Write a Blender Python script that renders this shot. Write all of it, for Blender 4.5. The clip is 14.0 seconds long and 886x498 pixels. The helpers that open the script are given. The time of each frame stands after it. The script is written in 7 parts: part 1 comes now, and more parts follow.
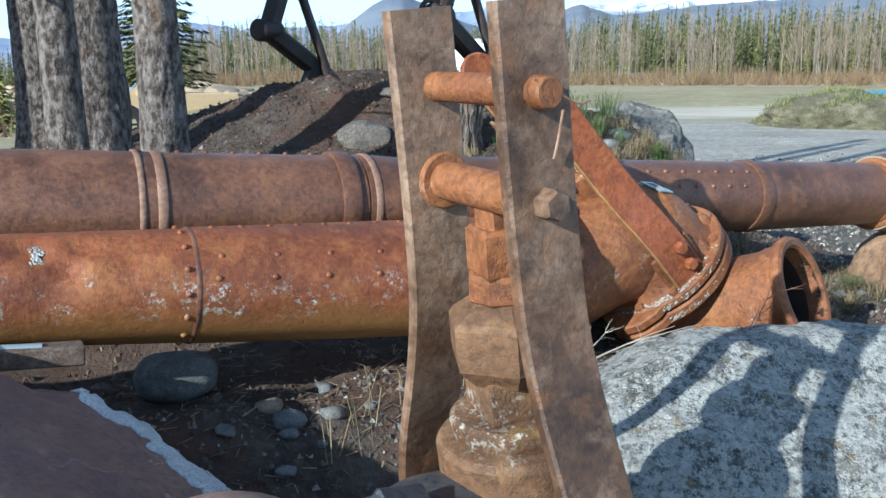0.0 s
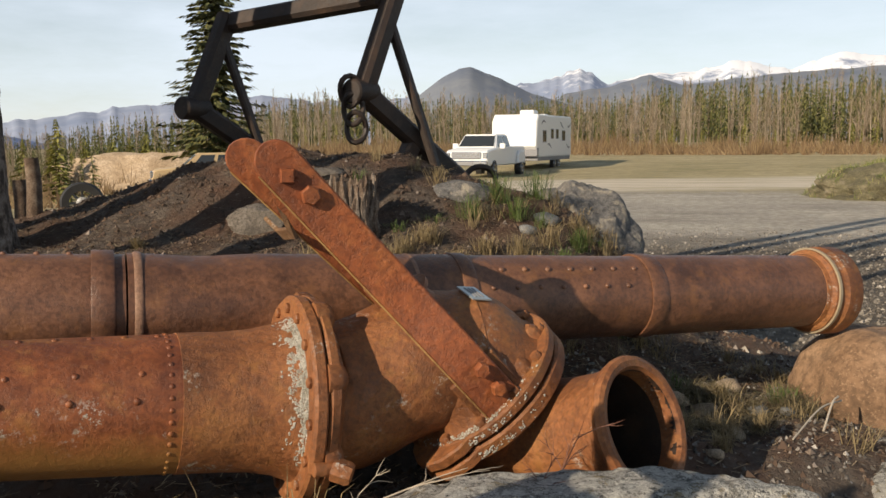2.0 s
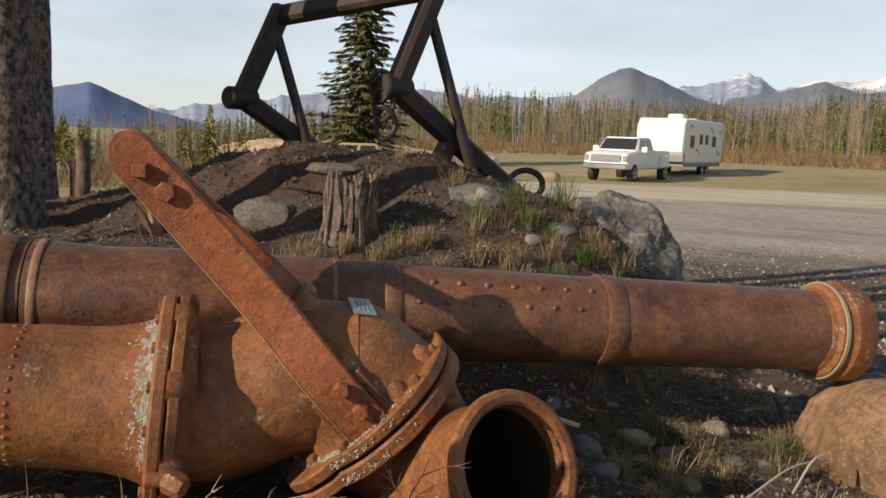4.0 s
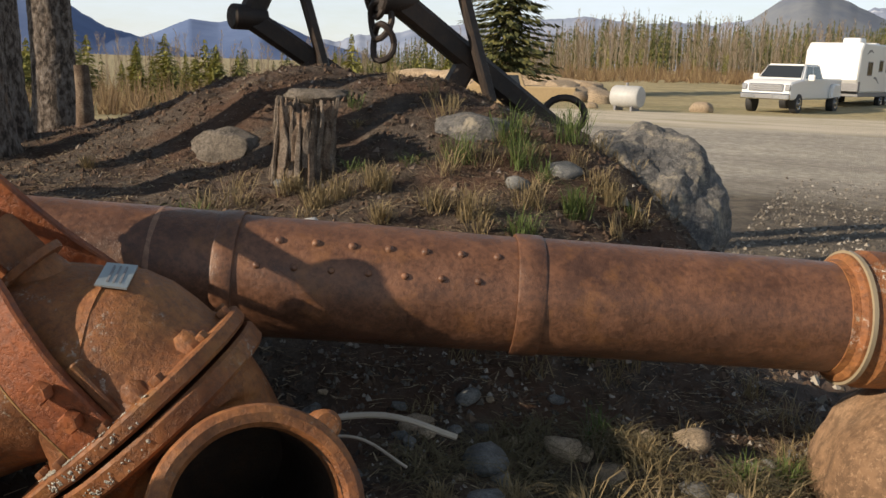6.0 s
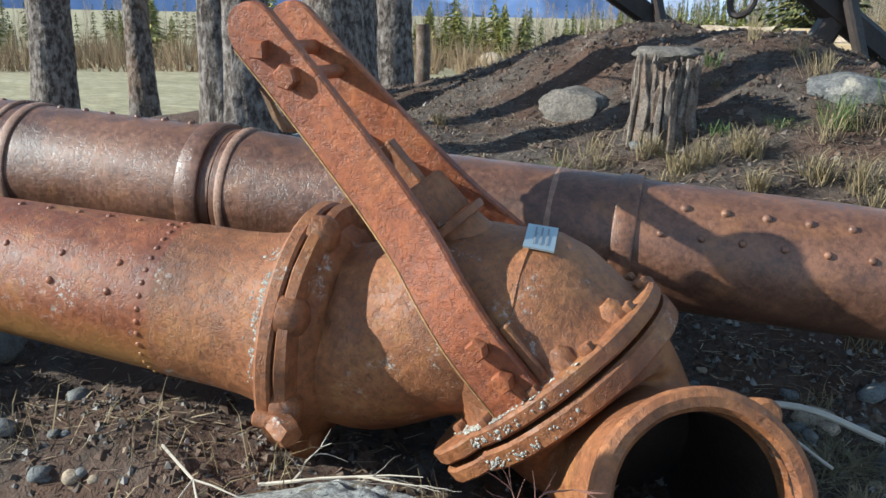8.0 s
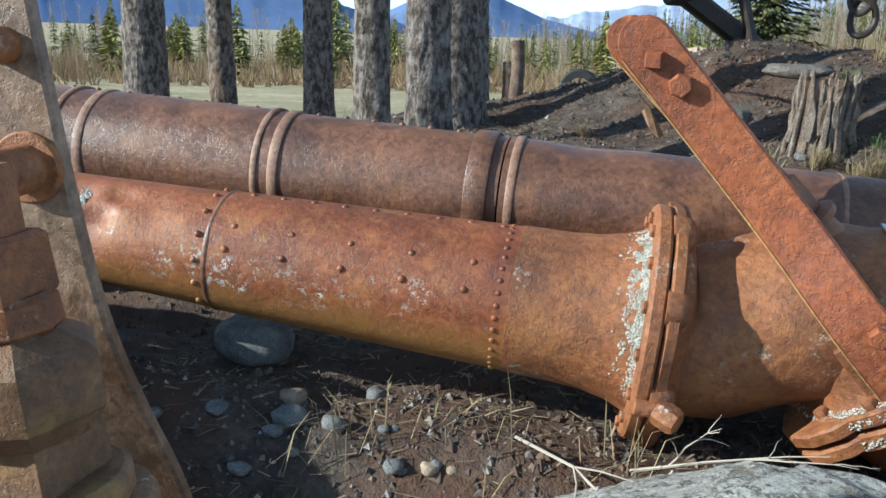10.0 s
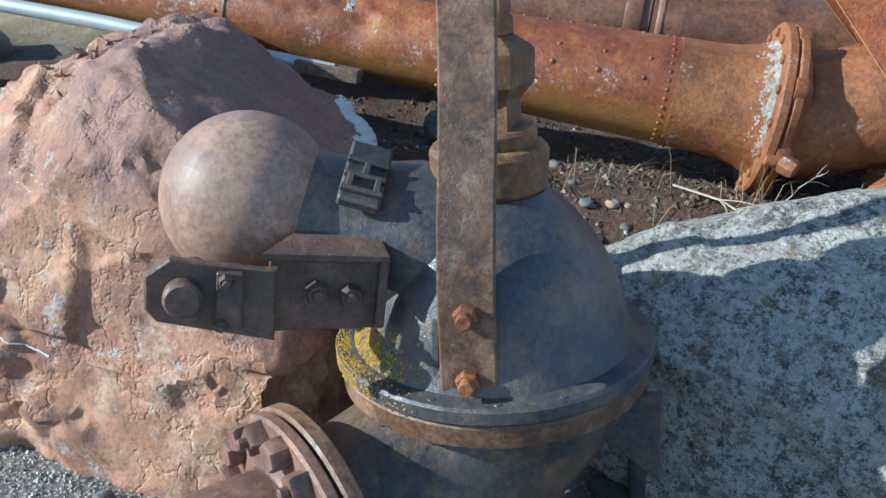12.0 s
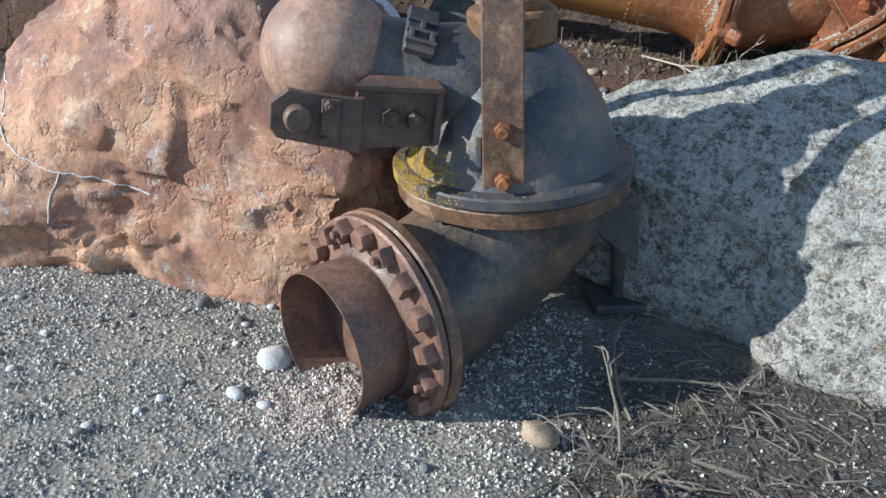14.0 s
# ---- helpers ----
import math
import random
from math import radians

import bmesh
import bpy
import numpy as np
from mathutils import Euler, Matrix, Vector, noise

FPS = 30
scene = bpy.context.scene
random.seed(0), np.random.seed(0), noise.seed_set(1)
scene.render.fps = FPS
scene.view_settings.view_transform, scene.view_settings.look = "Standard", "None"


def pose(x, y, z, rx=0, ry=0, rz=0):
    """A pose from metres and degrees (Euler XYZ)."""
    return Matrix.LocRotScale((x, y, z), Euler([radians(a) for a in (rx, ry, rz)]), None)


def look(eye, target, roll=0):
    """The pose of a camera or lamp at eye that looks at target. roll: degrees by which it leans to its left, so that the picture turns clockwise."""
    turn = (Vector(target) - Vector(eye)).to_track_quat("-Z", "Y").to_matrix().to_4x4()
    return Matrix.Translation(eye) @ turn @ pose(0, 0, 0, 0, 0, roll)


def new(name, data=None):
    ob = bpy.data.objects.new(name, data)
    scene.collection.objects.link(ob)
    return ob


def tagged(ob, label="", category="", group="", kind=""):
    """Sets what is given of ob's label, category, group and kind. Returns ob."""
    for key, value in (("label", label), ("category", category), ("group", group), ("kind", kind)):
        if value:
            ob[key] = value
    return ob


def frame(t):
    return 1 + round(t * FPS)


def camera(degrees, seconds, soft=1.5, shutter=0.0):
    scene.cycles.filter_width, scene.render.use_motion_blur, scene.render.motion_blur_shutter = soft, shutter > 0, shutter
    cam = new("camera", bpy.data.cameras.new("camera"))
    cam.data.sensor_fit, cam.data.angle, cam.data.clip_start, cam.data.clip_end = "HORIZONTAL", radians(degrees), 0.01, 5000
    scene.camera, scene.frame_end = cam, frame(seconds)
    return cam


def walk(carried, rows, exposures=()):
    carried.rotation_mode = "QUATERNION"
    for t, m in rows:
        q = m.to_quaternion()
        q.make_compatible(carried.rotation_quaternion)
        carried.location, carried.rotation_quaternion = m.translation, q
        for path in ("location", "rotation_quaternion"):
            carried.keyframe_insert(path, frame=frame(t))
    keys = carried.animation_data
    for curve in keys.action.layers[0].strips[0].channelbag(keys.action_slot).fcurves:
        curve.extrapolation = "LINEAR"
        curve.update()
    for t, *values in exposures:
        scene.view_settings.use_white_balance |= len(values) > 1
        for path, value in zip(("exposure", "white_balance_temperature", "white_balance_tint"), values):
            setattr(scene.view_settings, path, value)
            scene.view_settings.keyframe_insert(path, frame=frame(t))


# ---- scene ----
cam = camera(54.4, 14.0)
METRES, EYE, TILT, LEAN, TURN = 6.0, 1.6, -11.4, 0.0, 0.0
ROWS = [
    (0.0, 0.0, 0.0, 0.0, 0.0, 0.0, -0.0),
    (0.5, 0.0374, 0.0231, 0.0092, 1.68, 1.89, -0.2),
    (1.0, 0.0826, 0.0359, 0.016, 5.06, 2.72, -1.14),
    (1.5, 0.1146, 0.0579, 0.0201, 4.34, 2.87, -1.11),
    (2.0, 0.1365, 0.0754, 0.0233, 4.46, 4.51, -0.61),
    (2.5, 0.1604, 0.0757, 0.0238, 4.48, 4.62, -0.84),
    (5.0, 0.2939, 0.1939, 0.0534, 19.81, 2.18, -6.28),
    (5.5, 0.3135, 0.2357, 0.0615, 20.31, 0.08, -5.34),
    (6.0, 0.3307, 0.2666, 0.0643, 24.33, -1.74, -6.72),
    (6.5, 0.3339, 0.2754, 0.068, 35.11, -5.5, -8.78),
    (7.0, 0.3177, 0.2656, 0.0645, 43.71, -7.46, -9.41),
    (9.5, 0.2141, 0.191, 0.0433, 39.0, -5.45, -8.55),
    (10.0, 0.1806, 0.1443, 0.0315, 38.67, -5.16, -9.09),
    (10.5, 0.1496, 0.116, 0.0202, 39.34, -4.16, -7.76),
    (11.0, 0.1414, 0.0767, 0.0069, 39.0, -4.63, -8.16),
    (11.5, 0.1622, 0.0212, -0.0107, 37.05, -10.89, -7.59),
    (12.0, 0.1945, -0.0217, -0.0259, 38.19, -11.89, -11.14),
    (12.5, 0.2216, -0.0609, -0.0294, 40.63, -14.47, -12.11),
    (13.0, 0.2273, -0.0964, -0.0411, 41.01, -15.66, -12.19),
    (13.5, 0.2317, -0.1227, -0.0488, 35.77, -16.3, -10.25),
    (14.0, 0.2321, -0.1311, -0.0506, 34.58, -16.28, -10.78),
]
walk(cam, [(t, pose(0, 0, EYE, TILT, LEAN, TURN) @ pose(METRES * x, METRES * y, METRES * z, 90 + pitch, roll, yaw)) for t, x, y, z, yaw, pitch, roll in ROWS],
     [(0.0, 0.75, 5100, -1), (0.5, 0.4, 5900, 6), (1.0, 0.3, 7100, 9), (2.0, 0.15, 7400, 10), (5.0, 0.05, 7400, 11), (6.0, 0.2, 7400, 10), (6.5, 0.8, 6800, 6), (7.0, 0.95, 6000, 3), (9.5, 0.98, 5350, -3), (11.0, 0.63, 5450, -2), (12.5, 0.8, 5000, -1), (14.0, 0.7, 5450, 3)])

# ---- light ----
SUN_EL, SUN_AZ = 23.0, 221.5
world = bpy.data.worlds.new("world")
scene.world = world
world.use_nodes = True
sky = world.node_tree.nodes.new("ShaderNodeTexSky")
sky.sky_type, sky.sun_disc = "NISHITA", False
sky.sun_elevation, sky.sun_rotation = radians(SUN_EL), radians(SUN_AZ)
sky.air_density, sky.dust_density, sky.ozone_density = 1.0, 0.12, 1.0
back = world.node_tree.nodes["Background"]
back.inputs["Strength"].default_value = 0.085
# thin high cloud drawn over the whole sky
wt = world.node_tree
ray = wt.nodes.new("ShaderNodeTexCoord")
flat = wt.nodes.new("ShaderNodeMapping")
flat.inputs["Scale"].default_value = (1.2, 1.2, 5.0)
wisp = wt.nodes.new("ShaderNodeTexNoise")
wisp.inputs["Scale"].default_value, wisp.inputs["Detail"].default_value, wisp.inputs["Roughness"].default_value = 1.6, 7, 0.62
amount = wt.nodes.new("ShaderNodeMapRange")
amount.inputs["From Min"].default_value, amount.inputs["From Max"].default_value = 0.36, 0.66
amount.inputs["To Min"].default_value, amount.inputs["To Max"].default_value = 0.5, 1.0
split = wt.nodes.new("ShaderNodeSeparateXYZ")
rise = wt.nodes.new("ShaderNodeMapRange")
rise.inputs["From Min"].default_value, rise.inputs["From Max"].default_value = 0.0, 0.6
rise.inputs["To Min"].default_value, rise.inputs["To Max"].default_value = 0.95, 0.12
thick = wt.nodes.new("ShaderNodeMath")
thick.operation = "MULTIPLY"
wt.links.new(ray.outputs["Generated"], split.inputs[0])
wt.links.new(split.outputs[2], rise.inputs["Value"])
wt.links.new(amount.outputs[0], thick.inputs[0])
wt.links.new(rise.outputs[0], thick.inputs[1])
veil = wt.nodes.new("ShaderNodeMix")
veil.data_type = "RGBA"
wt.links.new(ray.outputs["Generated"], flat.inputs["Vector"])
wt.links.new(flat.outputs[0], wisp.inputs["Vector"])
wt.links.new(wisp.outputs["Fac"], amount.inputs["Value"])
wt.links.new(thick.outputs[0], veil.inputs[0])
wt.links.new(sky.outputs[0], veil.inputs[6])
veil.inputs[7].default_value = (8.8, 10.5, 13.2, 1)
wt.links.new(veil.outputs[2], back.inputs["Color"])
sun = new("sun", bpy.data.lights.new("sun", "SUN"))
sun.data.energy, sun.data.angle, sun.data.color = 5.0, radians(0.5), (1.0, 0.89, 0.76)
sun_way = Vector((math.sin(radians(SUN_AZ)) * math.cos(radians(SUN_EL)), math.cos(radians(SUN_AZ)) * math.cos(radians(SUN_EL)), math.sin(radians(SUN_EL))))
sun.matrix_world = look(sun_way * 40, (0, 0, 0))


# ---- materials ----
class Nodes:
    """A small builder of node trees."""

    def __init__(self, name):
        self.m = bpy.data.materials.new(name)
        self.m.use_nodes = True
        self.t = self.m.node_tree
        self.b = self.t.nodes["Principled BSDF"]
        geo = self.t.nodes.new("ShaderNodeNewGeometry")
        self.pos = geo.outputs["Position"]

    def put(self, socket, value):
        if isinstance(value, bpy.types.NodeSocket):
            self.t.links.new(value, socket)
        elif isinstance(value, tuple) and len(value) == 3 and socket.type == "RGBA":
            socket.default_value = (*value, 1)
        else:
            socket.default_value = value

    def noise(self, scale, detail=5, rough=0.6, stretch=None, offset=0.0):
        src = self.pos
        if stretch or offset:
            mp = self.t.nodes.new("ShaderNodeMapping")
            mp.inputs["Scale"].default_value = stretch or (1, 1, 1)
            mp.inputs["Location"].default_value = (offset, offset, offset)
            self.t.links.new(src, mp.inputs["Vector"])
            src = mp.outputs[0]
        n = self.t.nodes.new("ShaderNodeTexNoise")
        n.inputs["Scale"].default_value, n.inputs["Detail"].default_value, n.inputs["Roughness"].default_value = scale, detail, rough
        self.t.links.new(src, n.inputs["Vector"])
        return n.outputs["Fac"]

    def cells(self, scale, feature="F1", out="Distance"):
        n = self.t.nodes.new("ShaderNodeTexVoronoi")
        n.feature = feature
        n.inputs["Scale"].default_value = scale
        self.t.links.new(self.pos, n.inputs["Vector"])
        return n.outputs[out]

    def ramp(self, fac, *stops):
        n = self.t.nodes.new("ShaderNodeValToRGB")
        e = n.color_ramp.elements
        while len(e) < len(stops):
            e.new(0.5)
        for el, (p, c) in zip(e, stops):
            el.position = p
            el.color = (c, c, c, 1) if isinstance(c, (int, float)) else (*c, 1)
        self.t.links.new(fac, n.inputs[0])
        return n.outputs[0]

    def mix(self, fac, a, b, kind="MIX"):
        n = self.t.nodes.new("ShaderNodeMix")
        n.data_type, n.blend_type = "RGBA", kind
        ins = [i for i in n.inputs if i.enabled]
        for s, v in zip(ins, (fac, a, b)):
            self.put(s, v)
        return [o for o in n.outputs if o.enabled][0]

    def math(self, op, a, b=0.0):
        n = self.t.nodes.new("ShaderNodeMath")
        n.operation = op
        self.put(n.inputs[0], a)
        self.put(n.inputs[1], b)
        return n.outputs[0]

    def finish(self, color, rough, height=None, dist=0.005, strength=0.6, metal=0.0):
        self.put(self.b.inputs["Base Color"], color)
        self.put(self.b.inputs["Roughness"], rough)
        self.put(self.b.inputs["Metallic"], metal)
        if height is not None:
            n = self.t.nodes.new("ShaderNodeBump")
            n.inputs["Strength"].default_value, n.inputs["Distance"].default_value = strength, dist
            self.t.links.new(height, n.inputs["Height"])
            self.t.links.new(n.outputs[0], self.b.inputs["Normal"])
        return self.m


def rust(name, dark, mid, light, lichen=0.0, rough=0.72, fine=1.0, low=None, ochre=None, strength=0.5):
    """Weathered iron: blotches, flaking scale, grain, pits, ochre rust and pale lichen; low = (height, slope, tint) of a stained underside."""
    k = Nodes(name)
    blot = k.noise(3.2, 6, 0.62)
    patch = k.noise(8.5, 8, 0.72, offset=17)
    grain = k.noise(70 * fine, 4, 0.7, offset=3)
    col = k.ramp(blot, (0.32, dark), (0.5, mid), (0.68, light))
    col = k.mix(k.ramp(patch, (0.34, 0.55), (0.48, 0.0)), col, tuple(v * 0.7 for v in dark))
    col = k.mix(k.ramp(grain, (0.38, 0.5), (0.6, 0.0)), col, tuple(v * 0.45 for v in dark))
    col = k.mix(k.ramp(k.noise(14, 5, 0.7, offset=9), (0.52, 0.0), (0.72, 0.35)), col, tuple(min(1, v * 1.35) for v in light))
    sep = k.t.nodes.new("ShaderNodeSeparateXYZ")
    k.t.links.new(k.pos, sep.inputs[0])
    if ochre:
        col = k.mix(k.ramp(k.noise(11, 6, 0.7, offset=21), (0.54, 0.0), (0.7, 0.4)), col, ochre)
    if low:
        level = k.math("SUBTRACT", k.math("ADD", sep.outputs[2], k.math("MULTIPLY", sep.outputs[0], low[1])), low[0])
        wavy = k.math("ADD", level, k.math("MULTIPLY", k.math("SUBTRACT", patch, 0.5), 0.12))
        col = k.mix(k.ramp(k.math("ADD", 0.5, wavy), (0.42, 0.7), (0.5, 0.0)), col, low[2])
    if lichen:
        crust = k.ramp(k.noise(58, 6, 0.78, offset=5), (0.53, 0.0), (0.57, 1.0))
        where = k.ramp(k.noise(7, 5, 0.7, offset=45), (0.6 - 0.2 * lichen, 0.0), (0.7 - 0.2 * lichen, 1.0))
        spots = k.ramp(k.cells(95), (0.14, 1.0), (0.24, 0.0))
        amount = k.math("MULTIPLY", k.math("MAXIMUM", crust, spots), where)
        if low:
            away = k.math("ABSOLUTE", k.math("SUBTRACT", wavy, 0.01))
            amount = k.math("MULTIPLY", amount, k.ramp(k.math("DIVIDE", away, 0.075), (0.3, 1.0), (1.0, 0.03)))
        else:
            amount = k.math("MULTIPLY", amount, 0.8)
        pale = k.ramp(k.noise(40, 3, 0.6, offset=77), (0.4, (0.3, 0.29, 0.22)), (0.62, (0.6, 0.58, 0.52)))
        col = k.mix(amount, col, pale)
    pits = k.ramp(k.cells(160 * fine), (0.0, 0.0), (0.25, 1.0))
    flakes = k.ramp(k.noise(24 * fine, 6, 0.75, offset=31), (0.44, 0.0), (0.52, 1.0))
    h = k.math("ADD", k.math("MULTIPLY", grain, 0.6), k.math("ADD", k.math("MULTIPLY", pits, 0.25), k.math("ADD", k.math("MULTIPLY", blot, 1.2), k.math("MULTIPLY", flakes, 0.3))))
    r = k.ramp(k.math("ADD", k.math("MULTIPLY", grain, 0.6), k.math("MULTIPLY", patch, 0.4)), (0.35, rough - 0.16), (0.65, min(1, rough + 0.14)))
    return k.finish(col, r, h, 0.004, strength)


def stone(name, dark, mid, light, spot=None, scale=4.0, strength=0.9, veins=None, moss=None, dist=0.02, facets=0.0):
    k = Nodes(name)
    a = k.noise(scale, 8, 0.65)
    b = k.noise(scale * 9, 6, 0.7, offset=4)
    col = k.ramp(a, (0.32, dark), (0.5, mid), (0.68, light))
    col = k.mix(k.ramp(b, (0.4, 0.6), (0.58, 0.0)), col, tuple(v * 0.5 for v in dark))
    col = k.mix(k.ramp(k.noise(scale * 28, 3, 0.7, offset=8), (0.55, 0.0), (0.72, 0.5)), col, tuple(min(1, v * 1.5) for v in light))
    if spot:
        col = k.mix(k.ramp(k.noise(scale * 2.2, 7, 0.72, offset=13), (0.52, 0.0), (0.64, 0.85)), col, spot)
    if moss:
        col = k.mix(k.ramp(k.noise(scale * 1.4, 6, 0.7, offset=33), (0.6, 0.0), (0.7, 0.75)), col, moss)
    if veins:
        line = k.ramp(k.math("ABSOLUTE", k.math("SUBTRACT", k.noise(1.5, 3, 0.5, stretch=(1, 1, 2.2), offset=2), 0.5)), (0.0, 1.0), (0.006, 0.0))
        gate = k.ramp(k.noise(2.3, 3, 0.5, offset=40), (0.5, 0.0), (0.56, 0.9))
        col = k.mix(k.math("MULTIPLY", line, gate), col, veins)
    h = k.math("ADD", k.math("MULTIPLY", a, 1.0), k.math("ADD", k.math("MULTIPLY", b, 0.5), k.math("MULTIPLY", k.noise(scale * 30, 3, 0.7), 0.2)))
    if facets:
        warp = k.t.nodes.new("ShaderNodeTexVoronoi")
        warp.inputs["Scale"].default_value = facets
        shift = k.t.nodes.new("ShaderNodeVectorMath")
        shift.operation = "ADD"
        k.t.links.new(k.pos, shift.inputs[0])
        lift = k.t.nodes.new("ShaderNodeVectorMath")
        lift.operation = "SCALE"
        lift.inputs["Scale"].default_value = 0.16
        nz = k.t.nodes.new("ShaderNodeTexNoise")
        nz.inputs["Scale"].default_value, nz.inputs["Detail"].default_value = facets * 0.6, 5
        k.t.links.new(k.pos, nz.inputs["Vector"])
        k.t.links.new(nz.outputs["Color"], lift.inputs[0])
        k.t.links.new(lift.outputs[0], shift.inputs[1])
        k.t.links.new(shift.outputs[0], warp.inputs["Vector"])
        h = k.math("ADD", h, k.math("MULTIPLY", warp.outputs["Distance"], 1.5))
    return k.finish(col, 0.9, h, dist, strength)


def lichen_stone():
    """Grey rock mottled with pale lichen, dark specks, cracks and patches of ochre moss."""
    k = Nodes("grey_lichen_stone")
    a = k.noise(4, 8, 0.7)
    edge = k.noise(12, 10, 0.8, offset=13)
    mid = k.noise(38, 7, 0.8, offset=6)
    speck = k.noise(70, 6, 0.8, offset=51)
    col = k.ramp(a, (0.36, (0.12, 0.113, 0.1)), (0.5, (0.22, 0.21, 0.185)), (0.64, (0.34, 0.322, 0.285)))
    col = k.mix(k.ramp(edge, (0.47, 0.0), (0.51, 0.85)), col, (0.51, 0.49, 0.445))
    col = k.mix(k.ramp(mid, (0.5, 0.0), (0.535, 0.8)), col, (0.67, 0.65, 0.59))
    col = k.mix(k.ramp(k.noise(15, 8, 0.8, offset=33), (0.565, 0.0), (0.6, 0.75)), col, (0.26, 0.19, 0.08))
    col = k.mix(k.ramp(k.noise(24, 8, 0.8, offset=81), (0.4, 0.9), (0.435, 0.0)), col, (0.08, 0.08, 0.076))
    col = k.mix(k.ramp(speck, (0.4, 0.9), (0.435, 0.0)), col, (0.05, 0.052, 0.05))
    col = k.mix(k.ramp(k.noise(110, 3, 0.7, offset=99), (0.62, 0.0), (0.65, 0.9)), col, (0.72, 0.7, 0.65))
    crack = k.ramp(k.math("ABSOLUTE", k.math("SUBTRACT", k.noise(2.6, 6, 0.65, offset=24), 0.5)), (0.0, 0.0), (0.02, 1.0))
    h = k.math("ADD", k.math("MULTIPLY", a, 1.2), k.math("ADD", k.math("MULTIPLY", edge, 0.9), k.math("ADD", k.math("MULTIPLY", mid, 0.45), k.math("MULTIPLY", crack, 0.25))))
    return k.finish(col, 0.92, h, 0.035, 1.0)


def red_stone():
    """Reddish-brown broken rock: purple and tan beds, grey crusts, pale scratches and cracks."""
    k = Nodes("red_stone")
    a, b = k.noise(2.2, 7, 0.6), k.noise(7, 8, 0.68, offset=12)
    fine = k.noise(60, 5, 0.7, offset=3)
    col = k.ramp(a, (0.36, (0.18, 0.09, 0.062)), (0.5, (0.34, 0.175, 0.105)), (0.62, (0.46, 0.275, 0.165)))
    col = k.mix(k.ramp(b, (0.36, 0.8), (0.48, 0.0)), col, (0.17, 0.095, 0.078))
    col = k.mix(k.ramp(k.noise(5, 8, 0.72, offset=28), (0.54, 0.0), (0.66, 0.75)), col, (0.5, 0.355, 0.235))
    col = k.mix(k.ramp(k.noise(9, 8, 0.78, offset=51), (0.58, 0.0), (0.64, 0.7)), col, (0.4, 0.385, 0.36))
    sep = k.t.nodes.new("ShaderNodeSeparateXYZ")
    k.t.links.new(k.pos, sep.inputs[0])
    bed = k.math("ADD", k.math("ADD", sep.outputs[2], k.math("MULTIPLY", sep.outputs[0], 0.45)), k.math("MULTIPLY", a, 0.5))
    col = k.mix(k.math("MULTIPLY", k.ramp(bed, (0.6, 0.0), (0.74, 0.85)), k.ramp(b, (0.4, 1.0), (0.62, 0.55))), col, (0.17, 0.1, 0.088))
    col = k.mix(k.ramp(fine, (0.36, 0.5), (0.5, 0.0)), col, (0.12, 0.06, 0.045))
    scratch = k.ramp(k.math("ABSOLUTE", k.math("SUBTRACT", k.noise(4.5, 4, 0.6, stretch=(1, 1, 2.6), offset=64), 0.5)), (0.0, 1.0), (0.007, 0.0))
    gate = k.ramp(k.noise(3.1, 3, 0.5, offset=40), (0.52, 0.0), (0.58, 0.6))
    col = k.mix(k.math("MULTIPLY", scratch, gate), col, (0.55, 0.5, 0.46))
    crack = k.ramp(k.math("ABSOLUTE", k.math("SUBTRACT", k.noise(3.4, 5, 0.62, offset=90), 0.5)), (0.0, 0.0), (0.022, 1.0))
    h = k.math("ADD", k.math("MULTIPLY", b, 1.3), k.math("ADD", k.math("MULTIPLY", fine, 0.16), k.math("MULTIPLY", crack, 0.3)))
    return k.finish(col, 0.8, h, 0.025, 0.55)


def plain(name, color, rough=0.6, metal=0.0, vary=0.25, scale=12):
    k = Nodes(name)
    n = k.noise(scale, 5, 0.65)
    col = k.mix(k.ramp(n, (0.35, vary), (0.65, 0.0)), color, tuple(v * 0.55 for v in color))
    return k.finish(col, rough, n, 0.003, 0.25, metal)


IRON_RED = rust("rust_red_paint", (0.15, 0.042, 0.016), (0.275, 0.08, 0.025), (0.36, 0.135, 0.042), lichen=0.5, rough=0.56, low=(0.985, 0.1, (0.3, 0.155, 0.04)), ochre=(0.42, 0.2, 0.05), strength=0.5)
IRON_BACK = rust("rust_brown_pipe", (0.075, 0.035, 0.022), (0.16, 0.072, 0.04), (0.25, 0.112, 0.06), lichen=0.0, rough=0.46, ochre=(0.3, 0.13, 0.045), strength=0.4)
IRON_EDGE = rust("rust_pale_edge", (0.2, 0.1, 0.06), (0.34, 0.19, 0.12), (0.45, 0.29, 0.19), rough=0.6)
IRON_CAST = rust("rust_cast_orange", (0.14, 0.05, 0.018), (0.265, 0.095, 0.032), (0.36, 0.15, 0.052), lichen=0.15, rough=0.64, ochre=(0.38, 0.17, 0.04), strength=0.8)
IRON_STRAP = rust("rust_strap_red", (0.16, 0.042, 0.015), (0.3, 0.082, 0.024), (0.38, 0.135, 0.04), lichen=0.0, rough=0.62, fine=0.8, strength=0.9)
IRON_DARK = rust("rust_dark_blue_iron", (0.03, 0.034, 0.044), (0.07, 0.07, 0.076), (0.15, 0.116, 0.086), lichen=0.0, rough=0.42, ochre=(0.26, 0.165, 0.06), strength=0.4)
IRON_BROWN = rust("rust_brown_strap", (0.05, 0.027, 0.016), (0.15, 0.08, 0.043), (0.34, 0.225, 0.145), lichen=0.0, rough=0.52, fine=0.9, ochre=(0.31, 0.13, 0.045), strength=0.45)
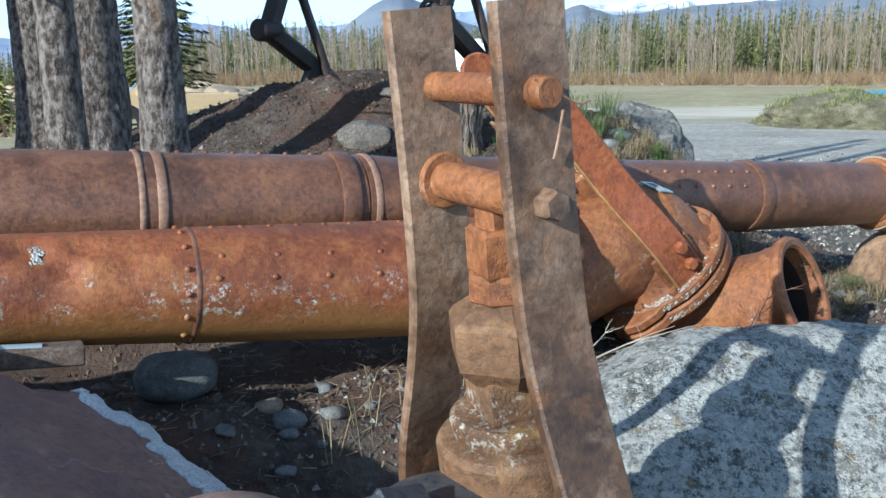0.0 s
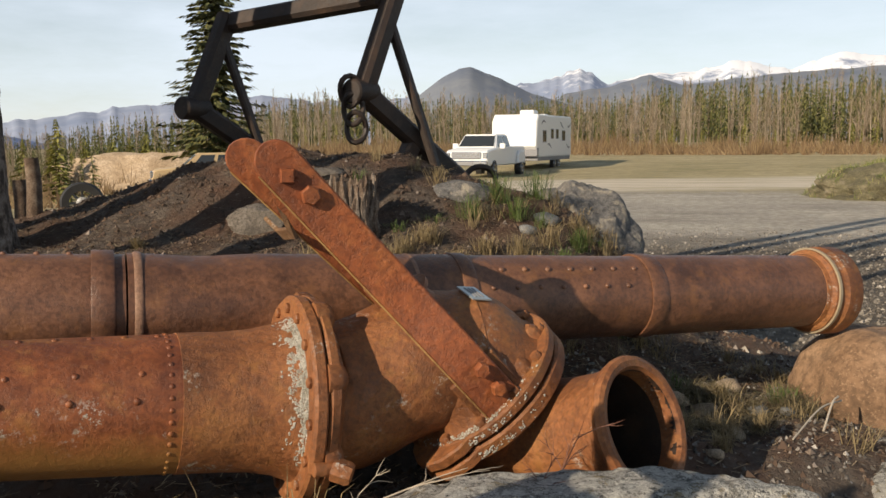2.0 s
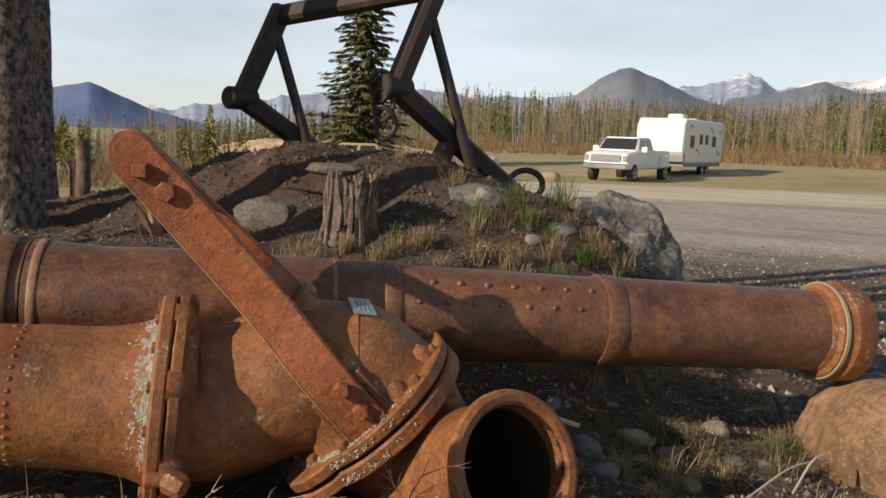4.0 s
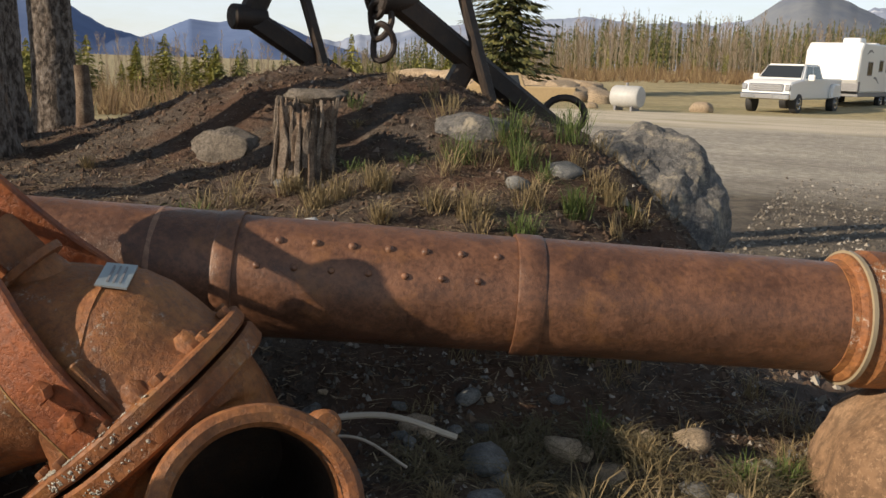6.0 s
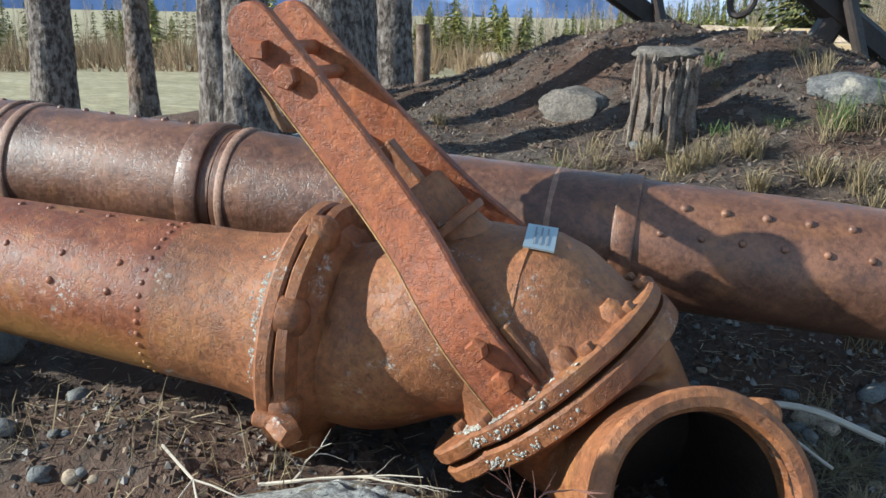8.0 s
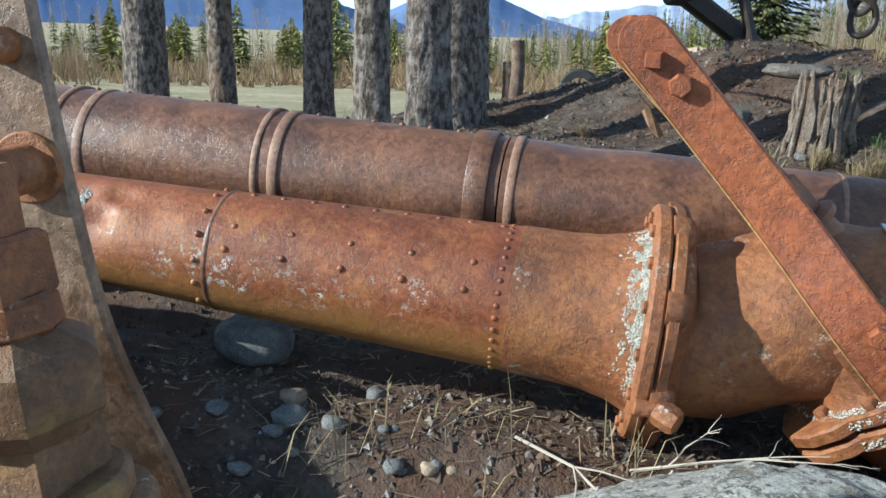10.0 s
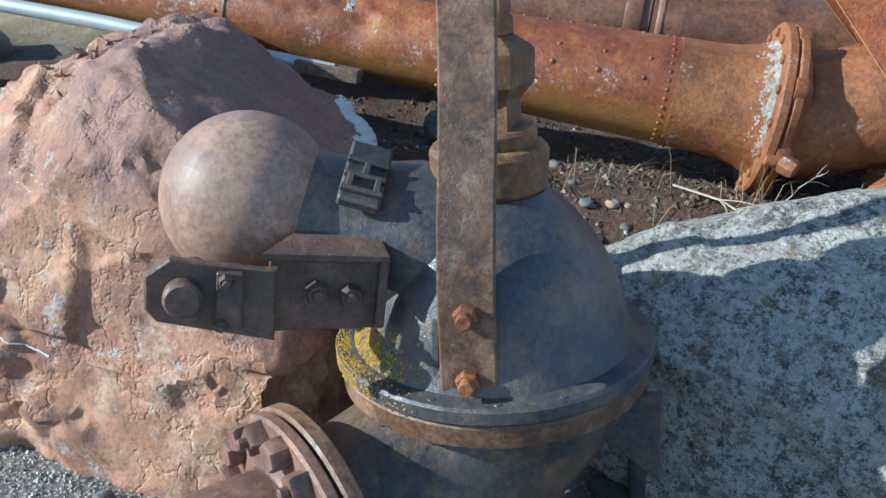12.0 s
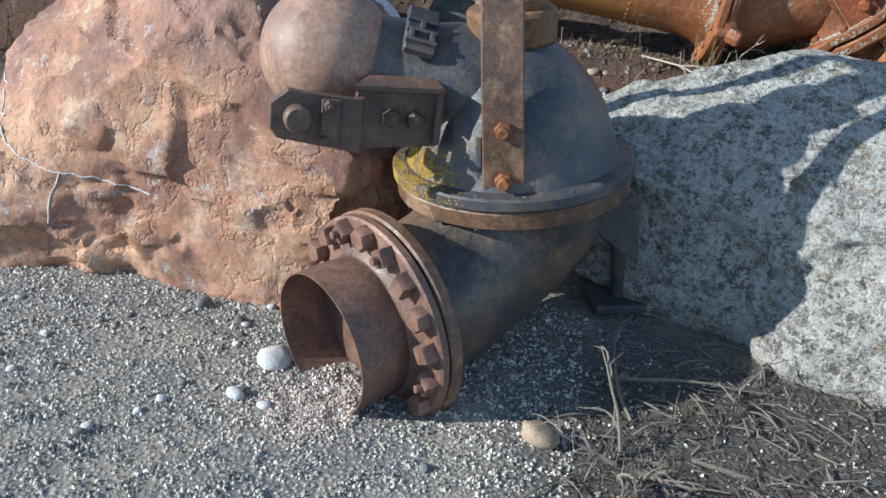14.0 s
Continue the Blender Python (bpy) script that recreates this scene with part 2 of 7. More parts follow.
IRON_ELBOW = rust("rust_dark_elbow", (0.03, 0.032, 0.038), (0.085, 0.074, 0.068), (0.19, 0.125, 0.08), rough=0.45, ochre=(0.3, 0.2, 0.06), strength=0.4)
IRON_BRACKET = rust("rust_dark_bracket", (0.065, 0.045, 0.036), (0.145, 0.092, 0.067), (0.25, 0.145, 0.09), rough=0.55, ochre=(0.22, 0.1, 0.045), strength=0.7)
IRON_OCHRE = rust("rust_ochre_nut", (0.095, 0.046, 0.02), (0.19, 0.097, 0.043), (0.3, 0.172, 0.08), lichen=0.3, ochre=(0.43, 0.26, 0.05), strength=0.8)
IRON_BALL = rust("rust_smooth_ball", (0.2, 0.12, 0.088), (0.31, 0.19, 0.135), (0.4, 0.265, 0.19), rough=0.58, ochre=(0.34, 0.17, 0.08), strength=0.12)
IRON_TUBE = rust("rust_thin_tube", (0.085, 0.052, 0.042), (0.165, 0.092, 0.066), (0.29, 0.165, 0.11), rough=0.52, ochre=(0.3, 0.13, 0.06), strength=0.4)
# also colours the outlet bore, where its black stands for shade
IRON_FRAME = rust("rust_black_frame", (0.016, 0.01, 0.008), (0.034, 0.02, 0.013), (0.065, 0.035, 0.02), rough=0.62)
IRON_WORN = rust("rust_worn_ochre", (0.26, 0.14, 0.05), (0.42, 0.24, 0.08), (0.52, 0.32, 0.13))
LICHEN = stone("white_lichen_crust", (0.26, 0.25, 0.2), (0.46, 0.44, 0.38), (0.64, 0.62, 0.56), scale=30, dist=0.006)
RED_STONE = red_stone()
QUARTZ = stone("white_quartz", (0.5, 0.5, 0.48), (0.68, 0.68, 0.66), (0.8, 0.8, 0.78), scale=20, dist=0.006)
GREY_STONE = lichen_stone()
BANK_STONE = stone("bank_stone", (0.085, 0.072, 0.058), (0.155, 0.13, 0.105), (0.24, 0.205, 0.17), scale=8.0)
DARK_STONE = stone("dark_mottled_stone", (0.06, 0.06, 0.062), (0.145, 0.14, 0.135), (0.28, 0.25, 0.21), spot=(0.38, 0.33, 0.25), scale=5.0)
ORANGE_STONE = stone("orange_stone", (0.13, 0.075, 0.042), (0.24, 0.14, 0.078), (0.34, 0.215, 0.13), scale=3.0, strength=0.4)
PEBBLE = stone("pebble", (0.09, 0.092, 0.09), (0.17, 0.172, 0.168), (0.27, 0.265, 0.25), scale=20, dist=0.004)
PEBBLE_TAN = stone("pebble_tan", (0.22, 0.165, 0.11), (0.36, 0.275, 0.19), (0.48, 0.38, 0.27), scale=20, dist=0.004)
WHITE_PEBBLE = stone("pebble_white", (0.45, 0.44, 0.42), (0.6, 0.59, 0.56), (0.72, 0.7, 0.67), scale=20, dist=0.004)
DEAD_WOOD = stone("weathered_wood", (0.08, 0.05, 0.033), (0.17, 0.115, 0.08), (0.32, 0.25, 0.19), scale=14, dist=0.012)
BARK_GREY = stone("split_grey_bark", (0.075, 0.055, 0.042), (0.2, 0.155, 0.12), (0.36, 0.3, 0.245), scale=11, dist=0.015)
STRAW = plain("dry_straw", (0.26, 0.195, 0.1), 0.8, vary=0.5)
TWIG = plain("pale_dry_twig", (0.46, 0.4, 0.32), 0.8, vary=0.4)
TWIG_RED = plain("reddish_twig", (0.2, 0.09, 0.06), 0.8)
GREEN = plain("green_grass", (0.09, 0.13, 0.03), 0.7, vary=0.5)
DRY_GRASS = plain("olive_dry_grass", (0.15, 0.12, 0.06), 0.8, vary=0.5)
BLEACHED = plain("bleached_stalk", (0.2, 0.17, 0.135), 0.85, vary=0.5)
TAG = plain("metal_tag", (0.45, 0.5, 0.5), 0.35, 0.6)
WHITE_PAINT = plain("white_vehicle_paint", (0.8, 0.8, 0.79), 0.3, vary=0.06)
TAN_PAINT = plain("tan_vehicle_paint", (0.5, 0.36, 0.2), 0.5)
BLACK_RUBBER = plain("black_rubber", (0.025, 0.025, 0.026), 0.7)
GLASS_DARK = plain("dark_window_glass", (0.03, 0.035, 0.04), 0.08, vary=0.0)
CHROME = plain("chrome", (0.55, 0.55, 0.56), 0.2, 0.9, vary=0.1)
GREY_TRIM = plain("grey_trim", (0.22, 0.22, 0.23), 0.5)
STEEL_WHITE = plain("white_steel_tank", (0.45, 0.45, 0.44), 0.5, vary=0.3)
TARP = plain("blue_tarp", (0.07, 0.28, 0.5), 0.5)


def bark_material():
    k = Nodes("flaky_pine_bark")
    plates = k.noise(34, 5, 0.66, stretch=(1, 1, 0.6))
    col = k.ramp(plates, (0.41, (0.05, 0.038, 0.03)), (0.48, (0.13, 0.1, 0.08)), (0.62, (0.26, 0.222, 0.192)))
    col = k.mix(k.ramp(k.noise(4, 4, 0.6, stretch=(1, 1, 0.4), offset=7), (0.6, 0.0), (0.72, 0.7)), col, (0.22, 0.12, 0.06))
    h = k.math("ADD", plates, k.math("MULTIPLY", k.noise(80, 3, 0.7), 0.3))
    return k.finish(col, 0.95, h, 0.03, 1.0)


BARK = bark_material()


def earth_shade_gate(k, x, y, wob):
    """Where twigs, earth and painted shade darken the gravel beside the grey boulder."""
    n = k.t.nodes.new("ShaderNodeMapRange")
    d = k.math("SQRT", k.math("ADD", k.math("POWER", k.math("SUBTRACT", x, 1.3), 2.0), k.math("POWER", k.math("SUBTRACT", y, 1.15), 2.0)))
    k.put(n.inputs["Value"], k.math("ADD", d, k.math("MULTIPLY", wob, 0.6)))
    n.inputs["From Min"].default_value, n.inputs["From Max"].default_value = 0.95, 0.6
    return n.outputs[0]


def soil_material():
    """The ground: grey gravel in front, dark soil and needles on the bank, dry meadow and tracks far off."""
    k = Nodes("ground_soil_and_gravel")
    sep = k.t.nodes.new("ShaderNodeSeparateXYZ")
    k.t.links.new(k.pos, sep.inputs[0])
    x, y, z = sep.outputs
    v = k.math("SUBTRACT", y, k.math("MULTIPLY", x, 0.5))
    wob = k.math("MULTIPLY", k.math("SUBTRACT", k.noise(1.4, 4, 0.6), 0.5), 0.9)
    g1, g2 = k.noise(55, 5, 0.75), k.cells(60)
    gravel = k.mix(k.ramp(g2, (0.1, 0.0), (0.5, 1.0)), k.ramp(g1, (0.3, (0.2, 0.188, 0.17)), (0.52, (0.4, 0.375, 0.34)), (0.72, (0.62, 0.59, 0.54))), (0.16, 0.152, 0.145))
    s1, s2 = k.noise(9, 7, 0.7, offset=3), k.noise(50, 5, 0.75, offset=6)
    soil = k.ramp(s1, (0.32, (0.03, 0.022, 0.018)), (0.5, (0.078, 0.058, 0.045)), (0.68, (0.15, 0.118, 0.092)))
    soil = k.mix(k.ramp(s2, (0.54, 0.0), (0.72, 0.55)), soil, (0.22, 0.175, 0.13))
    soil = k.mix(k.ramp(k.noise(2.2, 5, 0.65, offset=14), (0.44, 0.0), (0.6, 0.85)), soil, (0.1, 0.05, 0.029))
    near = k.t.nodes.new("ShaderNodeMapRange")
    k.put(near.inputs["Value"], k.math("ADD", v, wob))
    near.inputs["From Min"].default_value, near.inputs["From Max"].default_value = 1.35, 1.75
    gravel = k.mix(k.ramp(k.noise(3.0, 6, 0.7, offset=54), (0.45, 0.0), (0.62, 0.6)), gravel, (0.36, 0.31, 0.235))
    # dark brown mix: loose earth, and ground shade put into the gravel's colour
    gravel = k.mix(k.math("MULTIPLY", earth_shade_gate(k, x, y, wob), k.ramp(g1, (0.4, 1.0), (0.66, 0.6))), gravel, (0.06, 0.05, 0.04))
    col = k.mix(near.outputs[0], gravel, soil)
    # open ground beyond the bank: gravel lot, two dirt tracks, dry and green meadow
    r1 = k.noise(0.7, 6, 0.65, stretch=(0.35, 1, 1), offset=2)
    lot = k.ramp(r1, (0.3, (0.3, 0.262, 0.215)), (0.5, (0.46, 0.41, 0.34)), (0.7, (0.58, 0.52, 0.43)))
    lot = k.mix(k.ramp(k.noise(7, 5, 0.75, offset=5), (0.45, 0.5), (0.62, 0.0)), lot, (0.13, 0.115, 0.09))
    grass = k.ramp(k.noise(0.35, 8, 0.75, stretch=(0.4, 1, 1), offset=1), (0.35, (0.25, 0.22, 0.1)), (0.5, (0.42, 0.34, 0.18)), (0.68, (0.56, 0.46, 0.28)))
    grass = k.mix(k.ramp(k.noise(5, 5, 0.8, stretch=(0.5, 1, 1), offset=31), (0.42, 0.55), (0.6, 0.0)), grass, (0.14, 0.12, 0.06))
    far = k.t.nodes.new("ShaderNodeMapRange")
    k.put(far.inputs["Value"], k.math("ADD", y, k.math("MULTIPLY", wob, 6.0)))
    far.inputs["From Min"].default_value, far.inputs["From Max"].default_value = 26.0, 29.0
    left = k.t.nodes.new("ShaderNodeMapRange")
    k.put(left.inputs["Value"], k.math("ADD", k.math("ADD", x, k.math("MULTIPLY", y, 0.42)), k.math("MULTIPLY", wob, 3.0)))
    left.inputs["From Min"].default_value, left.inputs["From Max"].default_value = 2.6, 1.2
    dirt = k.t.nodes.new("ShaderNodeMapRange")
    k.put(dirt.inputs["Value"], k.math("ADD", y, k.math("MULTIPLY", wob, 3.5)))
    dirt.inputs["From Min"].default_value, dirt.inputs["From Max"].default_value = 15.0, 12.5
    lot = k.mix(dirt.outputs[0], lot, k.mix(k.ramp(k.noise(3.5, 7, 0.75, offset=44), (0.42, 0.0), (0.6, 0.9)), (0.07, 0.055, 0.041), (0.17, 0.138, 0.1)))
    meadow = k.math("MAXIMUM", far.outputs[0], left.outputs[0])
    open_ground = k.mix(meadow, lot, grass)
    track = k.t.nodes.new("ShaderNodeMapRange")
    away = k.math("ABSOLUTE", k.math("SUBTRACT", k.math("ADD", y, k.math("MULTIPLY", wob, 1.6)), k.math("ADD", 30.5, k.math("MULTIPLY", x, 0.35))))
    k.put(track.inputs["Value"], away)
    track.inputs["From Min"].default_value, track.inputs["From Max"].default_value = 5.5, 3.5
    gate = k.ramp(k.math("ADD", 0.5, k.math("MULTIPLY", x, 0.02)), (0.3, 0.0), (0.36, 1.0))
    open_ground = k.mix(k.math("MULTIPLY", track.outputs[0], gate), open_ground, k.ramp(k.noise(1.1, 7, 0.75, stretch=(0.2, 1, 1), offset=61), (0.38, (0.42, 0.36, 0.24)), (0.55, (0.6, 0.52, 0.41))))
    out = k.t.nodes.new("ShaderNodeMapRange")
    d = k.math("SQRT", k.math("ADD", k.math("POWER", k.math("ADD", x, 0.3), 2.0), k.math("POWER", k.math("SUBTRACT", y, 4.2), 2.0)))
    k.put(out.inputs["Value"], k.math("ADD", d, wob))
    out.inputs["From Min"].default_value, out.inputs["From Max"].default_value = 2.9, 3.5
    beyond = k.math("MULTIPLY", k.math("MULTIPLY", out.outputs[0], k.ramp(k.math("SUBTRACT", v, 2.2), (0.0, 0.0), (0.4, 1.0))), k.ramp(k.math("SUBTRACT", y, 2.0), (0.0, 0.0), (0.8, 1.0)))
    col = k.mix(beyond, col, open_ground)
    pebbly = k.math("MULTIPLY", k.math("SUBTRACT", 1.0, near.outputs[0]), k.math("ADD", k.math("MULTIPLY", g1, 0.4), k.math("MULTIPLY", k.ramp(g2, (0.0, 1.0), (0.6, 0.0)), 0.35)))
    crumb = k.math("MULTIPLY", near.outputs[0], k.math("ADD", s1, k.math("ADD", s2, k.math("MULTIPLY", k.noise(24, 5, 0.8, offset=17), 1.2))))
    return k.finish(col, 0.97, k.math("ADD", pebbly, crumb), 0.02, 0.8)


SOIL = soil_material()


# ---- building helpers ----
def part(name, bm, material, parent=None, label="", smooth=True):
    """Links a bmesh, given in world coordinates, as one mesh object under its thing or part."""
    me = bpy.data.meshes.new(name)
    bmesh.ops.recalc_face_normals(bm, faces=bm.faces[:])
    for f in bm.faces:
        f.smooth = smooth
    if smooth:
        for e in bm.edges:
            if len(e.link_faces) == 2 and e.calc_face_angle(0) > 0.6:
                e.smooth = False
    bm.to_mesh(me)
    bm.free()
    me.materials.append(material)
    ob = new(name, me)
    if parent:
        ob.parent = parent
        if parent.type == "EMPTY":
            ob.matrix_parent_inverse = Matrix.Translation(parent.location).inverted()
    if label:
        ob["label"] = label
    return ob


def thing(name, base, label, category, group=""):
    ob = new(name)
    ob.location = base
    ob.empty_display_size = 0.1
    return tagged(ob, label, category, group)


def axes(origin, z, x):
    """The frame with its origin there, its z axis along z and its x axis as near as may be to x."""
    z = Vector(z).normalized()
    x = Vector(x)
    x = (x - x.dot(z) * z).normalized()
    y = z.cross(x)
    m = Matrix((x, y, z)).transposed().to_4x4()
    m.translation = origin
    return m


def ring(bm, m, r, z, seg, wob=0.0, seed=0.0):
    out = []
    for i in range(seg):
        a = 2 * math.pi * i / seg
        rr = r * (1 + wob * noise.noise((3 * math.cos(a) + seed, 3 * math.sin(a), z * 9 + seed)))
        out.append(bm.verts.new(m @ Vector((rr * math.cos(a), rr * math.sin(a), z))))
    return out


def join(bm, a, b):
    n = len(a)
    for i in range(n):
        bm.faces.new((a[i], a[(i + 1) % n], b[(i + 1) % n], b[i]))


def lathe(bm, m, profile, seg=48, caps=(True, True), wob=0.0, seed=0.0):
    rows = [ring(bm, m, r, z, seg, wob, seed) for r, z in profile]
    for a, b in zip(rows, rows[1:]):
        join(bm, a, b)
    if caps[0]:
        bm.faces.new(rows[0])
    if caps[1]:
        bm.faces.new(rows[-1])
    return rows


def tube_along(bm, pts, radii, seg=12, caps=(True, True), wob=0.0, seed=0.0, up=(0.1, 0.2, 1)):
    pts = [Vector(p) for p in pts]
    rows = []
    x = Vector(up)
    for i, p in enumerate(pts):
        d = (pts[min(i + 1, len(pts) - 1)] - pts[max(i - 1, 0)]).normalized()
        x = x - x.dot(d) * d
        if x.length < 1e-4:
            x = d.orthogonal()
        x.normalize()
        r = radii[i] if not isinstance(radii, (int, float)) else radii
        rows.append(ring(bm, axes(p, d, x), r, 0, seg, wob, seed + i * 0.37))
    for a, b in zip(rows, rows[1:]):
        join(bm, a, b)
    if caps[0]:
        bm.faces.new(rows[0])
    if caps[1]:
        bm.faces.new(rows[-1])
    return rows


def rod(bm, p0, p1, r, seg=16, bev=0.15):
    p0, p1 = Vector(p0), Vector(p1)
    d = p1 - p0
    e = min(r * bev, d.length * 0.2)
    lathe(bm, axes(p0, d, d.orthogonal()), [(r - e, 0), (r, e), (r, d.length - e), (r - e, d.length)], seg)


def bolt(bm, p, d, r, h, sides=6, turn=0.0):
    m = axes(p, d, Vector(d).orthogonal()) @ Matrix.Rotation(turn, 4, "Z")
    lathe(bm, m, [(r * 0.98, 0), (r, h * 0.1), (r, h * 0.78), (r * 0.84, h)], sides)


def ribbon(bm, pts, wide, width, thick, round_end=False):
    """A flat bar bent along pts, wide in the direction wide."""
    pts = [Vector(p) for p in pts]
    wide = Vector(wide).normalized()
    rows = []
    n = len(pts)
    for i, p in enumerate(pts):
        d = (pts[min(i + 1, n - 1)] - pts[max(i - 1, 0)]).normalized()
        t = d.cross(wide).normalized()
        w = (width[i] if isinstance(width, (list, tuple)) else width) / 2
        e = thick * 0.18
        rows.append([bm.verts.new(p + wide * a + t * b) for a, b in ((-w, -thick / 2 + e), (-w + e, -thick / 2), (w - e, -thick / 2), (w, -thick / 2 + e), (w, thick / 2 - e), (w - e, thick / 2), (-w + e, thick / 2), (-w, thick / 2 - e))])
    for a, b in zip(rows, rows[1:]):
        join(bm, a, b)
    bm.faces.new(rows[0])
    bm.faces.new(rows[-1])


def smooth_path(pts, n=8):
    """A curve through the points (Catmull-Rom)."""
    pts = [Vector(p) for p in pts]
    full = [2 * pts[0] - pts[1], *pts, 2 * pts[-1] - pts[-2]]
    out = []
    for i in range(len(pts) - 1):
        a, b, c, d = full[i:i + 4]
        for j in range(n):
            t = j / n
            out.append(0.5 * (2 * b + (c - a) * t + (2 * a - 5 * b + 4 * c - d) * t * t + (3 * b - a - 3 * c + d) * t ** 3))
    return out + [pts[-1]]


def box(bm, m, sx, sy, sz, bev=0.0):
    r = bmesh.ops.create_cube(bm, size=1, matrix=m @ Matrix.Diagonal((sx, sy, sz, 1)))
    if bev:
        es = list({e for v in r["verts"] for e in v.link_edges})
        bmesh.ops.bevel(bm, geom=es, offset=bev, segments=1, affect="EDGES")


def plate(bm, m, outline, thick, bev=0.0):
    """A flat plate with that outline in the xy plane of m, thick along its z."""
    lo = [bm.verts.new(m @ Vector((x, y, -thick / 2))) for x, y in outline]
    hi = [bm.verts.new(m @ Vector((x, y, thick / 2))) for x, y in outline]
    join(bm, lo, hi)
    f = [bm.faces.new(lo), bm.faces.new(hi)]
    if bev:
        bmesh.ops.bevel(bm, geom=list({e for g in f for e in g.edges}), offset=bev, segments=1, affect="EDGES")


def crag(bm, size, amount, squash=1.0, seed=0.0, patchy=False, soft=0.12):
    """Breaks a rock's surface into tilted blocks with ledges between them."""
    bm.normal_update()
    moves = []
    for v in bm.verts:
        q = Vector((v.co.x, v.co.y, v.co.z * squash)) / size + Vector((seed, seed * 0.7, 0))
        q = q + 0.35 * noise.noise_vector(q * 0.9) + 0.12 * noise.noise_vector(q * 3.1)
        d, pts = noise.voronoi(q)
        c = pts[0]
        e = pts[1]
        one = noise.noise(c * 5.7) + 1.1 * noise.noise_vector(c * 3.3).dot(q - c)
        two = noise.noise(e * 5.7) + 1.1 * noise.noise_vector(e * 3.3).dot(q - e)
        w = 0.5 + 0.5 * min(1.0, (d[1] - d[0]) / soft)
        step = one * w + two * (1 - w)
        k = 1.0
        if patchy:
            k = min(1.0, max(0.0, 0.35 + 2.2 * noise.noise(v.co * 2.6 + Vector((seed, 0, 0)))))
        moves.append(v.normal * (step * amount * k))
    for v, m in zip(bm.verts, moves):
        v.co += m
    return bm


def rock(center, radii, seed, level=4, rough=0.2, cuts=(), turn=0.0, fine=0.03, boxy=0.0, ridge=0.0):
    """A boulder: a rounded block, cut by planes (normal, distance), with coarse and fine relief."""
    bm = bmesh.new()
    bmesh.ops.create_icosphere(bm, subdivisions=level, radius=1)
    c, rot = Vector(center), Matrix.Rotation(turn, 3, "Z")
    for v in bm.verts:
        p = v.co.normalized()
        if boxy:
            k = (abs(p.x) ** (2 + boxy) + abs(p.y) ** (2 + boxy) + abs(p.z) ** (2 + boxy)) ** (-1 / (2 + boxy))
            p = p * k
        q = p + Vector((seed * 3.1, seed * 1.7, seed))
        d = 1 + rough * noise.noise(q * 1.3) + rough * 0.5 * noise.noise(q * 3.1) + fine * noise.noise(q * 8)
        if ridge:
            d += ridge * (0.5 - abs(noise.noise(q * 4.3))) + ridge * 0.6 * (0.4 - abs(noise.noise(q * 9.7))) + ridge * 0.3 * noise.noise(q * 22)
        p = p * d
        for (nx, ny, nz), dist in cuts:
            n = Vector((nx, ny, nz)).normalized()
            over = p.dot(n) - dist
            if over > 0:
                p -= n * over * 0.88
        v.co = rot @ Vector((p.x * radii[0], p.y * radii[1], p.z * radii[2])) + c
    return bm


# ---- ground ----
def ease(a):
    a = min(1.0, max(0.0, a))
    return a * a * (3 - 2 * a)


def height(x, y):
    v = y - 0.5 * x - 0.9 * ease((-1.7 - x) / 0.9) * ease((2.9 - y) / 0.8)
    if abs(x) < 9 and -4 < y < 12:
        bank = 0.7 * ease((v - 1.5) / 0.85) * (1 - 0.25 * ease((x - 1.2) / 1.6))
        rise = 0.4 * ease((v - 3.0) / 0.95) * (1 - ease((x - 1.0) / 0.9)) * (1 - 0.7 * ease((-2.2 - x) / 2.0))
        mound = 0.52 * math.exp(-((x + 0.25) / 1.5) ** 2 - ((y - 5.35) / 0.75) ** 2)
        keep = (1 - ease((y - 6.2 + 0.6 * x) / 1.6)) * (1 - ease((x - 2.2) / 2.2)) * (1 - ease((-3.6 - x) / 2.5))
        h = (bank + rise + mound) * keep + 0.2 * (1 - keep) * ease((v - 1.5) / 2.5)
        rough = 0.05 * ease((v - 1.5) / 1.2) * keep
        h += rough * noise.noise((x * 2.3, y * 2.3, 0)) + rough * 0.7 * noise.noise((x * 6, y * 6, 3)) + 0.008 * noise.noise((x * 17, y * 17, 1))
        h += 0.025 * noise.noise((x * 0.9, y * 0.9, 5))
        return h
    far = math.hypot(x, y)
    az = math.degrees(math.atan2(x, y)) if y > 0 else 180
    side = ease((az + 30) / 25) if az < 90 else 0.0
    h = 0.2 if v > 4 else 0.0
    h += 0.028 * max(0.0, min(60, far - 42)) * side
    if y > 0:
        h -= 0.03 * max(0.0, min(70, far - 12)) * ease((-az - 14) / 10)
    h += 0.15 * noise.noise((x * 0.05, y * 0.05, 2)) * min(1, far / 60)
    return h


def build_ground():
    n = 250

    def spread(i):
        s = i / n * 2 - 1
        return 7.5 * s + 1600 * s ** 9

    xs, ys = [spread(i) for i in range(n + 1)], [spread(i) + 3 for i in range(n + 1)]
    verts = [(x, y, height(x, y)) for y in ys for x in xs]
    w = n + 1
    faces = [(j * w + i, j * w + i + 1, (j + 1) * w + i + 1, (j + 1) * w + i) for j in range(n) for i in range(n)]
    me = bpy.data.meshes.new("ground")
    me.from_pydata(verts, [], faces)
    me.polygons.foreach_set("use_smooth", [True] * len(faces))
    me.materials.append(SOIL)
    tagged(new("ground", me), "grey gravel, dark bank soil and dry meadow", "ground", kind="structure")


build_ground()

# ---- the two riveted pipes ----
U_A, U_B = Vector((1, 0.5545, -0.098)).normalized(), Vector((1, 0.5035, -0.053)).normalized()
TOWARDS = Vector((0.45, -0.89, 0))


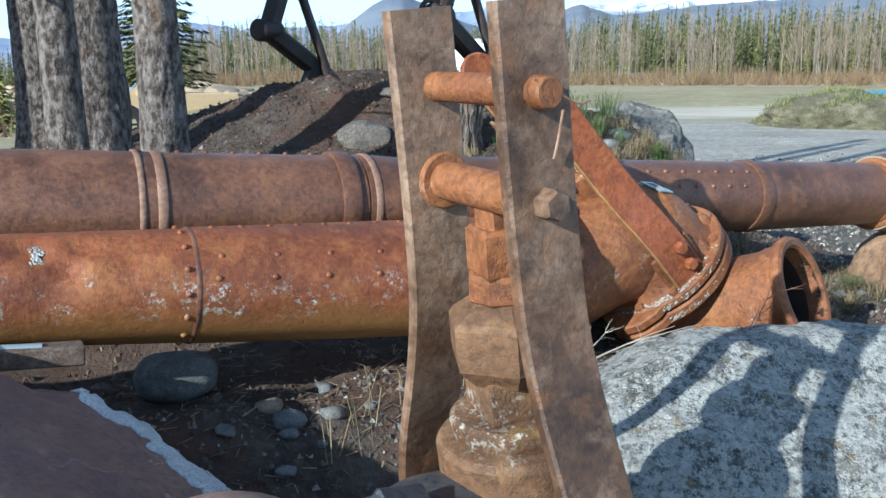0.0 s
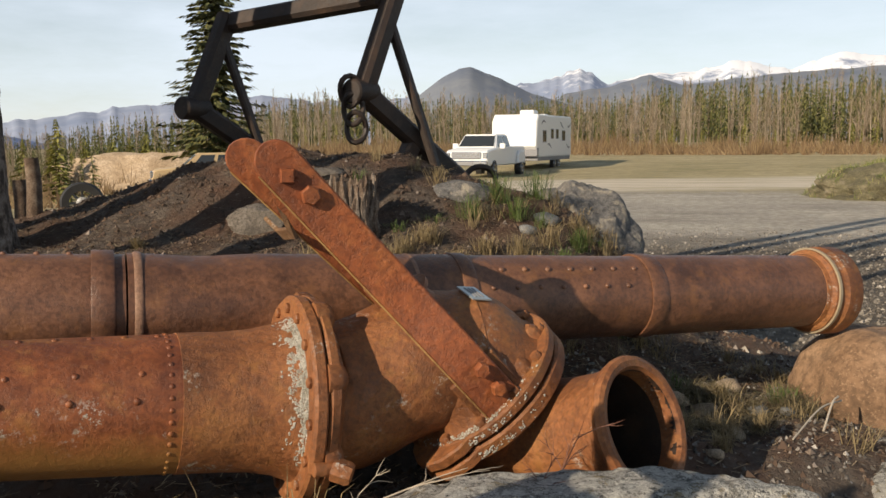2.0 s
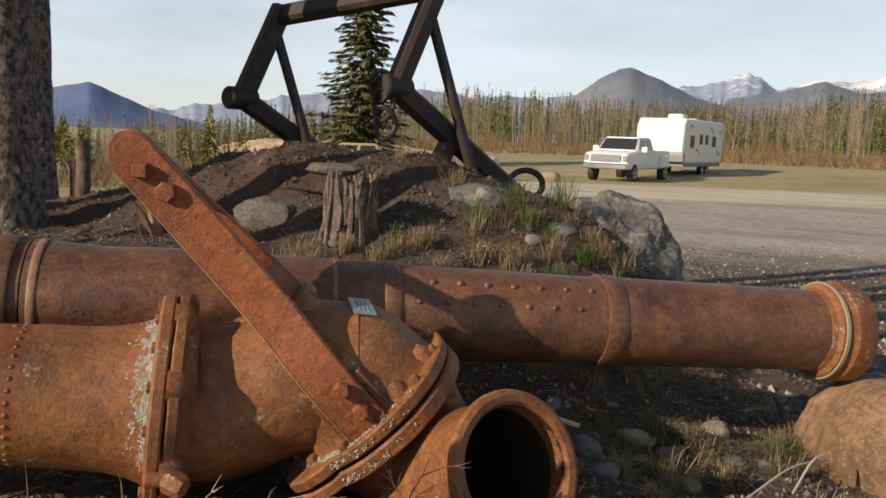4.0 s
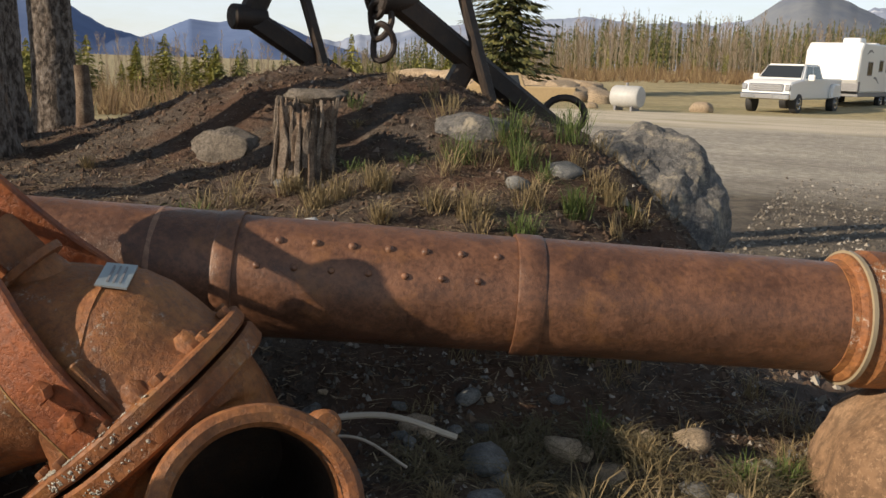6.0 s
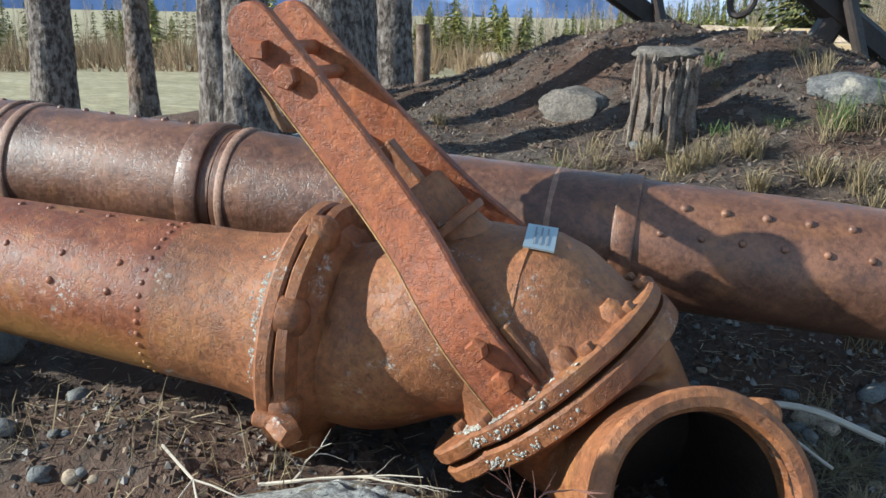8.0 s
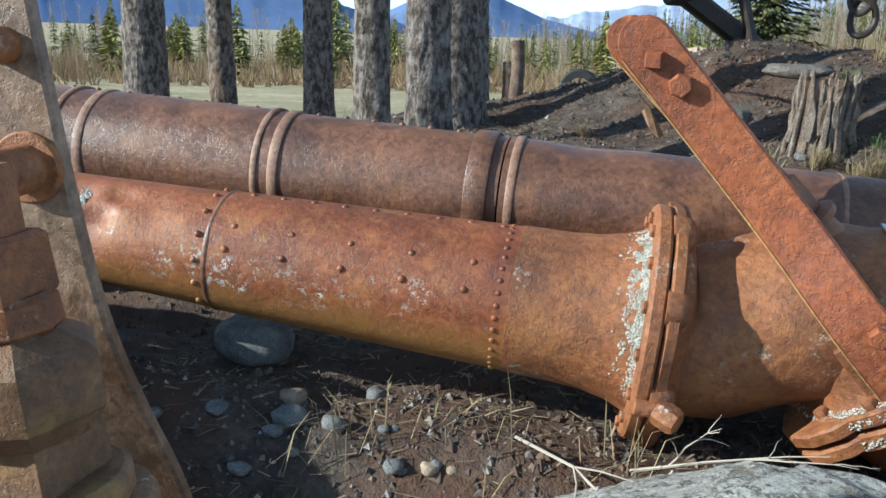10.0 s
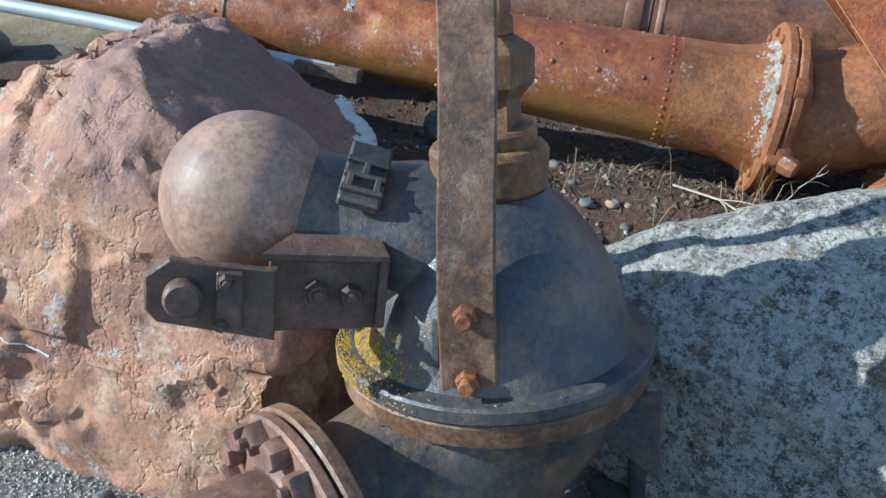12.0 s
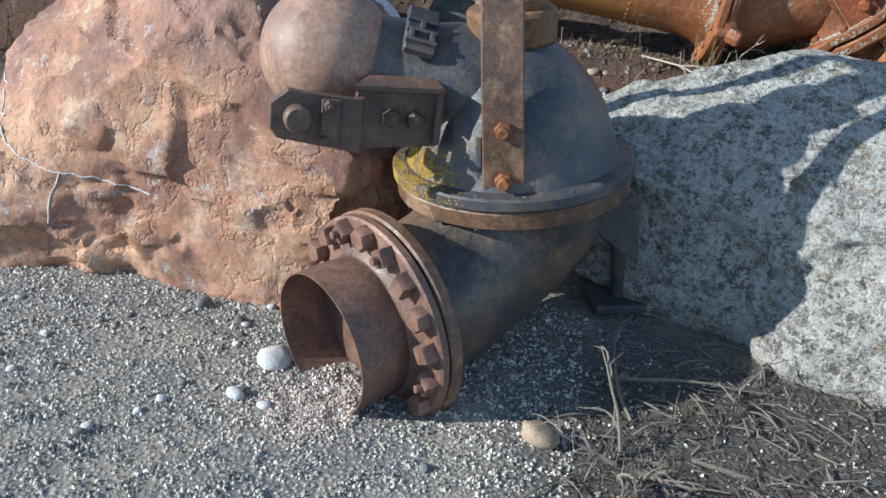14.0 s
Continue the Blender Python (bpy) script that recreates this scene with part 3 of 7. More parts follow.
def axis_a(x):
    return Vector((x, 2.563 + 0.5545 * x, 0.996 - 0.098 * x))


def axis_b(x):
    return Vector((x, 3.0205 + 0.5035 * x, 1.1605 - 0.0529 * x))


def radius_a(x):
    return 0.1735 + 0.036 * x


def radius_b(x):
    return 0.159 - 0.0095 * x


RIVET = bpy.data.meshes.new("rivet")
_bm = bmesh.new()
lathe(_bm, Matrix(), [(0.0095, -0.002), (0.0088, 0.003), (0.006, 0.0062), (0.002, 0.0075)], 8)
for _f in _bm.faces:
    _f.smooth = True
_bm.to_mesh(RIVET)
_bm.free()
RIVET_B = RIVET.copy()
RIVET_C = RIVET.copy()


def rivet(parent, axis, radius, u, x, phi, mesh, size=1.0):
    """A rivet head at x along a pipe, phi degrees from its top towards the camera's side."""
    side = (TOWARDS - TOWARDS.dot(u) * u).normalized()
    up = u.cross(side).normalized()
    if up.z < 0:
        up = -up
    d = up * math.cos(radians(phi)) + side * math.sin(radians(phi))
    ob = new("rivet", mesh)
    ob.parent = parent
    ob.matrix_parent_inverse = Matrix.Translation(parent.location).inverted() if parent.type == "EMPTY" else Matrix()
    ob.matrix_basis = axes(axis(x) + d * radius(x), d, u) @ Matrix.Scale(size, 4)
    return ob


def shell(bm, axis, radius, u, x0, x1, dents=(), step=0.02, seg=72, lift=0.0, seed=0.0):
    """A pipe wall along an axis, with dents (x, phi in degrees, size, depth)."""
    n = max(2, int((x1 - x0) / step))
    side = (TOWARDS - TOWARDS.dot(u) * u).normalized()
    up = u.cross(side).normalized()
    if up.z < 0:
        up = -up
    rows = []
    for i in range(n + 1):
        x = x0 + (x1 - x0) * i / n
        row = []
        for j in range(seg):
            a = 2 * math.pi * j / seg
            r = radius(x) + lift + 0.0022 * noise.noise((x * 3 + seed, 2 * math.cos(a), 2 * math.sin(a)))
            for dx, phi, size, depth in dents:
                q = ((x - dx) / size) ** 2 + (((math.degrees(a) - phi + 180) % 360 - 180) / 57.3 * radius(x) / size) ** 2
                r -= depth * math.exp(-q)
            row.append(bm.verts.new(axis(x) + (up * math.cos(a) + side * math.sin(a)) * r))
        rows.append(row)
    for a, b in zip(rows, rows[1:]):
        join(bm, a, b)
    bm.faces.new(rows[0])
    bm.faces.new(rows[-1])
    return rows


def hoop(bm, axis, radius, u, x0, x1, lift, seg=64):
    a, b = axis(x0), axis(x1)
    L = (b - a).length
    r0, r1 = radius(x0), radius(x1)
    e = min(0.004, L * 0.3)
    lathe(bm, axes(a, u, TOWARDS), [(r0 - 0.01, 0), (r0 + lift - e * 0.5, 0), (r0 + lift, e), (r1 + lift, L - e), (r1 + lift - e * 0.5, L), (r1 - 0.01, L)], seg, (False, False))


def flakes(name, spots, mat, parent, label):
    """Many thin ragged flakes of lichen, each given as (place, normal, size)."""
    r = random.Random(len(spots))
    verts, faces = [], []
    for p, d, size in spots:
        m = axes(p, d, Vector(d).orthogonal())
        k, n = len(verts), 6
        for j in range(n):
            a = 6.283 * j / n
            q = size * r.uniform(0.55, 1.3)
            verts.append(m @ Vector((q * math.cos(a), q * math.sin(a), -0.0006)))
        verts.append(m @ Vector((0, 0, 0.0012 + size * 0.15)))
        faces += [(k + j, k + (j + 1) % n, k + n) for j in range(n)]
    me = bpy.data.meshes.new(name)
    me.from_pydata(verts, [], faces)
    me.materials.append(mat)
    ob = new(name, me)
    ob.parent = parent
    ob.matrix_parent_inverse = Matrix.Translation(parent.location).inverted()
    ob["label"], ob["kind"] = label, "stuff"
    return ob


def build_pipe_a():
    p = thing("riveted_pipe", axis_a(-0.7) - Vector((0, 0, 0.15)), "red-brown riveted iron pipe with lichen along its side", "pipe")
    cuts = [(-4.2, -2.41), (-2.4, -1.36), (-1.35, -0.675), (-0.67, -0.035)]
    dents = [(-1.0, 35, 0.045, 0.028), (-1.07, 50, 0.035, 0.024), (-0.93, 55, 0.03, 0.022), (-0.9, 30, 0.03, 0.02), (-1.14, 60, 0.03, 0.016), (-1.17, 25, 0.06, 0.014), (-0.95, 75, 0.05, 0.012), (-0.82, 45, 0.06, 0.01)]
    for i, (a, b) in enumerate(cuts):
        bm = bmesh.new()
        shell(bm, axis_a, radius_a, U_A, a, b, dents if i == 2 else (), lift=0.003 * (i % 2), seed=i * 5)
        s = part("pipe_section", bm, IRON_RED, p)
        if i == 3:
            for k in range(9):
                rivet(s, axis_a, radius_a, U_A, -0.62 + 0.068 * k, 2, RIVET)
            for k in range(5):
                rivet(s, axis_a, radius_a, U_A, -0.62 + 0.126 * k, 50, RIVET)
                rivet(s, axis_a, radius_a, U_A, -0.63 + 0.126 * k, 72, RIVET)
            for k in range(19):
                rivet(s, axis_a, radius_a, U_A, -0.058, -14 + 9.4 * k, RIVET, 0.85)
        else:
            for k in range(8):
                rivet(s, axis_a, lambda x: radius_a(x) + 0.001, U_A, b - 0.02, -10 + 24 * k, RIVET, 0.9)
    for x in (-2.405, -1.355, -0.672):
        bm = bmesh.new()
        hoop(bm, axis_a, radius_a, U_A, x - 0.006, x + 0.006, 0.0045)
        part("joint_seam", bm, IRON_BACK, p)
    # cast spigot and flange
    bm = bmesh.new()
    o = axis_a(0.03)
    lathe(bm, axes(o, U_A, TOWARDS), [(0.165, -0.078), (0.178, -0.075), (0.179, -0.02), (0.18, 0.04), (0.186, 0.11), (0.198, 0.17), (0.212, 0.205), (0.222, 0.222)], 72, wob=0.006)
    sp = part("spigot", bm, IRON_CAST, p, "orange cast-iron spigot")
    bm = bmesh.new()
    lathe(bm, axes(o + U_A * 0.216, U_A, TOWARDS), [(0.2, 0), (0.268, 0), (0.276, 0.008), (0.276, 0.03), (0.27, 0.036), (0.2, 0.036)], 72, wob=0.012)
    fl = part("flange", bm, IRON_CAST, p)
    side = (TOWARDS - TOWARDS.dot(U_A) * U_A).normalized()
    up = U_A.cross(side)
    up = up if up.z > 0 else -up
    for k in range(10):
        a = radians(-30 + 24 * k)
        bm = bmesh.new()
        d = up * math.cos(a) + side * math.sin(a)
        bolt(bm, o + U_A * 0.218 + d * 0.243, -U_A, 0.014, 0.012, 8)
        part("bolt_head", bm, IRON_CAST, fl)
    # pale crust caught along the spigot's rim
    rng = random.Random(3)
    spots = []
    for k in range(1700):
        deg = rng.triangular(-8, 128, 45)
        a = radians(deg)
        d = up * math.cos(a) + side * math.sin(a)
        t = 0.217 - abs(rng.gauss(0, 0.021))
        if noise.noise((deg * 0.09, t * 40, 2)) < -0.05 - 0.6 * (t > 0.2):
            continue
        r0 = np.interp(t, [0.11, 0.17, 0.205, 0.222], [0.186, 0.198, 0.212, 0.222]) + 0.0008
        if k % 12 == 0:
            a = radians(rng.uniform(22, 72))
            q = up * math.cos(a) + side * math.sin(a)
            spots.append((axis_a(-0.985 + rng.gauss(0, 0.006)) + q * (radius_a(-0.985) - 0.016), q, rng.triangular(0.002, 0.007, 0.003)))
        spots.append((o + U_A * t + d * r0, (d - U_A * 0.4).normalized(), rng.triangular(0.0012, 0.0058, 0.002)))
    flakes("lichen_crust", spots, LICHEN, p, "white lichen crust along the flange")


def build_pipe_b():
    p = thing("riveted_pipe", axis_b(0.8) - Vector((0, 0, 0.16)), "brown riveted iron pipe with raised joint bands", "pipe")
    cuts = [(-1.88, -1.415), (-1.41, -0.865), (-0.86, -0.305), (-0.3, 0.64), (0.64, 1.29), (1.29, 1.99)]
    for i, (a, b) in enumerate(cuts):
        bm = bmesh.new()
        shell(bm, axis_b, radius_b, U_B, a, b, [(-0.12, 15, 0.09, 0.012)] if i == 3 else (), lift=0.003 * (i % 2), seed=20 + i * 3)
        s = part("pipe_section", bm, IRON_BACK, p)
        if i in (0, 1, 2):
            for k in range(int((b - a) / 0.075)):
                rivet(s, axis_b, radius_b, U_B, a + 0.05 + 0.075 * k, -2, RIVET_B)
        if i == 4:
            for k in range(7):
                rivet(s, axis_b, radius_b, U_B, 0.74 + 0.078 * k, 40, RIVET_B, 1.15)
                rivet(s, axis_b, radius_b, U_B, 0.7 + 0.078 * k, 66, RIVET_B, 1.0)
    for x0, x1, lift in ((-1.51, -1.495, 0.008), (-1.43, -1.405, 0.007), (-0.93, -0.915, 0.009), (-0.885, -0.86, 0.007), (-0.385, -0.33, 0.012), (-0.285, -0.265, 0.008), (0.465, 0.478, 0.005), (0.605, 0.65, 0.008), (1.255, 1.315, 0.008)):
        bm = bmesh.new()
        hoop(bm, axis_b, radius_b, U_B, x0, x1, lift)
        part("joint_band", bm, IRON_EDGE if x1 - x0 < 0.026 else IRON_BACK, p)
    bm = bmesh.new()
    m = axes(axis_b(1.985), U_B, TOWARDS)
    lathe(bm, m, [(0.14, 0), (0.145, 0.002), (0.15, 0.02), (0.165, 0.03), (0.17, 0.045), (0.166, 0.06), (0.17, 0.075), (0.178, 0.085), (0.178, 0.15), (0.172, 0.16), (0.15, 0.16), (0.145, 0.05)], 64, (False, True), wob=0.006)
    part("end_collar", bm, IRON_CAST, p, "flared collar with a pale worn groove")
    bm = bmesh.new()
    lathe(bm, axes(axis_b(1.985) + U_B * 0.036, U_B, TOWARDS), [(0.16, 0), (0.1745, 0.002), (0.1745, 0.013), (0.16, 0.015)], 64, (False, False))
    part("worn_ring", bm, plain("worn_pale_iron", (0.3, 0.24, 0.16), 0.5), p)
    bm = bmesh.new()
    m = axes(axis_b(-1.88), -U_B, TOWARDS)
    lathe(bm, m, [(0.18, 0), (0.185, 0.1), (0.2, 0.22), (0.232, 0.36), (0.275, 0.5), (0.3, 0.66), (0.31, 0.9), (0.31, 1.3)], 64, wob=0.01)
    part("inlet_bell", bm, IRON_BACK, p, "dark widening inlet bell")
    return p


RIVET.materials.append(IRON_RED)
RIVET_B.materials.append(IRON_BACK)
RIVET_C.materials.append(IRON_FRAME)
build_pipe_a()
build_pipe_b()

# black rubber ring lying on the inlet bell
bm = bmesh.new()
m = axes((-2.75, 1.95, 1.56), (0.12, -0.08, 1), (1, 0.5, 0))
lathe(bm, m, [(0.17, -0.06), (0.27, -0.065), (0.3, -0.02), (0.3, 0.02), (0.27, 0.065), (0.17, 0.06), (0.17, -0.06)], 40, (False, False))
t = part("tyre", bm, BLACK_RUBBER)
tagged(t, "worn black rubber tyre lying on the wide pipe", "tyre")
for k in range(20):
    a = 2 * math.pi * k / 20
    bm = bmesh.new()
    box(bm, m @ Matrix.Rotation(a, 4, "Z") @ Matrix.Translation((0.3, 0, 0)), 0.02, 0.06, 0.1, 0.005)
    part("tread_block", bm, BLACK_RUBBER, t)


# ---- the tilted monitor at the end of the near pipe ----
def build_back_monitor():
    O, n, s = Vector((0.74, 2.93, 0.95)), Vector((-0.6, -0.3, 0.742)), Vector((0.34, -0.94, -0.06))
    F = axes(O, n, s)
    g = thing("hydraulic_monitor", (0.76, 2.9, 0.72), "orange rusty cast-iron water monitor lying tilted on the ground", "water monitor")
    # bonnet
    bm = bmesh.new()
    lathe(bm, F, [(0.2, 0.004), (0.252, 0.004), (0.258, 0.01), (0.258, 0.034), (0.252, 0.04), (0.226, 0.042), (0.214, 0.06), (0.21, 0.1), (0.2, 0.16), (0.178, 0.215), (0.15, 0.25), (0.11, 0.28), (0.08, 0.305), (0.07, 0.36)], 72, wob=0.012)
    bonnet = part("bonnet", bm, IRON_CAST, g)
    bm = bmesh.new()
    lathe(bm, F, [(0.19, -0.05), (0.252, -0.05), (0.258, -0.044), (0.258, -0.012), (0.252, -0.005), (0.19, -0.005)], 72, wob=0.012, seed=3)
    part("swivel_flange", bm, IRON_CAST, g)
    bm = bmesh.new()
    lathe(bm, F, [(0.07, 0.36), (0.088, 0.362), (0.09, 0.368), (0.09, 0.378), (0.075, 0.38)], 32)
    part("gland_disc", bm, IRON_CAST, bonnet)
    bm = bmesh.new()
    lathe(bm, F @ Matrix.Rotation(0.3, 4, "Z"), [(0.068, 0.382), (0.068, 0.392), (0.064, 0.47), (0.055, 0.478)], 4)
    part("square_nut", bm, IRON_CAST, bonnet)
    bm = bmesh.new()
    box(bm, F @ Matrix.Translation((0, 0, 0.53)), 0.03, 0.055, 0.11, 0.004)
    part("stem", bm, IRON_CAST, bonnet)
    # neck to the pipe's flange
    fa = axis_a(0.03) + U_A * 0.252
    bm = bmesh.new()
    pts = smooth_path([fa, fa + U_A * 0.12, O + F.to_3x3() @ Vector((0.0, -0.1, 0.2)), O + F.to_3x3() @ Vector((0, 0.02, 0.1))], 6)
    tube_along(bm, pts, [0.2 + 0.004 * math.cos(i) for i in range(len(pts))], 64, wob=0.008)
    part("neck", bm, IRON_CAST, g)
    m = axes(fa, U_A, TOWARDS)
    bm = bmesh.new()
    lathe(bm, m, [(0.19, 0.004), (0.268, 0.004), (0.276, 0.01), (0.274, 0.03), (0.255, 0.038), (0.235, 0.04), (0.215, 0.06), (0.19, 0.07)], 72, wob=0.05, seed=8)
    lug_flange = part("lug_flange", bm, IRON_CAST, g)
    side = (TOWARDS - TOWARDS.dot(U_A) * U_A).normalized()
    up = U_A.cross(side)
    up = up if up.z > 0 else -up
    for a in (112, 65, 20, -20, 155, 200, 250, 300):
        d = up * math.cos(radians(a)) + side * math.sin(radians(a))
        bm = bmesh.new()
        q = fa + d * 0.248
        tube_along(bm, [q, q + U_A * 0.03, q + U_A * 0.045, q + U_A * 0.055], [0.042, 0.043, 0.034, 0.015], 14)
        lug = part("lug", bm, IRON_CAST, lug_flange)
        if a == 112:
            bm = bmesh.new()
            bolt(bm, fa + d * 0.285 + U_A * 0.02, (d * 0.55 + U_A * 0.8), 0.03, 0.05, 6, 0.3)
            rod(bm, fa + d * 0.285 - U_A * 0.03, fa + d * 0.285 + U_A * 0.05, 0.018)
            part("clamp_bolt", bm, IRON_CAST, g)
    # outlet elbow
    d0 = -n
    c1, d1 = Vector((1.169, 2.717, 0.91)), Vector((0.699, -0.6, 0.389)).normalized()
    p0 = O - n * 0.03
    p1, p2 = p0 + d0 * 0.22, c1 - d1 * 0.3
    pts = []
    for i in range(17):
        t = i / 16
        pts.append(p0 * (1 - t) ** 3 + 3 * p1 * t * (1 - t) ** 2 + 3 * p2 * t * t * (1 - t) + c1 * t ** 3)
    bm = bmesh.new()
    rad = [0.212 - 0.05 * ease(i / 9) for i in range(17)]
    rad[15], rad[16] = 0.166, 0.17
    tube_along(bm, pts, rad, 64, (False, False), wob=0.006)
    part("outlet_elbow", bm, IRON_CAST, g)
    # inner wall in near-black: the recess's shade is put into its colour
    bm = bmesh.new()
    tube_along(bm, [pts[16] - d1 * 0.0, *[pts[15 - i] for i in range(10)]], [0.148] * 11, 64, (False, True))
    part("bore", bm, IRON_FRAME, g, "bore of the outlet, its inner shade painted near-black")
    bm = bmesh.new()
    lathe(bm, axes(c1, d1, (0, 0, 1)), [(0.15, -0.02), (0.168, -0.03), (0.182, -0.022), (0.188, -0.006), (0.184, 0.008), (0.172, 0.014), (0.156, 0.011), (0.148, 0.0), (0.147, -0.05)], 72, (False, False), wob=0.01)
    part("outlet_rim", bm, IRON_CAST, g, "thick rounded outlet rim")
    bm = bmesh.new()
    mm = axes(Vector((1.15, 2.94, 0.985)), d1, (0, 0, 1))
    lathe(bm, mm, [(0.026, -0.03), (0.03, -0.02), (0.03, 0.025), (0.022, 0.034)], 20)
    part("rim_lug", bm, IRON_CAST, g)
    # two flat lever bars
    near = [(0.22, 0.035), (0.22, 0.12), (0.214, 0.2), (0.19, 0.29), (0.158, 0.38), (0.135, 0.52), (0.12, 0.75), (0.118, 0.9)]
    R3 = F.to_3x3()
    for sign in (1, -1):
        skew, more = (0.0, 0.0) if sign > 0 else (-0.05, 0.03)
        pts = smooth_path([O + R3 @ Vector((sign * x, 0.005 + skew * z / 0.9, z * (1 + more))) for x, z in near], 6)
        k = len(pts)
        width = [0.112] * k
        end = pts[-1] - pts[-2]
        end.normalize()
        tip = [pts[-1] + end * v for v in (0.02, 0.035, 0.046, 0.053)]
        bm = bmesh.new()
        ribbon(bm, pts + tip, R3 @ Vector((0, 1, 0)), width + [0.102, 0.083, 0.056, 0.02], 0.024)
        bar = part("lever_bar", bm, IRON_STRAP, g, "flat red-painted lever bar")
        bm = bmesh.new()
        ribbon(bm, [p - R3 @ Vector((0, 0.0565, 0)) for p in pts], R3 @ Vector((0, 1, 0)), 0.005, 0.022)
        part("worn_edge", bm, IRON_WORN, bar, "ochre worn edge")
        for z, x in ((0.094, 0.222), (0.168, 0.225)):
            bm = bmesh.new()
            q = O + R3 @ Vector((sign * x, 0.023, z))
            rod(bm, q - R3 @ Vector((sign * 0.05, 0, 0)), q + R3 @ Vector((sign * 0.03, 0, 0)), 0.011)
            bolt(bm, q + R3 @ Vector((sign * 0.015, 0, 0)), R3 @ Vector((sign, 0, 0)), 0.021, 0.024, 6)
            part("bar_bolt", bm, IRON_STRAP, bar)
        bm = bmesh.new()
        box(bm, F @ Matrix.Translation((sign * 0.185, 0.07, 0.1)), 0.05, 0.022, 0.14, 0.004)
        part("cheek", bm, IRON_CAST, bonnet)
        bm = bmesh.new()
        box(bm, F @ Matrix.Translation((sign * 0.185, -0.06, 0.1)), 0.05, 0.022, 0.14, 0.004)
        part("cheek", bm, IRON_CAST, bonnet)
    for z, y, r in ((0.86, 0.02, 0.016), (0.785, 0.03, 0.015)):
        bm = bmesh.new()
        rod(bm, O + R3 @ Vector((-0.15, y - 0.06, z)), O + R3 @ Vector((0.15, y - 0.02, z)), r)
        cb = part("cross_bolt", bm, IRON_STRAP, g)
        for sign in (1, -1):
            bm = bmesh.new()
            bolt(bm, O + R3 @ Vector((sign * 0.131, y - (0.02 if sign > 0 else 0.058), z)), R3 @ Vector((sign, 0, 0)), 0.026 if z < 0.8 else 0.024, 0.022, 6 if z < 0.8 else 4)
            part("nut", bm, IRON_STRAP, cb)
    bm = bmesh.new()
    ribbon(bm, [O + R3 @ Vector((0.11, -0.07, 0.8)), O + R3 @ Vector((0.11, -0.088, 0.74)), O + R3 @ Vector((-0.02, -0.115, 0.73)), O + R3 @ Vector((-0.1, -0.12, 0.76))], n, 0.036, 0.012)
    part("stirrup", bm, IRON_OCHRE, g, "bent ochre stirrup under the cross bolts")
    # flange bolts and their nuts round the bonnet
    for k in range(12):
        a = 2 * math.pi * (k + 0.4) / 12
        q = O + R3 @ Vector((0.236 * math.cos(a), 0.236 * math.sin(a), 0.04))
        bm = bmesh.new()
        bolt(bm, q, n, 0.016, 0.016, 6, k)
        part("flange_bolt", bm, IRON_CAST, bonnet)
    for a, r in ((0.55, 0.2), (1.2, 0.21), (-2.4, 0.215)):
        bm = bmesh.new()
        q = O + R3 @ Vector((r * math.cos(a), r * math.sin(a), 0.04))
        tube_along(bm, [q, q + n * 0.025, q + n * 0.04], [0.032, 0.028, 0.016], 10)
        part("boss", bm, IRON_CAST, bonnet)
    for z, name in ((0.02, "upper_ear"), (-0.026, "lower_ear")):
        bm = bmesh.new()
        plate(bm, F @ Matrix.Rotation(-1.0, 4, "Z") @ Matrix.Translation((0.2, 0, z)), [(0.0, -0.13), (0.06, -0.1), (0.1, -0.05), (0.112, 0.0), (0.1, 0.05), (0.06, 0.1), (0.0, 0.13)], 0.034, 0.005)
        part(name, bm, IRON_CAST, bonnet)
    # maker's plate
    bm = bmesh.new()
    q = O + R3 @ Vector((0.021, 0.158, 0.242))
    nn = (R3 @ Vector((0.1, 0.78, 0.62))).normalized()
    mm = axes(q, nn, R3 @ Vector((0.2, -0.6, 0.7)))
    plate(bm, mm, [(-0.03, -0.05), (0.03, -0.048), (0.032, 0.05), (-0.028, 0.052)], 0.004)
    pl = part("name_plate", bm, TAG, g, "small dull metal plate with a worn line of marks")
    bm = bmesh.new()
    for k in range(3):
        box(bm, mm @ Matrix.Translation((-0.012 + 0.012 * k, 0, 0.003)), 0.004, 0.07, 0.002)
    part("mark_line", bm, GREY_TRIM, pl)
    # crust on the flange
    rng = random.Random(9)
    spots = []
    for k in range(600):
        a = rng.gauss(-0.45, 0.42)
        if noise.noise((a * 5, 1, k % 3)) < -0.12:
            continue
        z = rng.choice((0.042, 0.042, 0.02, -0.03))
        r = 0.238 + rng.uniform(-0.012, 0.014) if z > 0.03 else 0.26
        d = n if z > 0.03 else R3 @ Vector((math.cos(a), math.sin(a), 0))
        spots.append((O + R3 @ Vector((r * math.cos(a), r * math.sin(a), z + (0.0 if z > 0.03 else rng.uniform(-0.01, 0.01)))), d, rng.triangular(0.001, 0.0055, 0.0018)))
    flakes("lichen_crust", spots, LICHEN, g, "pale lichen crust on the flange")


build_back_monitor()


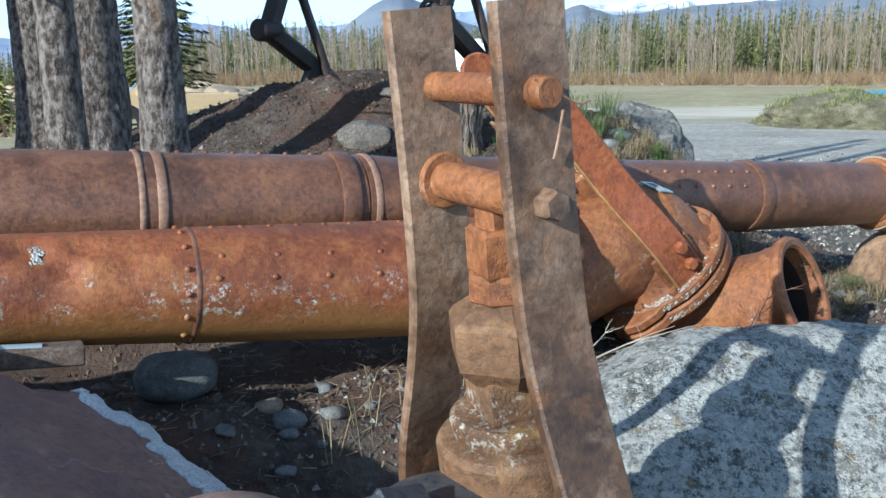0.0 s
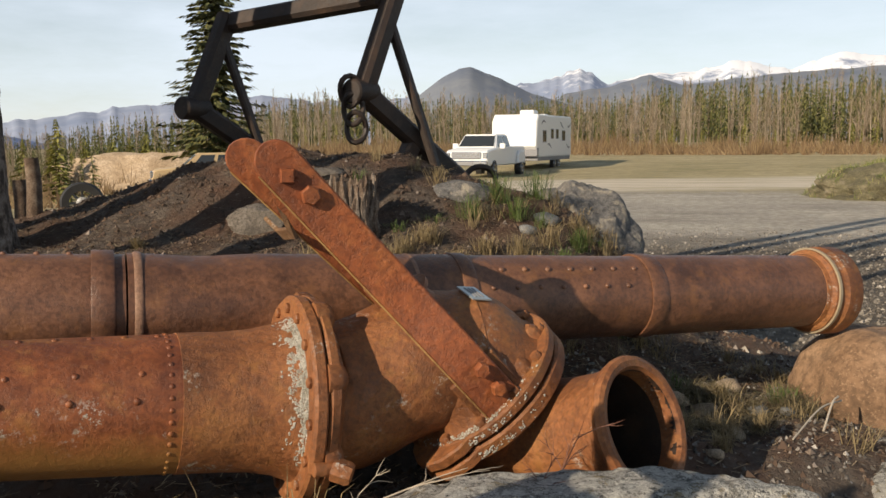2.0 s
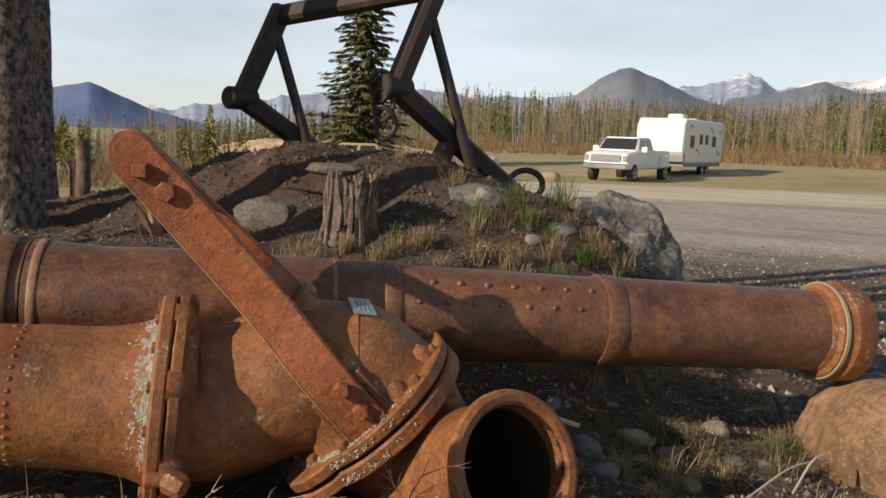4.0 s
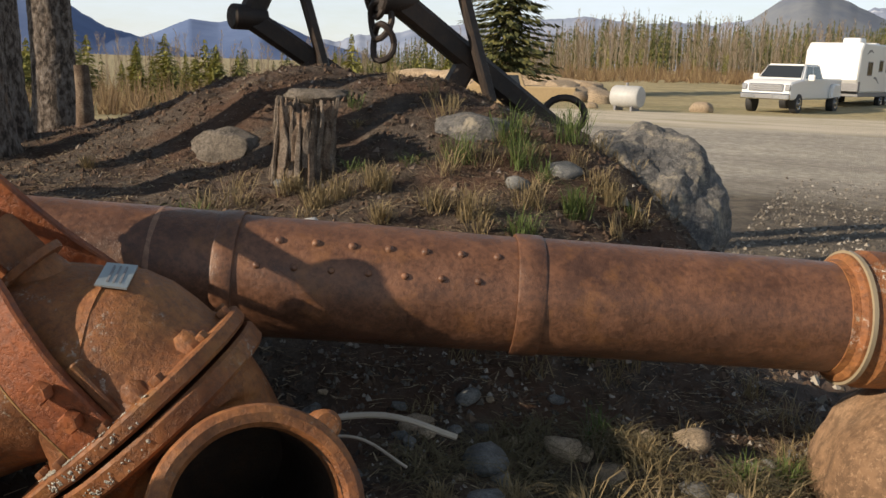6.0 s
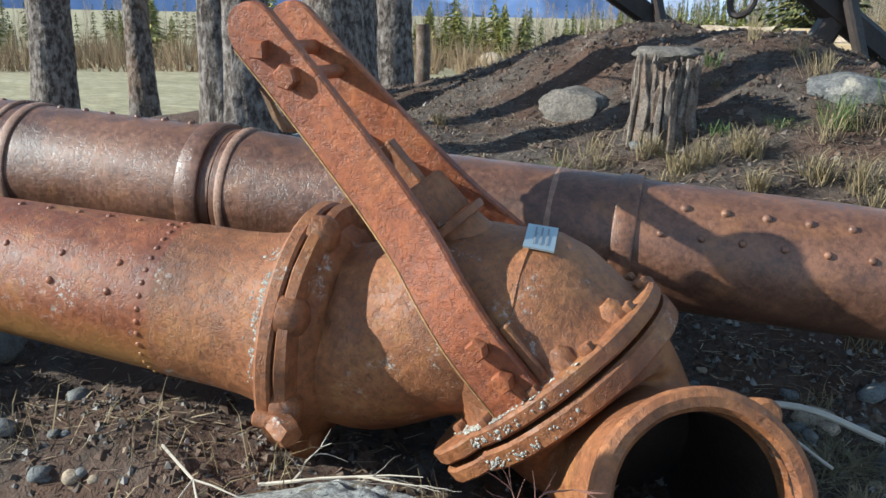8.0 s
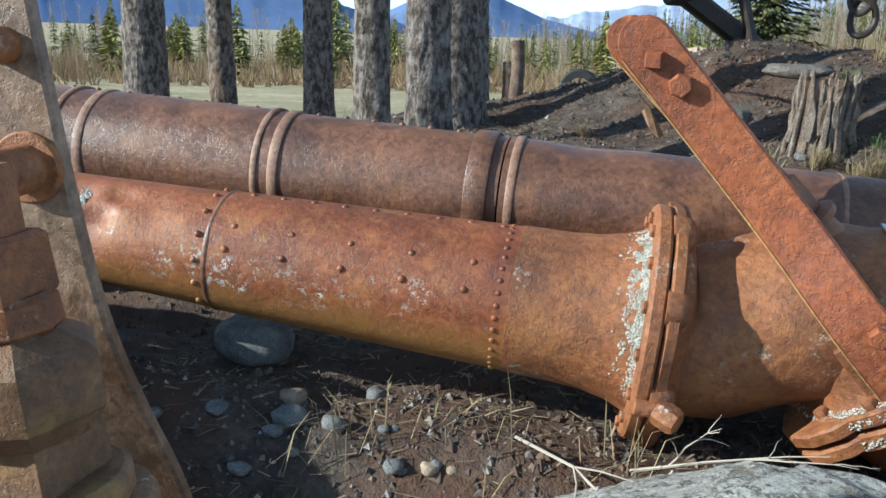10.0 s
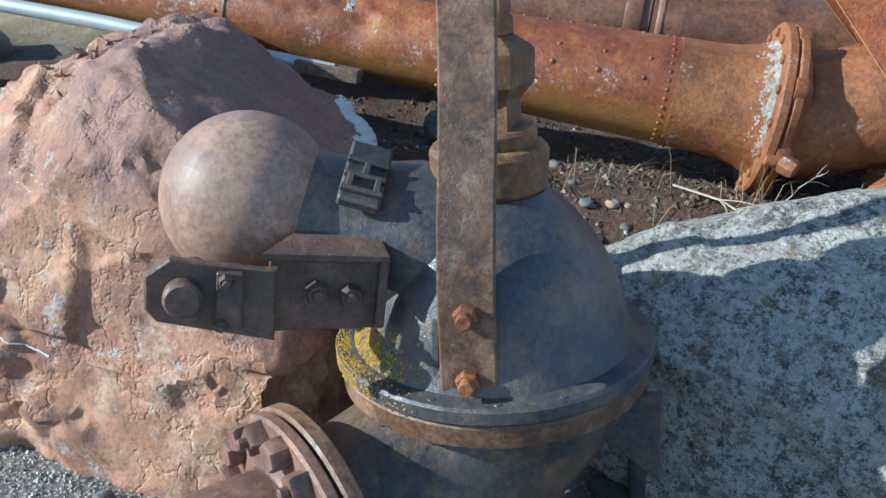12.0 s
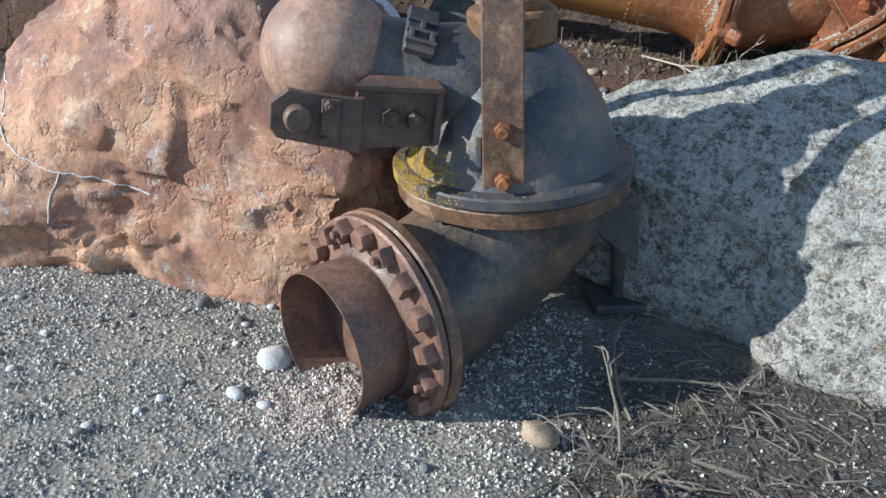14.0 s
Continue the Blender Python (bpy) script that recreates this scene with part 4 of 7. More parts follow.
# ---- the upright monitor in front ----
def build_front_monitor():
    O, n, s = Vector((0.16, 1.36, 0.555)), Vector((-0.089, -0.073, 0.993)), Vector((0.51, -0.86, 0))
    F = axes(O, n, s)
    R3 = F.to_3x3()

    def L(x, y, z):
        return O + R3 @ Vector((x, y, z))

    g = thing("hydraulic_monitor", (0.14, 1.2, 0.0), "dark blue-black cast-iron water monitor standing on gravel", "water monitor")
    bm = bmesh.new()
    lathe(bm, F, [(0.25, 0.003), (0.36, 0.003), (0.366, 0.01), (0.366, 0.036), (0.36, 0.042), (0.322, 0.046), (0.308, 0.075), (0.296, 0.13), (0.272, 0.2), (0.234, 0.268), (0.19, 0.322), (0.15, 0.36), (0.122, 0.385)], 80, wob=0.006)
    bonnet = part("bonnet", bm, IRON_DARK, g)
    bm = bmesh.new()
    lathe(bm, F, [(0.25, -0.055), (0.346, -0.055), (0.356, -0.049), (0.358, -0.006), (0.354, 0.0), (0.25, 0.0)], 80, wob=0.006, seed=4)
    part("swivel_flange", bm, IRON_BROWN, g, "brown rusty lower flange")
    for k in range(16):
        a = 2 * math.pi * (k + 0.3) / 16
        bm = bmesh.new()
        q = L(0.343 * math.cos(a), 0.343 * math.sin(a), 0.038)
        rod(bm, q, q + n * 0.007, 0.009, 10)
        part("rivet_head", bm, IRON_DARK, bonnet)
        bm = bmesh.new()
        q = L(0.343 * math.cos(a), 0.343 * math.sin(a), -0.048)
        rod(bm, q, q - n * 0.012, 0.01, 10)
        part("rivet_tail", bm, IRON_DARK, bonnet)
    rng = random.Random(15)
    spots = []
    for k in range(3600):
        a = rng.triangular(-1.75, -0.35, -1.25)
        if noise.noise((a * 6, k % 5 * 0.2, 4)) < -0.1 and k % 3:
            continue
        pick = k % 4
        if pick == 0:
            r, z, tip = 0.3665, rng.uniform(0.005, 0.04), 0.0
        elif pick == 1:
            r, z, tip = rng.uniform(0.322, 0.362), 0.0445, 1.0
        elif pick == 2:
            z, tip = rng.uniform(0.046, 0.075), 0.4
            r = 0.3235 - (z - 0.046) * 0.48
        else:
            z, tip = rng.triangular(0.075, 0.15, 0.08), 0.2
            r = 0.3095 - (z - 0.075) * 0.22
        out = R3 @ Vector((math.cos(a), math.sin(a), 0))
        spots.append((O + R3 @ Vector((r * math.cos(a), r * math.sin(a), z)), (out * (1 - tip) + n * tip).normalized(), rng.triangular(0.001, 0.005, 0.0016)))
    flakes("yellow_lichen", spots, plain("yellow_lichen", (0.38, 0.24, 0.035), 0.9, vary=0.6, scale=60), g, "yellow lichen on the flange")
    # collar, gland and nuts up the spindle
    steps = [("collar", IRON_OCHRE, [(0.118, 0.385), (0.128, 0.395), (0.13, 0.47), (0.122, 0.482), (0.11, 0.486)], 48),
             ("gland_ring", IRON_OCHRE, [(0.1, 0.484), (0.104, 0.49), (0.104, 0.515), (0.095, 0.522)], 48),
             ("square_block", IRON_OCHRE, [(0.08, 0.52), (0.082, 0.527), (0.08, 0.585), (0.07, 0.59)], 4),
             ("hex_nut", IRON_OCHRE, [(0.07, 0.58), (0.098, 0.612), (0.1, 0.625), (0.1, 0.68), (0.092, 0.69), (0.056, 0.712)], 6),
             ("thin_nut", IRON_CAST, [(0.055, 0.71), (0.06, 0.715), (0.058, 0.748), (0.05, 0.755)], 8),
             ("square_nut", IRON_CAST, [(0.058, 0.752), (0.06, 0.758), (0.058, 0.82), (0.05, 0.826)], 4)]
    for name, mat, prof, seg in steps:
        bm = bmesh.new()
        lathe(bm, F @ Matrix.Rotation(0.6, 4, "Z"), prof, seg, wob=0.01)
        part(name, bm, mat, g, smooth=seg > 8)
    bm = bmesh.new()
    box(bm, F @ Matrix.Translation((0, 0, 0.86)), 0.05, 0.06, 0.09, 0.004)
    part("stem", bm, IRON_CAST, g)
    # straps
    prof = [(0.3, 0.03), (0.298, 0.16), (0.292, 0.26), (0.262, 0.38), (0.212, 0.5), (0.175, 0.6), (0.15, 0.7), (0.138, 0.82), (0.132, 0.98), (0.13, 1.155)]
    for sign in (1, -1):
        pts = smooth_path([L(sign * x, -0.02 if sign > 0 else -0.02 - 0.014 * z, z) for x, z in prof], 6)
        bm = bmesh.new()
        ribbon(bm, pts, R3 @ Vector((0, 1, 0)), 0.114, 0.024)
        bar = part("strap", bm, IRON_BROWN, g, "bent flat iron strap, brown with pale wear")
        for z, x in ((0.08, 0.312), (0.222, 0.31)):
            q = L(sign * x, -0.02, z)
            d = R3 @ Vector((sign, 0, 0))
            bm = bmesh.new()
            bolt(bm, q, d, 0.025, 0.022, 6, 0.2)
            rod(bm, q + d * 0.02, q + d * 0.042, 0.016)
            part("strap_bolt", bm, IRON_CAST, bar)
        for yy in (-0.088, 0.05):
            bm = bmesh.new()
            plate(bm, F @ Matrix.Translation((sign * 0.28, yy, 0.13)) @ Matrix.Rotation(math.pi / 2, 4, "X"), [(-0.05, -0.1), (0.018, -0.1), (0.01, 0.0), (-0.006, 0.055), (-0.03, 0.06)], 0.018, 0.003)
            part("cheek", bm, IRON_DARK, bonnet)
    d = R3 @ Vector((1, 0, 0))
    bm = bmesh.new()
    rod(bm, L(-0.16, -0.02, 1.035), L(0.16, -0.02, 1.035), 0.023, 24)
    tb = part("top_pin", bm, IRON_CAST, g, "worn round pin through both straps")
    bm = bmesh.new()
    rod(bm, L(0.142, -0.02, 1.035), L(0.172, -0.02, 1.035), 0.0225, 24)
    part("pin_head", bm, IRON_CAST, tb)
    bm = bmesh.new()
    tube_along(bm, smooth_path([L(0.165, -0.04, 1.055), L(0.17, 0.02, 1.018), L(0.165, 0.05, 1.016)], 5), 0.0018, 6)
    tube_along(bm, smooth_path([L(0.17, 0.0, 1.01), L(0.158, 0.0, 0.975), L(0.155, -0.008, 0.945)], 5), 0.0022, 6)
    part("split_pin", bm, IRON_EDGE, tb, "pale bent split pin")
    bm = bmesh.new()
    rod(bm, L(-0.124, -0.02, 0.885), L(0.126, -0.02, 0.885), 0.031, 24)
    sl = part("spacer_sleeve", bm, IRON_CAST, g)
    bm = bmesh.new()
    rod(bm, L(-0.126, -0.02, 0.885), L(-0.112, -0.02, 0.885), 0.046, 24)
    part("sleeve_flange", bm, IRON_CAST, sl)
    bm = bmesh.new()
    bolt(bm, L(0.147, -0.02, 0.885), d, 0.023, 0.03, 6)
    part("sleeve_nut", bm, IRON_BROWN, sl)
    bm = bmesh.new()
    bolt(bm, L(-0.147, -0.02, 0.885), -d, 0.023, 0.03, 6)
    part("sleeve_nut", bm, IRON_BROWN, sl)
    # outlet branch and ball
    ball = Vector((-0.284, 1.002, 0.873))
    a0 = L(0, -0.05, 0.22)
    od = (ball - a0).normalized()
    bm = bmesh.new()
    dist = (ball - a0).length
    lathe(bm, axes(a0, od, n), [(0.1, -0.05), (0.19, 0.06), (0.182, 0.16), (0.163, 0.22), (0.157, 0.27), (0.15, 0.32), (0.146, 0.355), (0.146, 0.384), (0.13, 0.39)], 64, wob=0.006)
    part("outlet_branch", bm, IRON_DARK, g)
    bm = bmesh.new()
    lathe(bm, axes(a0, od, n), [(0.192 * math.sin(radians(q)), dist - 0.192 * math.cos(radians(q))) for q in range(50, 178, 4)], 64)
    part("ball_joint", bm, IRON_BALL, g, "smooth grey-brown iron ball")
    # tread clip on top of the branch
    up = (Vector((0, 0, 1)) - od * od.z).normalized()
    sx = od.cross(up)
    q = Vector((-0.03, 1.1, 0.965))
    nn = (q - (a0 + od * (q - a0).dot(od))).normalized()
    m = axes(q, nn, od)
    bm = bmesh.new()
    box(bm, m, 0.09, 0.17, 0.03, 0.006)
    cl = part("clip", bm, IRON_DARK, g, "ribbed iron clip on the branch")
    for yy in (-0.02, 0.02, 0.06):
        bm = bmesh.new()
        box(bm, m @ Matrix.Translation((0, yy, 0.02)), 0.088, 0.012, 0.016, 0.002)
        part("rib", bm, IRON_DARK, cl)
    for xx, yy in ((-0.03, 0.04), (0.0, 0.0), (0.028, 0.04)):
        bm = bmesh.new()
        box(bm, m @ Matrix.Translation((xx, yy, 0.02)), 0.014, 0.036, 0.016, 0.002)
        part("rib", bm, IRON_DARK, cl)
    # pivot bracket beside the ball
    pa, pb = Vector((-0.175, 0.665, 0.785)), Vector((0.105, 1.03, 0.765))
    bx = (pb - pa).normalized()
    bn = bx.cross(Vector((0, 0, 1))).normalized()
    bm = bmesh.new()
    m = axes(pa, bn, bx)
    sgn = 1 if (m.to_3x3() @ Vector((0, 1, 0))).z > 0 else -1
    ln = (pb - pa).length
    plate(bm, m, [(0.0, sgn * -0.035), (0.022, sgn * -0.06), (ln * 0.53, sgn * -0.1), (ln * 0.53, sgn * 0.052), (ln * 0.46, sgn * 0.045), (0.045, sgn * 0.07), (0.0, sgn * 0.035)], 0.026, 0.004)
    br = part("pivot_bracket", bm, IRON_BRACKET, g, "angled iron bracket with pivot pin")
    bm = bmesh.new()
    plate(bm, m @ Matrix.Translation((0, 0, -0.034)), [(ln * 0.5, sgn * -0.098), (ln, sgn * -0.088), (ln, sgn * 0.075), (ln * 0.5, sgn * 0.07)], 0.022, 0.003)
    part("back_plate", bm, IRON_BRACKET, br)
    bm = bmesh.new()
    shelf = axes(m @ Vector((0, sgn * 0.078, 0)), m.to_3x3() @ Vector((0, sgn, 0)), bx)
    fs = 1 if (shelf.to_3x3() @ Vector((0, 1, 0))).dot(bn) > 0 else -1
    plate(bm, shelf, [(ln * 0.46, fs * 0.012), (ln * 0.6, fs * -0.1), (ln * 1.0, fs * -0.1), (ln * 1.0, fs * 0.012)], 0.02, 0.004)
    part("bracket_shelf", bm, IRON_BRACKET, br)
    bm = bmesh.new()
    box(bm, m @ Matrix.Translation((ln * 0.985, 0, -0.012)), 0.018, 0.15, 0.04, 0.003)
    part("end_rib", bm, IRON_BRACKET, br)
    bm = bmesh.new()
    box(bm, m @ Matrix.Translation((0.155, sgn * -0.01, 0.019)), 0.05, 0.118, 0.014, 0.003)
    part("keeper_plate", bm, IRON_BRACKET, br)
    for bxx, byy, bz, rr, hh, sides in ((0.07, -0.002, 0.012, 0.037, 0.035, 24), (0.148, 0.035, 0.026, 0.015, 0.02, 6), (0.14, -0.057, 0.026, 0.013, 0.018, 6), (0.325, -0.005, -0.024, 0.025, 0.03, 6), (0.393, -0.012, -0.024, 0.026, 0.03, 6)):
        bm = bmesh.new()
        q = m @ Vector((bxx, sgn * byy, bz))
        bolt(bm, q, bn, rr, hh, sides)
        if sides == 6:
            rod(bm, q + bn * hh * 0.9, q + bn * (hh + 0.008), rr * 0.5, 10)
        part("bracket_bolt", bm, IRON_BRACKET, br)
    bm = bmesh.new()
    rod(bm, m @ Vector((0.085, 0, -0.12)), m @ Vector((0.085, 0, 0.01)), 0.026)
    part("pivot_pin", bm, IRON_DARK, br)
    # inlet elbow with bolted flange and stub
    ax = Vector((0.25, 0.964, 0.088)).normalized()
    c_ring = Vector((0.0, 0.674, 0.164)) + ax * 0.215
    bm = bmesh.new()
    p0, p3 = c_ring + ax * 0.02, O - n * 0.03
    p1, p2 = p0 + ax * 0.3, p3 - n * 0.16
    pts, rad = [], []
    for i in range(19):
        t = i / 18
        pts.append(p0 * (1 - t) ** 3 + 3 * p1 * t * (1 - t) ** 2 + 3 * p2 * t * t * (1 - t) + p3 * t ** 3)
        rad.append(0.235 + 0.075 * ease((t - 0.35) / 0.65))
    tube_along(bm, pts, rad, 72, wob=0.005)
    part("inlet_elbow", bm, IRON_ELBOW, g, "dark iron inlet elbow")
    m = axes(c_ring, -ax, (0, 0, 1))
    bm = bmesh.new()
    lathe(bm, m, [(0.18, -0.04), (0.315, -0.04), (0.322, -0.034), (0.322, -0.006), (0.315, 0.0), (0.18, 0.0)], 80)
    part("elbow_flange", bm, IRON_BROWN, g)
    bm = bmesh.new()
    lathe(bm, m, [(0.18, 0.004), (0.31, 0.004), (0.318, 0.01), (0.318, 0.03), (0.31, 0.036), (0.25, 0.038), (0.222, 0.05), (0.212, 0.06)], 80)
    rf = part("bolted_flange", bm, IRON_TUBE, g, "reddish flange ringed with big square nuts")
    for k in range(18):
        a = 2 * math.pi * k / 18
        q = m @ Vector((0.278 * math.cos(a), 0.278 * math.sin(a), 0.036))
        bm = bmesh.new()
        bolt(bm, q, -ax, 0.036, 0.04, 4 if k % 3 else 6, k * 0.7 + a)
        if k % 4 == 1:
            rod(bm, q - ax * 0.03, q - ax * 0.06, 0.012, 10)
        part("flange_nut", bm, IRON_TUBE, rf)
    bm = bmesh.new()
    lathe(bm, m, [(0.2, 0.03), (0.206, 0.05), (0.208, 0.1), (0.21, 0.215), (0.206, 0.215), (0.204, 0.1), (0.2, 0.02)], 96, (False, False), wob=0.012)
    part("inlet_stub", bm, IRON_TUBE, g, "thin-walled stub with a torn edge")
    # foot under the elbow
    f0 = Vector((0.42, 1.74, 0.05))
    bm = bmesh.new()
    box(bm, axes(f0 + Vector((0, 0, -0.01)), (0.05, 0, 1), (0.6, 0.7, 0)), 0.22, 0.16, 0.03, 0.004)
    rod(bm, f0, f0 + Vector((-0.03, -0.06, 0.36)), 0.025, 14)
    part("foot", bm, IRON_DARK, g)
    bm = bmesh.new()
    plate(bm, axes(L(0.1, 0.28, -0.16), R3 @ Vector((1, 0, 0)), n), [(0.1, 0.1), (0.1, -0.1), (-0.12, -0.1), (-0.02, 0.02)], 0.03, 0.004)
    part("gusset", bm, IRON_DARK, g)


build_front_monitor()


# ---- boulders ----
def boulder(name, bm, material, label):
    ob = part(name, bm, material)
    return tagged(ob, label, "rock")


bm = rock((-1.12, 1.33, 0.31), (0.88, 0.64, 0.72), 2.0, 7, 0.16, [((0.5, -0.86, 0.12), 0.84), ((-0.2, -0.75, 0.6), 0.92), ((0.55, 0.1, 0.8), 0.98)], 0.0, 0.015, 0.5, 0.045)
for v in bm.verts:
    v.co.x -= 0.2 * ease((0.5 - v.co.z) / 0.45) * ease((-1.2 - v.co.x) / 0.5)
    v.co.y -= 0.32 * ease((0.55 - v.co.z) / 0.45) * ease((-0.95 - v.co.x) / 0.6) * ease((1.5 - v.co.y) / 0.3)
    v.co.z += 0.12 * ease((-0.95 - v.co.x) / 0.4) * ease((v.co.y - 1.25) / 0.3) * ease((v.co.z - 0.5) / 0.25)
even = [v.co.copy() for v in bm.verts]
crag(bm, 0.45, 0.045, 1.3, 2.0, False, 0.1)
crag(bm, 0.24, 0.03, 1.6, 12.0, False, 0.12)
crag(bm, 0.11, 0.012, 1.8, 7.0, True, 0.2)
for v, q in zip(bm.verts, even):
    v.co = v.co.lerp(q, 0.8 * ease((v.co.x + 1.2) / 0.45) * ease((v.co.z - 0.55) / 0.22))
red = boulder("boulder", bm, RED_STONE, "large reddish boulder with white veins and rough broken face")
bm = rock((0.86, 2.2, 0.36), (0.9, 0.4, 0.57), 5.0, 7, 0.12, [((0, 0.0, 1), 0.88), ((-0.7, 0.1, 0.75), 0.86), ((0.2, -1, 0.25), 0.95), ((0.1, -0.49, 0.87), 0.66)], 0.12, 0.02, 1.2, 0.04)
for v in bm.verts:
    out = ease((0.42 - v.co.z) / 0.4) * ease((v.co.x - 0.75) / 0.35) * ease((2.2 - v.co.y) / 0.2)
    v.co.y -= 0.16 * out
crag(bm, 0.3, 0.032, 1.3, 5.0, False, 0.1)
crag(bm, 0.13, 0.014, 1.4, 15.0, True, 0.1)
crag(bm, 0.05, 0.006, 1.4, 9.0, True)
boulder("boulder", bm, GREY_STONE, "flat-topped grey boulder crusted with pale and mossy lichen")
bm = rock((1.15, 5.45, 0.92), (0.38, 0.38, 0.48), 8.0, 6, 0.16, [((-0.3, -0.9, 0.3), 0.82)], 0.3, 0.02, 0.3, 0.05)
crag(bm, 0.16, 0.016, 1.2, 3.0)
boulder("boulder", bm, DARK_STONE, "dark mottled boulder on the bank beside the road")
bm = rock((2.31, 4.02, 0.6), (0.3, 0.29, 0.3), 11.0, 5, 0.08, (), 0.2, 0.01, 0.5, 0.012)
boulder("boulder", bm, ORANGE_STONE, "rounded orange-brown boulder under the pipe end")
bm = rock((2.25, 3.35, 0.36), (0.36, 0.3, 0.3), 13.0, 5, 0.14, [((0, 0, 1), 0.8)], 0.4, 0.02, 0.8, 0.03)
boulder("boulder", bm, GREY_STONE, "low grey boulder beside the orange one")
bm = rock((-0.42, 4.62, 1.25), (0.13, 0.1, 0.1), 15.0, 4, 0.22, [((0.1, -0.9, 0.2), 0.8)], 0.0, 0.02, 1.2, 0.06)
boulder("rock", bm, BANK_STONE, "grey angular rock set in the bank")
bm = rock((-0.22, 4.52, 1.19), (0.05, 0.04, 0.035), 16.0, 3, 0.2)
boulder("rock", bm, PEBBLE_TAN, "small pale stone on the bank")
bm = rock((0.55, 5.0, 1.36), (0.2, 0.13, 0.1), 17.0, 4, 0.15, (), 0.2, 0.02, 0.3, 0.03)
boulder("rock", bm, DARK_STONE, "dark rounded rock beside the stump")
bm = rock((-1.02, 3.75, 1.05), (0.24, 0.16, 0.14), 18.0, 4, 0.12, (), 0.4, 0.02, 0.4, 0.02)
boulder("rock", bm, PEBBLE, "grey rock at the foot of the trunks")
bm = rock((-0.2, 5.0, 1.5), (0.15, 0.1, 0.045), 19.0, 4, 0.2, [((0, 0, 1), 0.7)], 0.2)
boulder("rock", bm, BANK_STONE, "flat pale rock on the crest of the bank")
bm = rock((-0.76, 2.33, 0.76), (0.115, 0.08, 0.07), 21.0, 4, 0.06, (), 0.3, 0.01, 0.5)
boulder("rock", bm, PEBBLE, "smooth grey-green stone under the near pipe")

# white quartz seam on the red boulder
bm = bmesh.new()
rng = random.Random(12)
path = smooth_path([(-0.93, 1.86, 0.86), (-0.82, 1.83, 0.84), (-0.72, 1.76, 0.82), (-0.63, 1.72, 0.79), (-0.52, 1.66, 0.75), (-0.44, 1.6, 0.7)], 10)
bpy.context.view_layer.update()


def settle(ob, p, lift=0.0):
    """The point of a mesh object straight below p, or p itself."""
    hit, q, nn, _ = ob.ray_cast(Vector((p[0], p[1], 5)), Vector((0, 0, -1)))
    return (q + nn * lift, nn) if hit else (Vector(p), Vector((0, 0, 1)))


for q in path:
    for _ in range(4):
        pt, nn = settle(red, q + Vector((rng.uniform(-0.035, 0.035), rng.uniform(-0.035, 0.035), 0)), 0.0)
        s = rng.uniform(0.01, 0.026)
        bmesh.ops.create_icosphere(bm, subdivisions=1, radius=1, matrix=axes(pt, nn, (1, 0.3, 0)) @ Matrix.Diagonal((s * 1.3, s, 0.007, 1)))
part("quartz_seam", bm, QUARTZ, red, "white quartz seam")["kind"] = "stuff"

# pale veins across the red boulder's face
def on_face(x, z):
    o = Vector((x, 0.0, z)) + Vector((0.3, -0.5, 0))
    hit, q, nn, _ = red.ray_cast(o, Vector((-0.5, 0.866, 0)))
    return q + nn * 0.001 if hit else None


for vein in ([(-1.35, 0.55), (-1.15, 0.45), (-0.98, 0.38), (-0.8, 0.35), (-0.62, 0.33), (-0.45, 0.3)], [(-0.8, 0.35), (-0.83, 0.28), (-0.84, 0.18)]):
    pts = [on_face(p.x + 0.014 * noise.noise((p.x * 30, 0, 1)), p.z + 0.014 * noise.noise((p.x * 26, 4, 1))) for p in smooth_path([(x, 0, z) for x, z in vein], 9)]
    pts = [p for p in pts if p]
    if len(pts) > 3:
        bm = bmesh.new()
        tube_along(bm, pts, [0.0022 + 0.0022 * abs(noise.noise((i * 0.7, 2, 5))) for i in range(len(pts))], 6)
        part("vein", bm, QUARTZ, red, "thin white vein")

# ---- stones strewn about, each its own ----
def ground_z(x, y):
    return height(x, y)


STONES = []
for i in range(6):
    b = rock((0, 0, 0), (1, random.Random(i).uniform(0.65, 0.95), random.Random(i + 9).uniform(0.45, 0.7)), 30 + i, 2, 0.25, [((0.4, -0.3, 0.8), 0.75)], 0, 0.03, 0.6)
    me = bpy.data.meshes.new("stone")
    for f in b.faces:
        f.smooth = True
    b.to_mesh(me)
    b.free()
    STONES.append(me)
for me in list(STONES):
    for mat in (PEBBLE, PEBBLE_TAN, WHITE_PEBBLE):
        c = me.copy()
        c.materials.append(mat)
        STONES.append(c)
STONES = STONES[6:]


def stone_at(x, y, size, kind, seed, label, sink=0.25):
    ob = new("stone", STONES[(seed % 6) * 3 + kind])
    r = random.Random(seed * 7 + 1)
    ob.matrix_basis = Matrix.Translation((x, y, ground_z(x, y) + size * (0.5 - sink))) @ Matrix.Rotation(r.uniform(0, 6.28), 4, "Z") @ Matrix.Rotation(r.uniform(-0.3, 0.3), 4, "X") @ Matrix.Scale(size, 4)
    return tagged(ob, label, "stone", "stones on the ground")


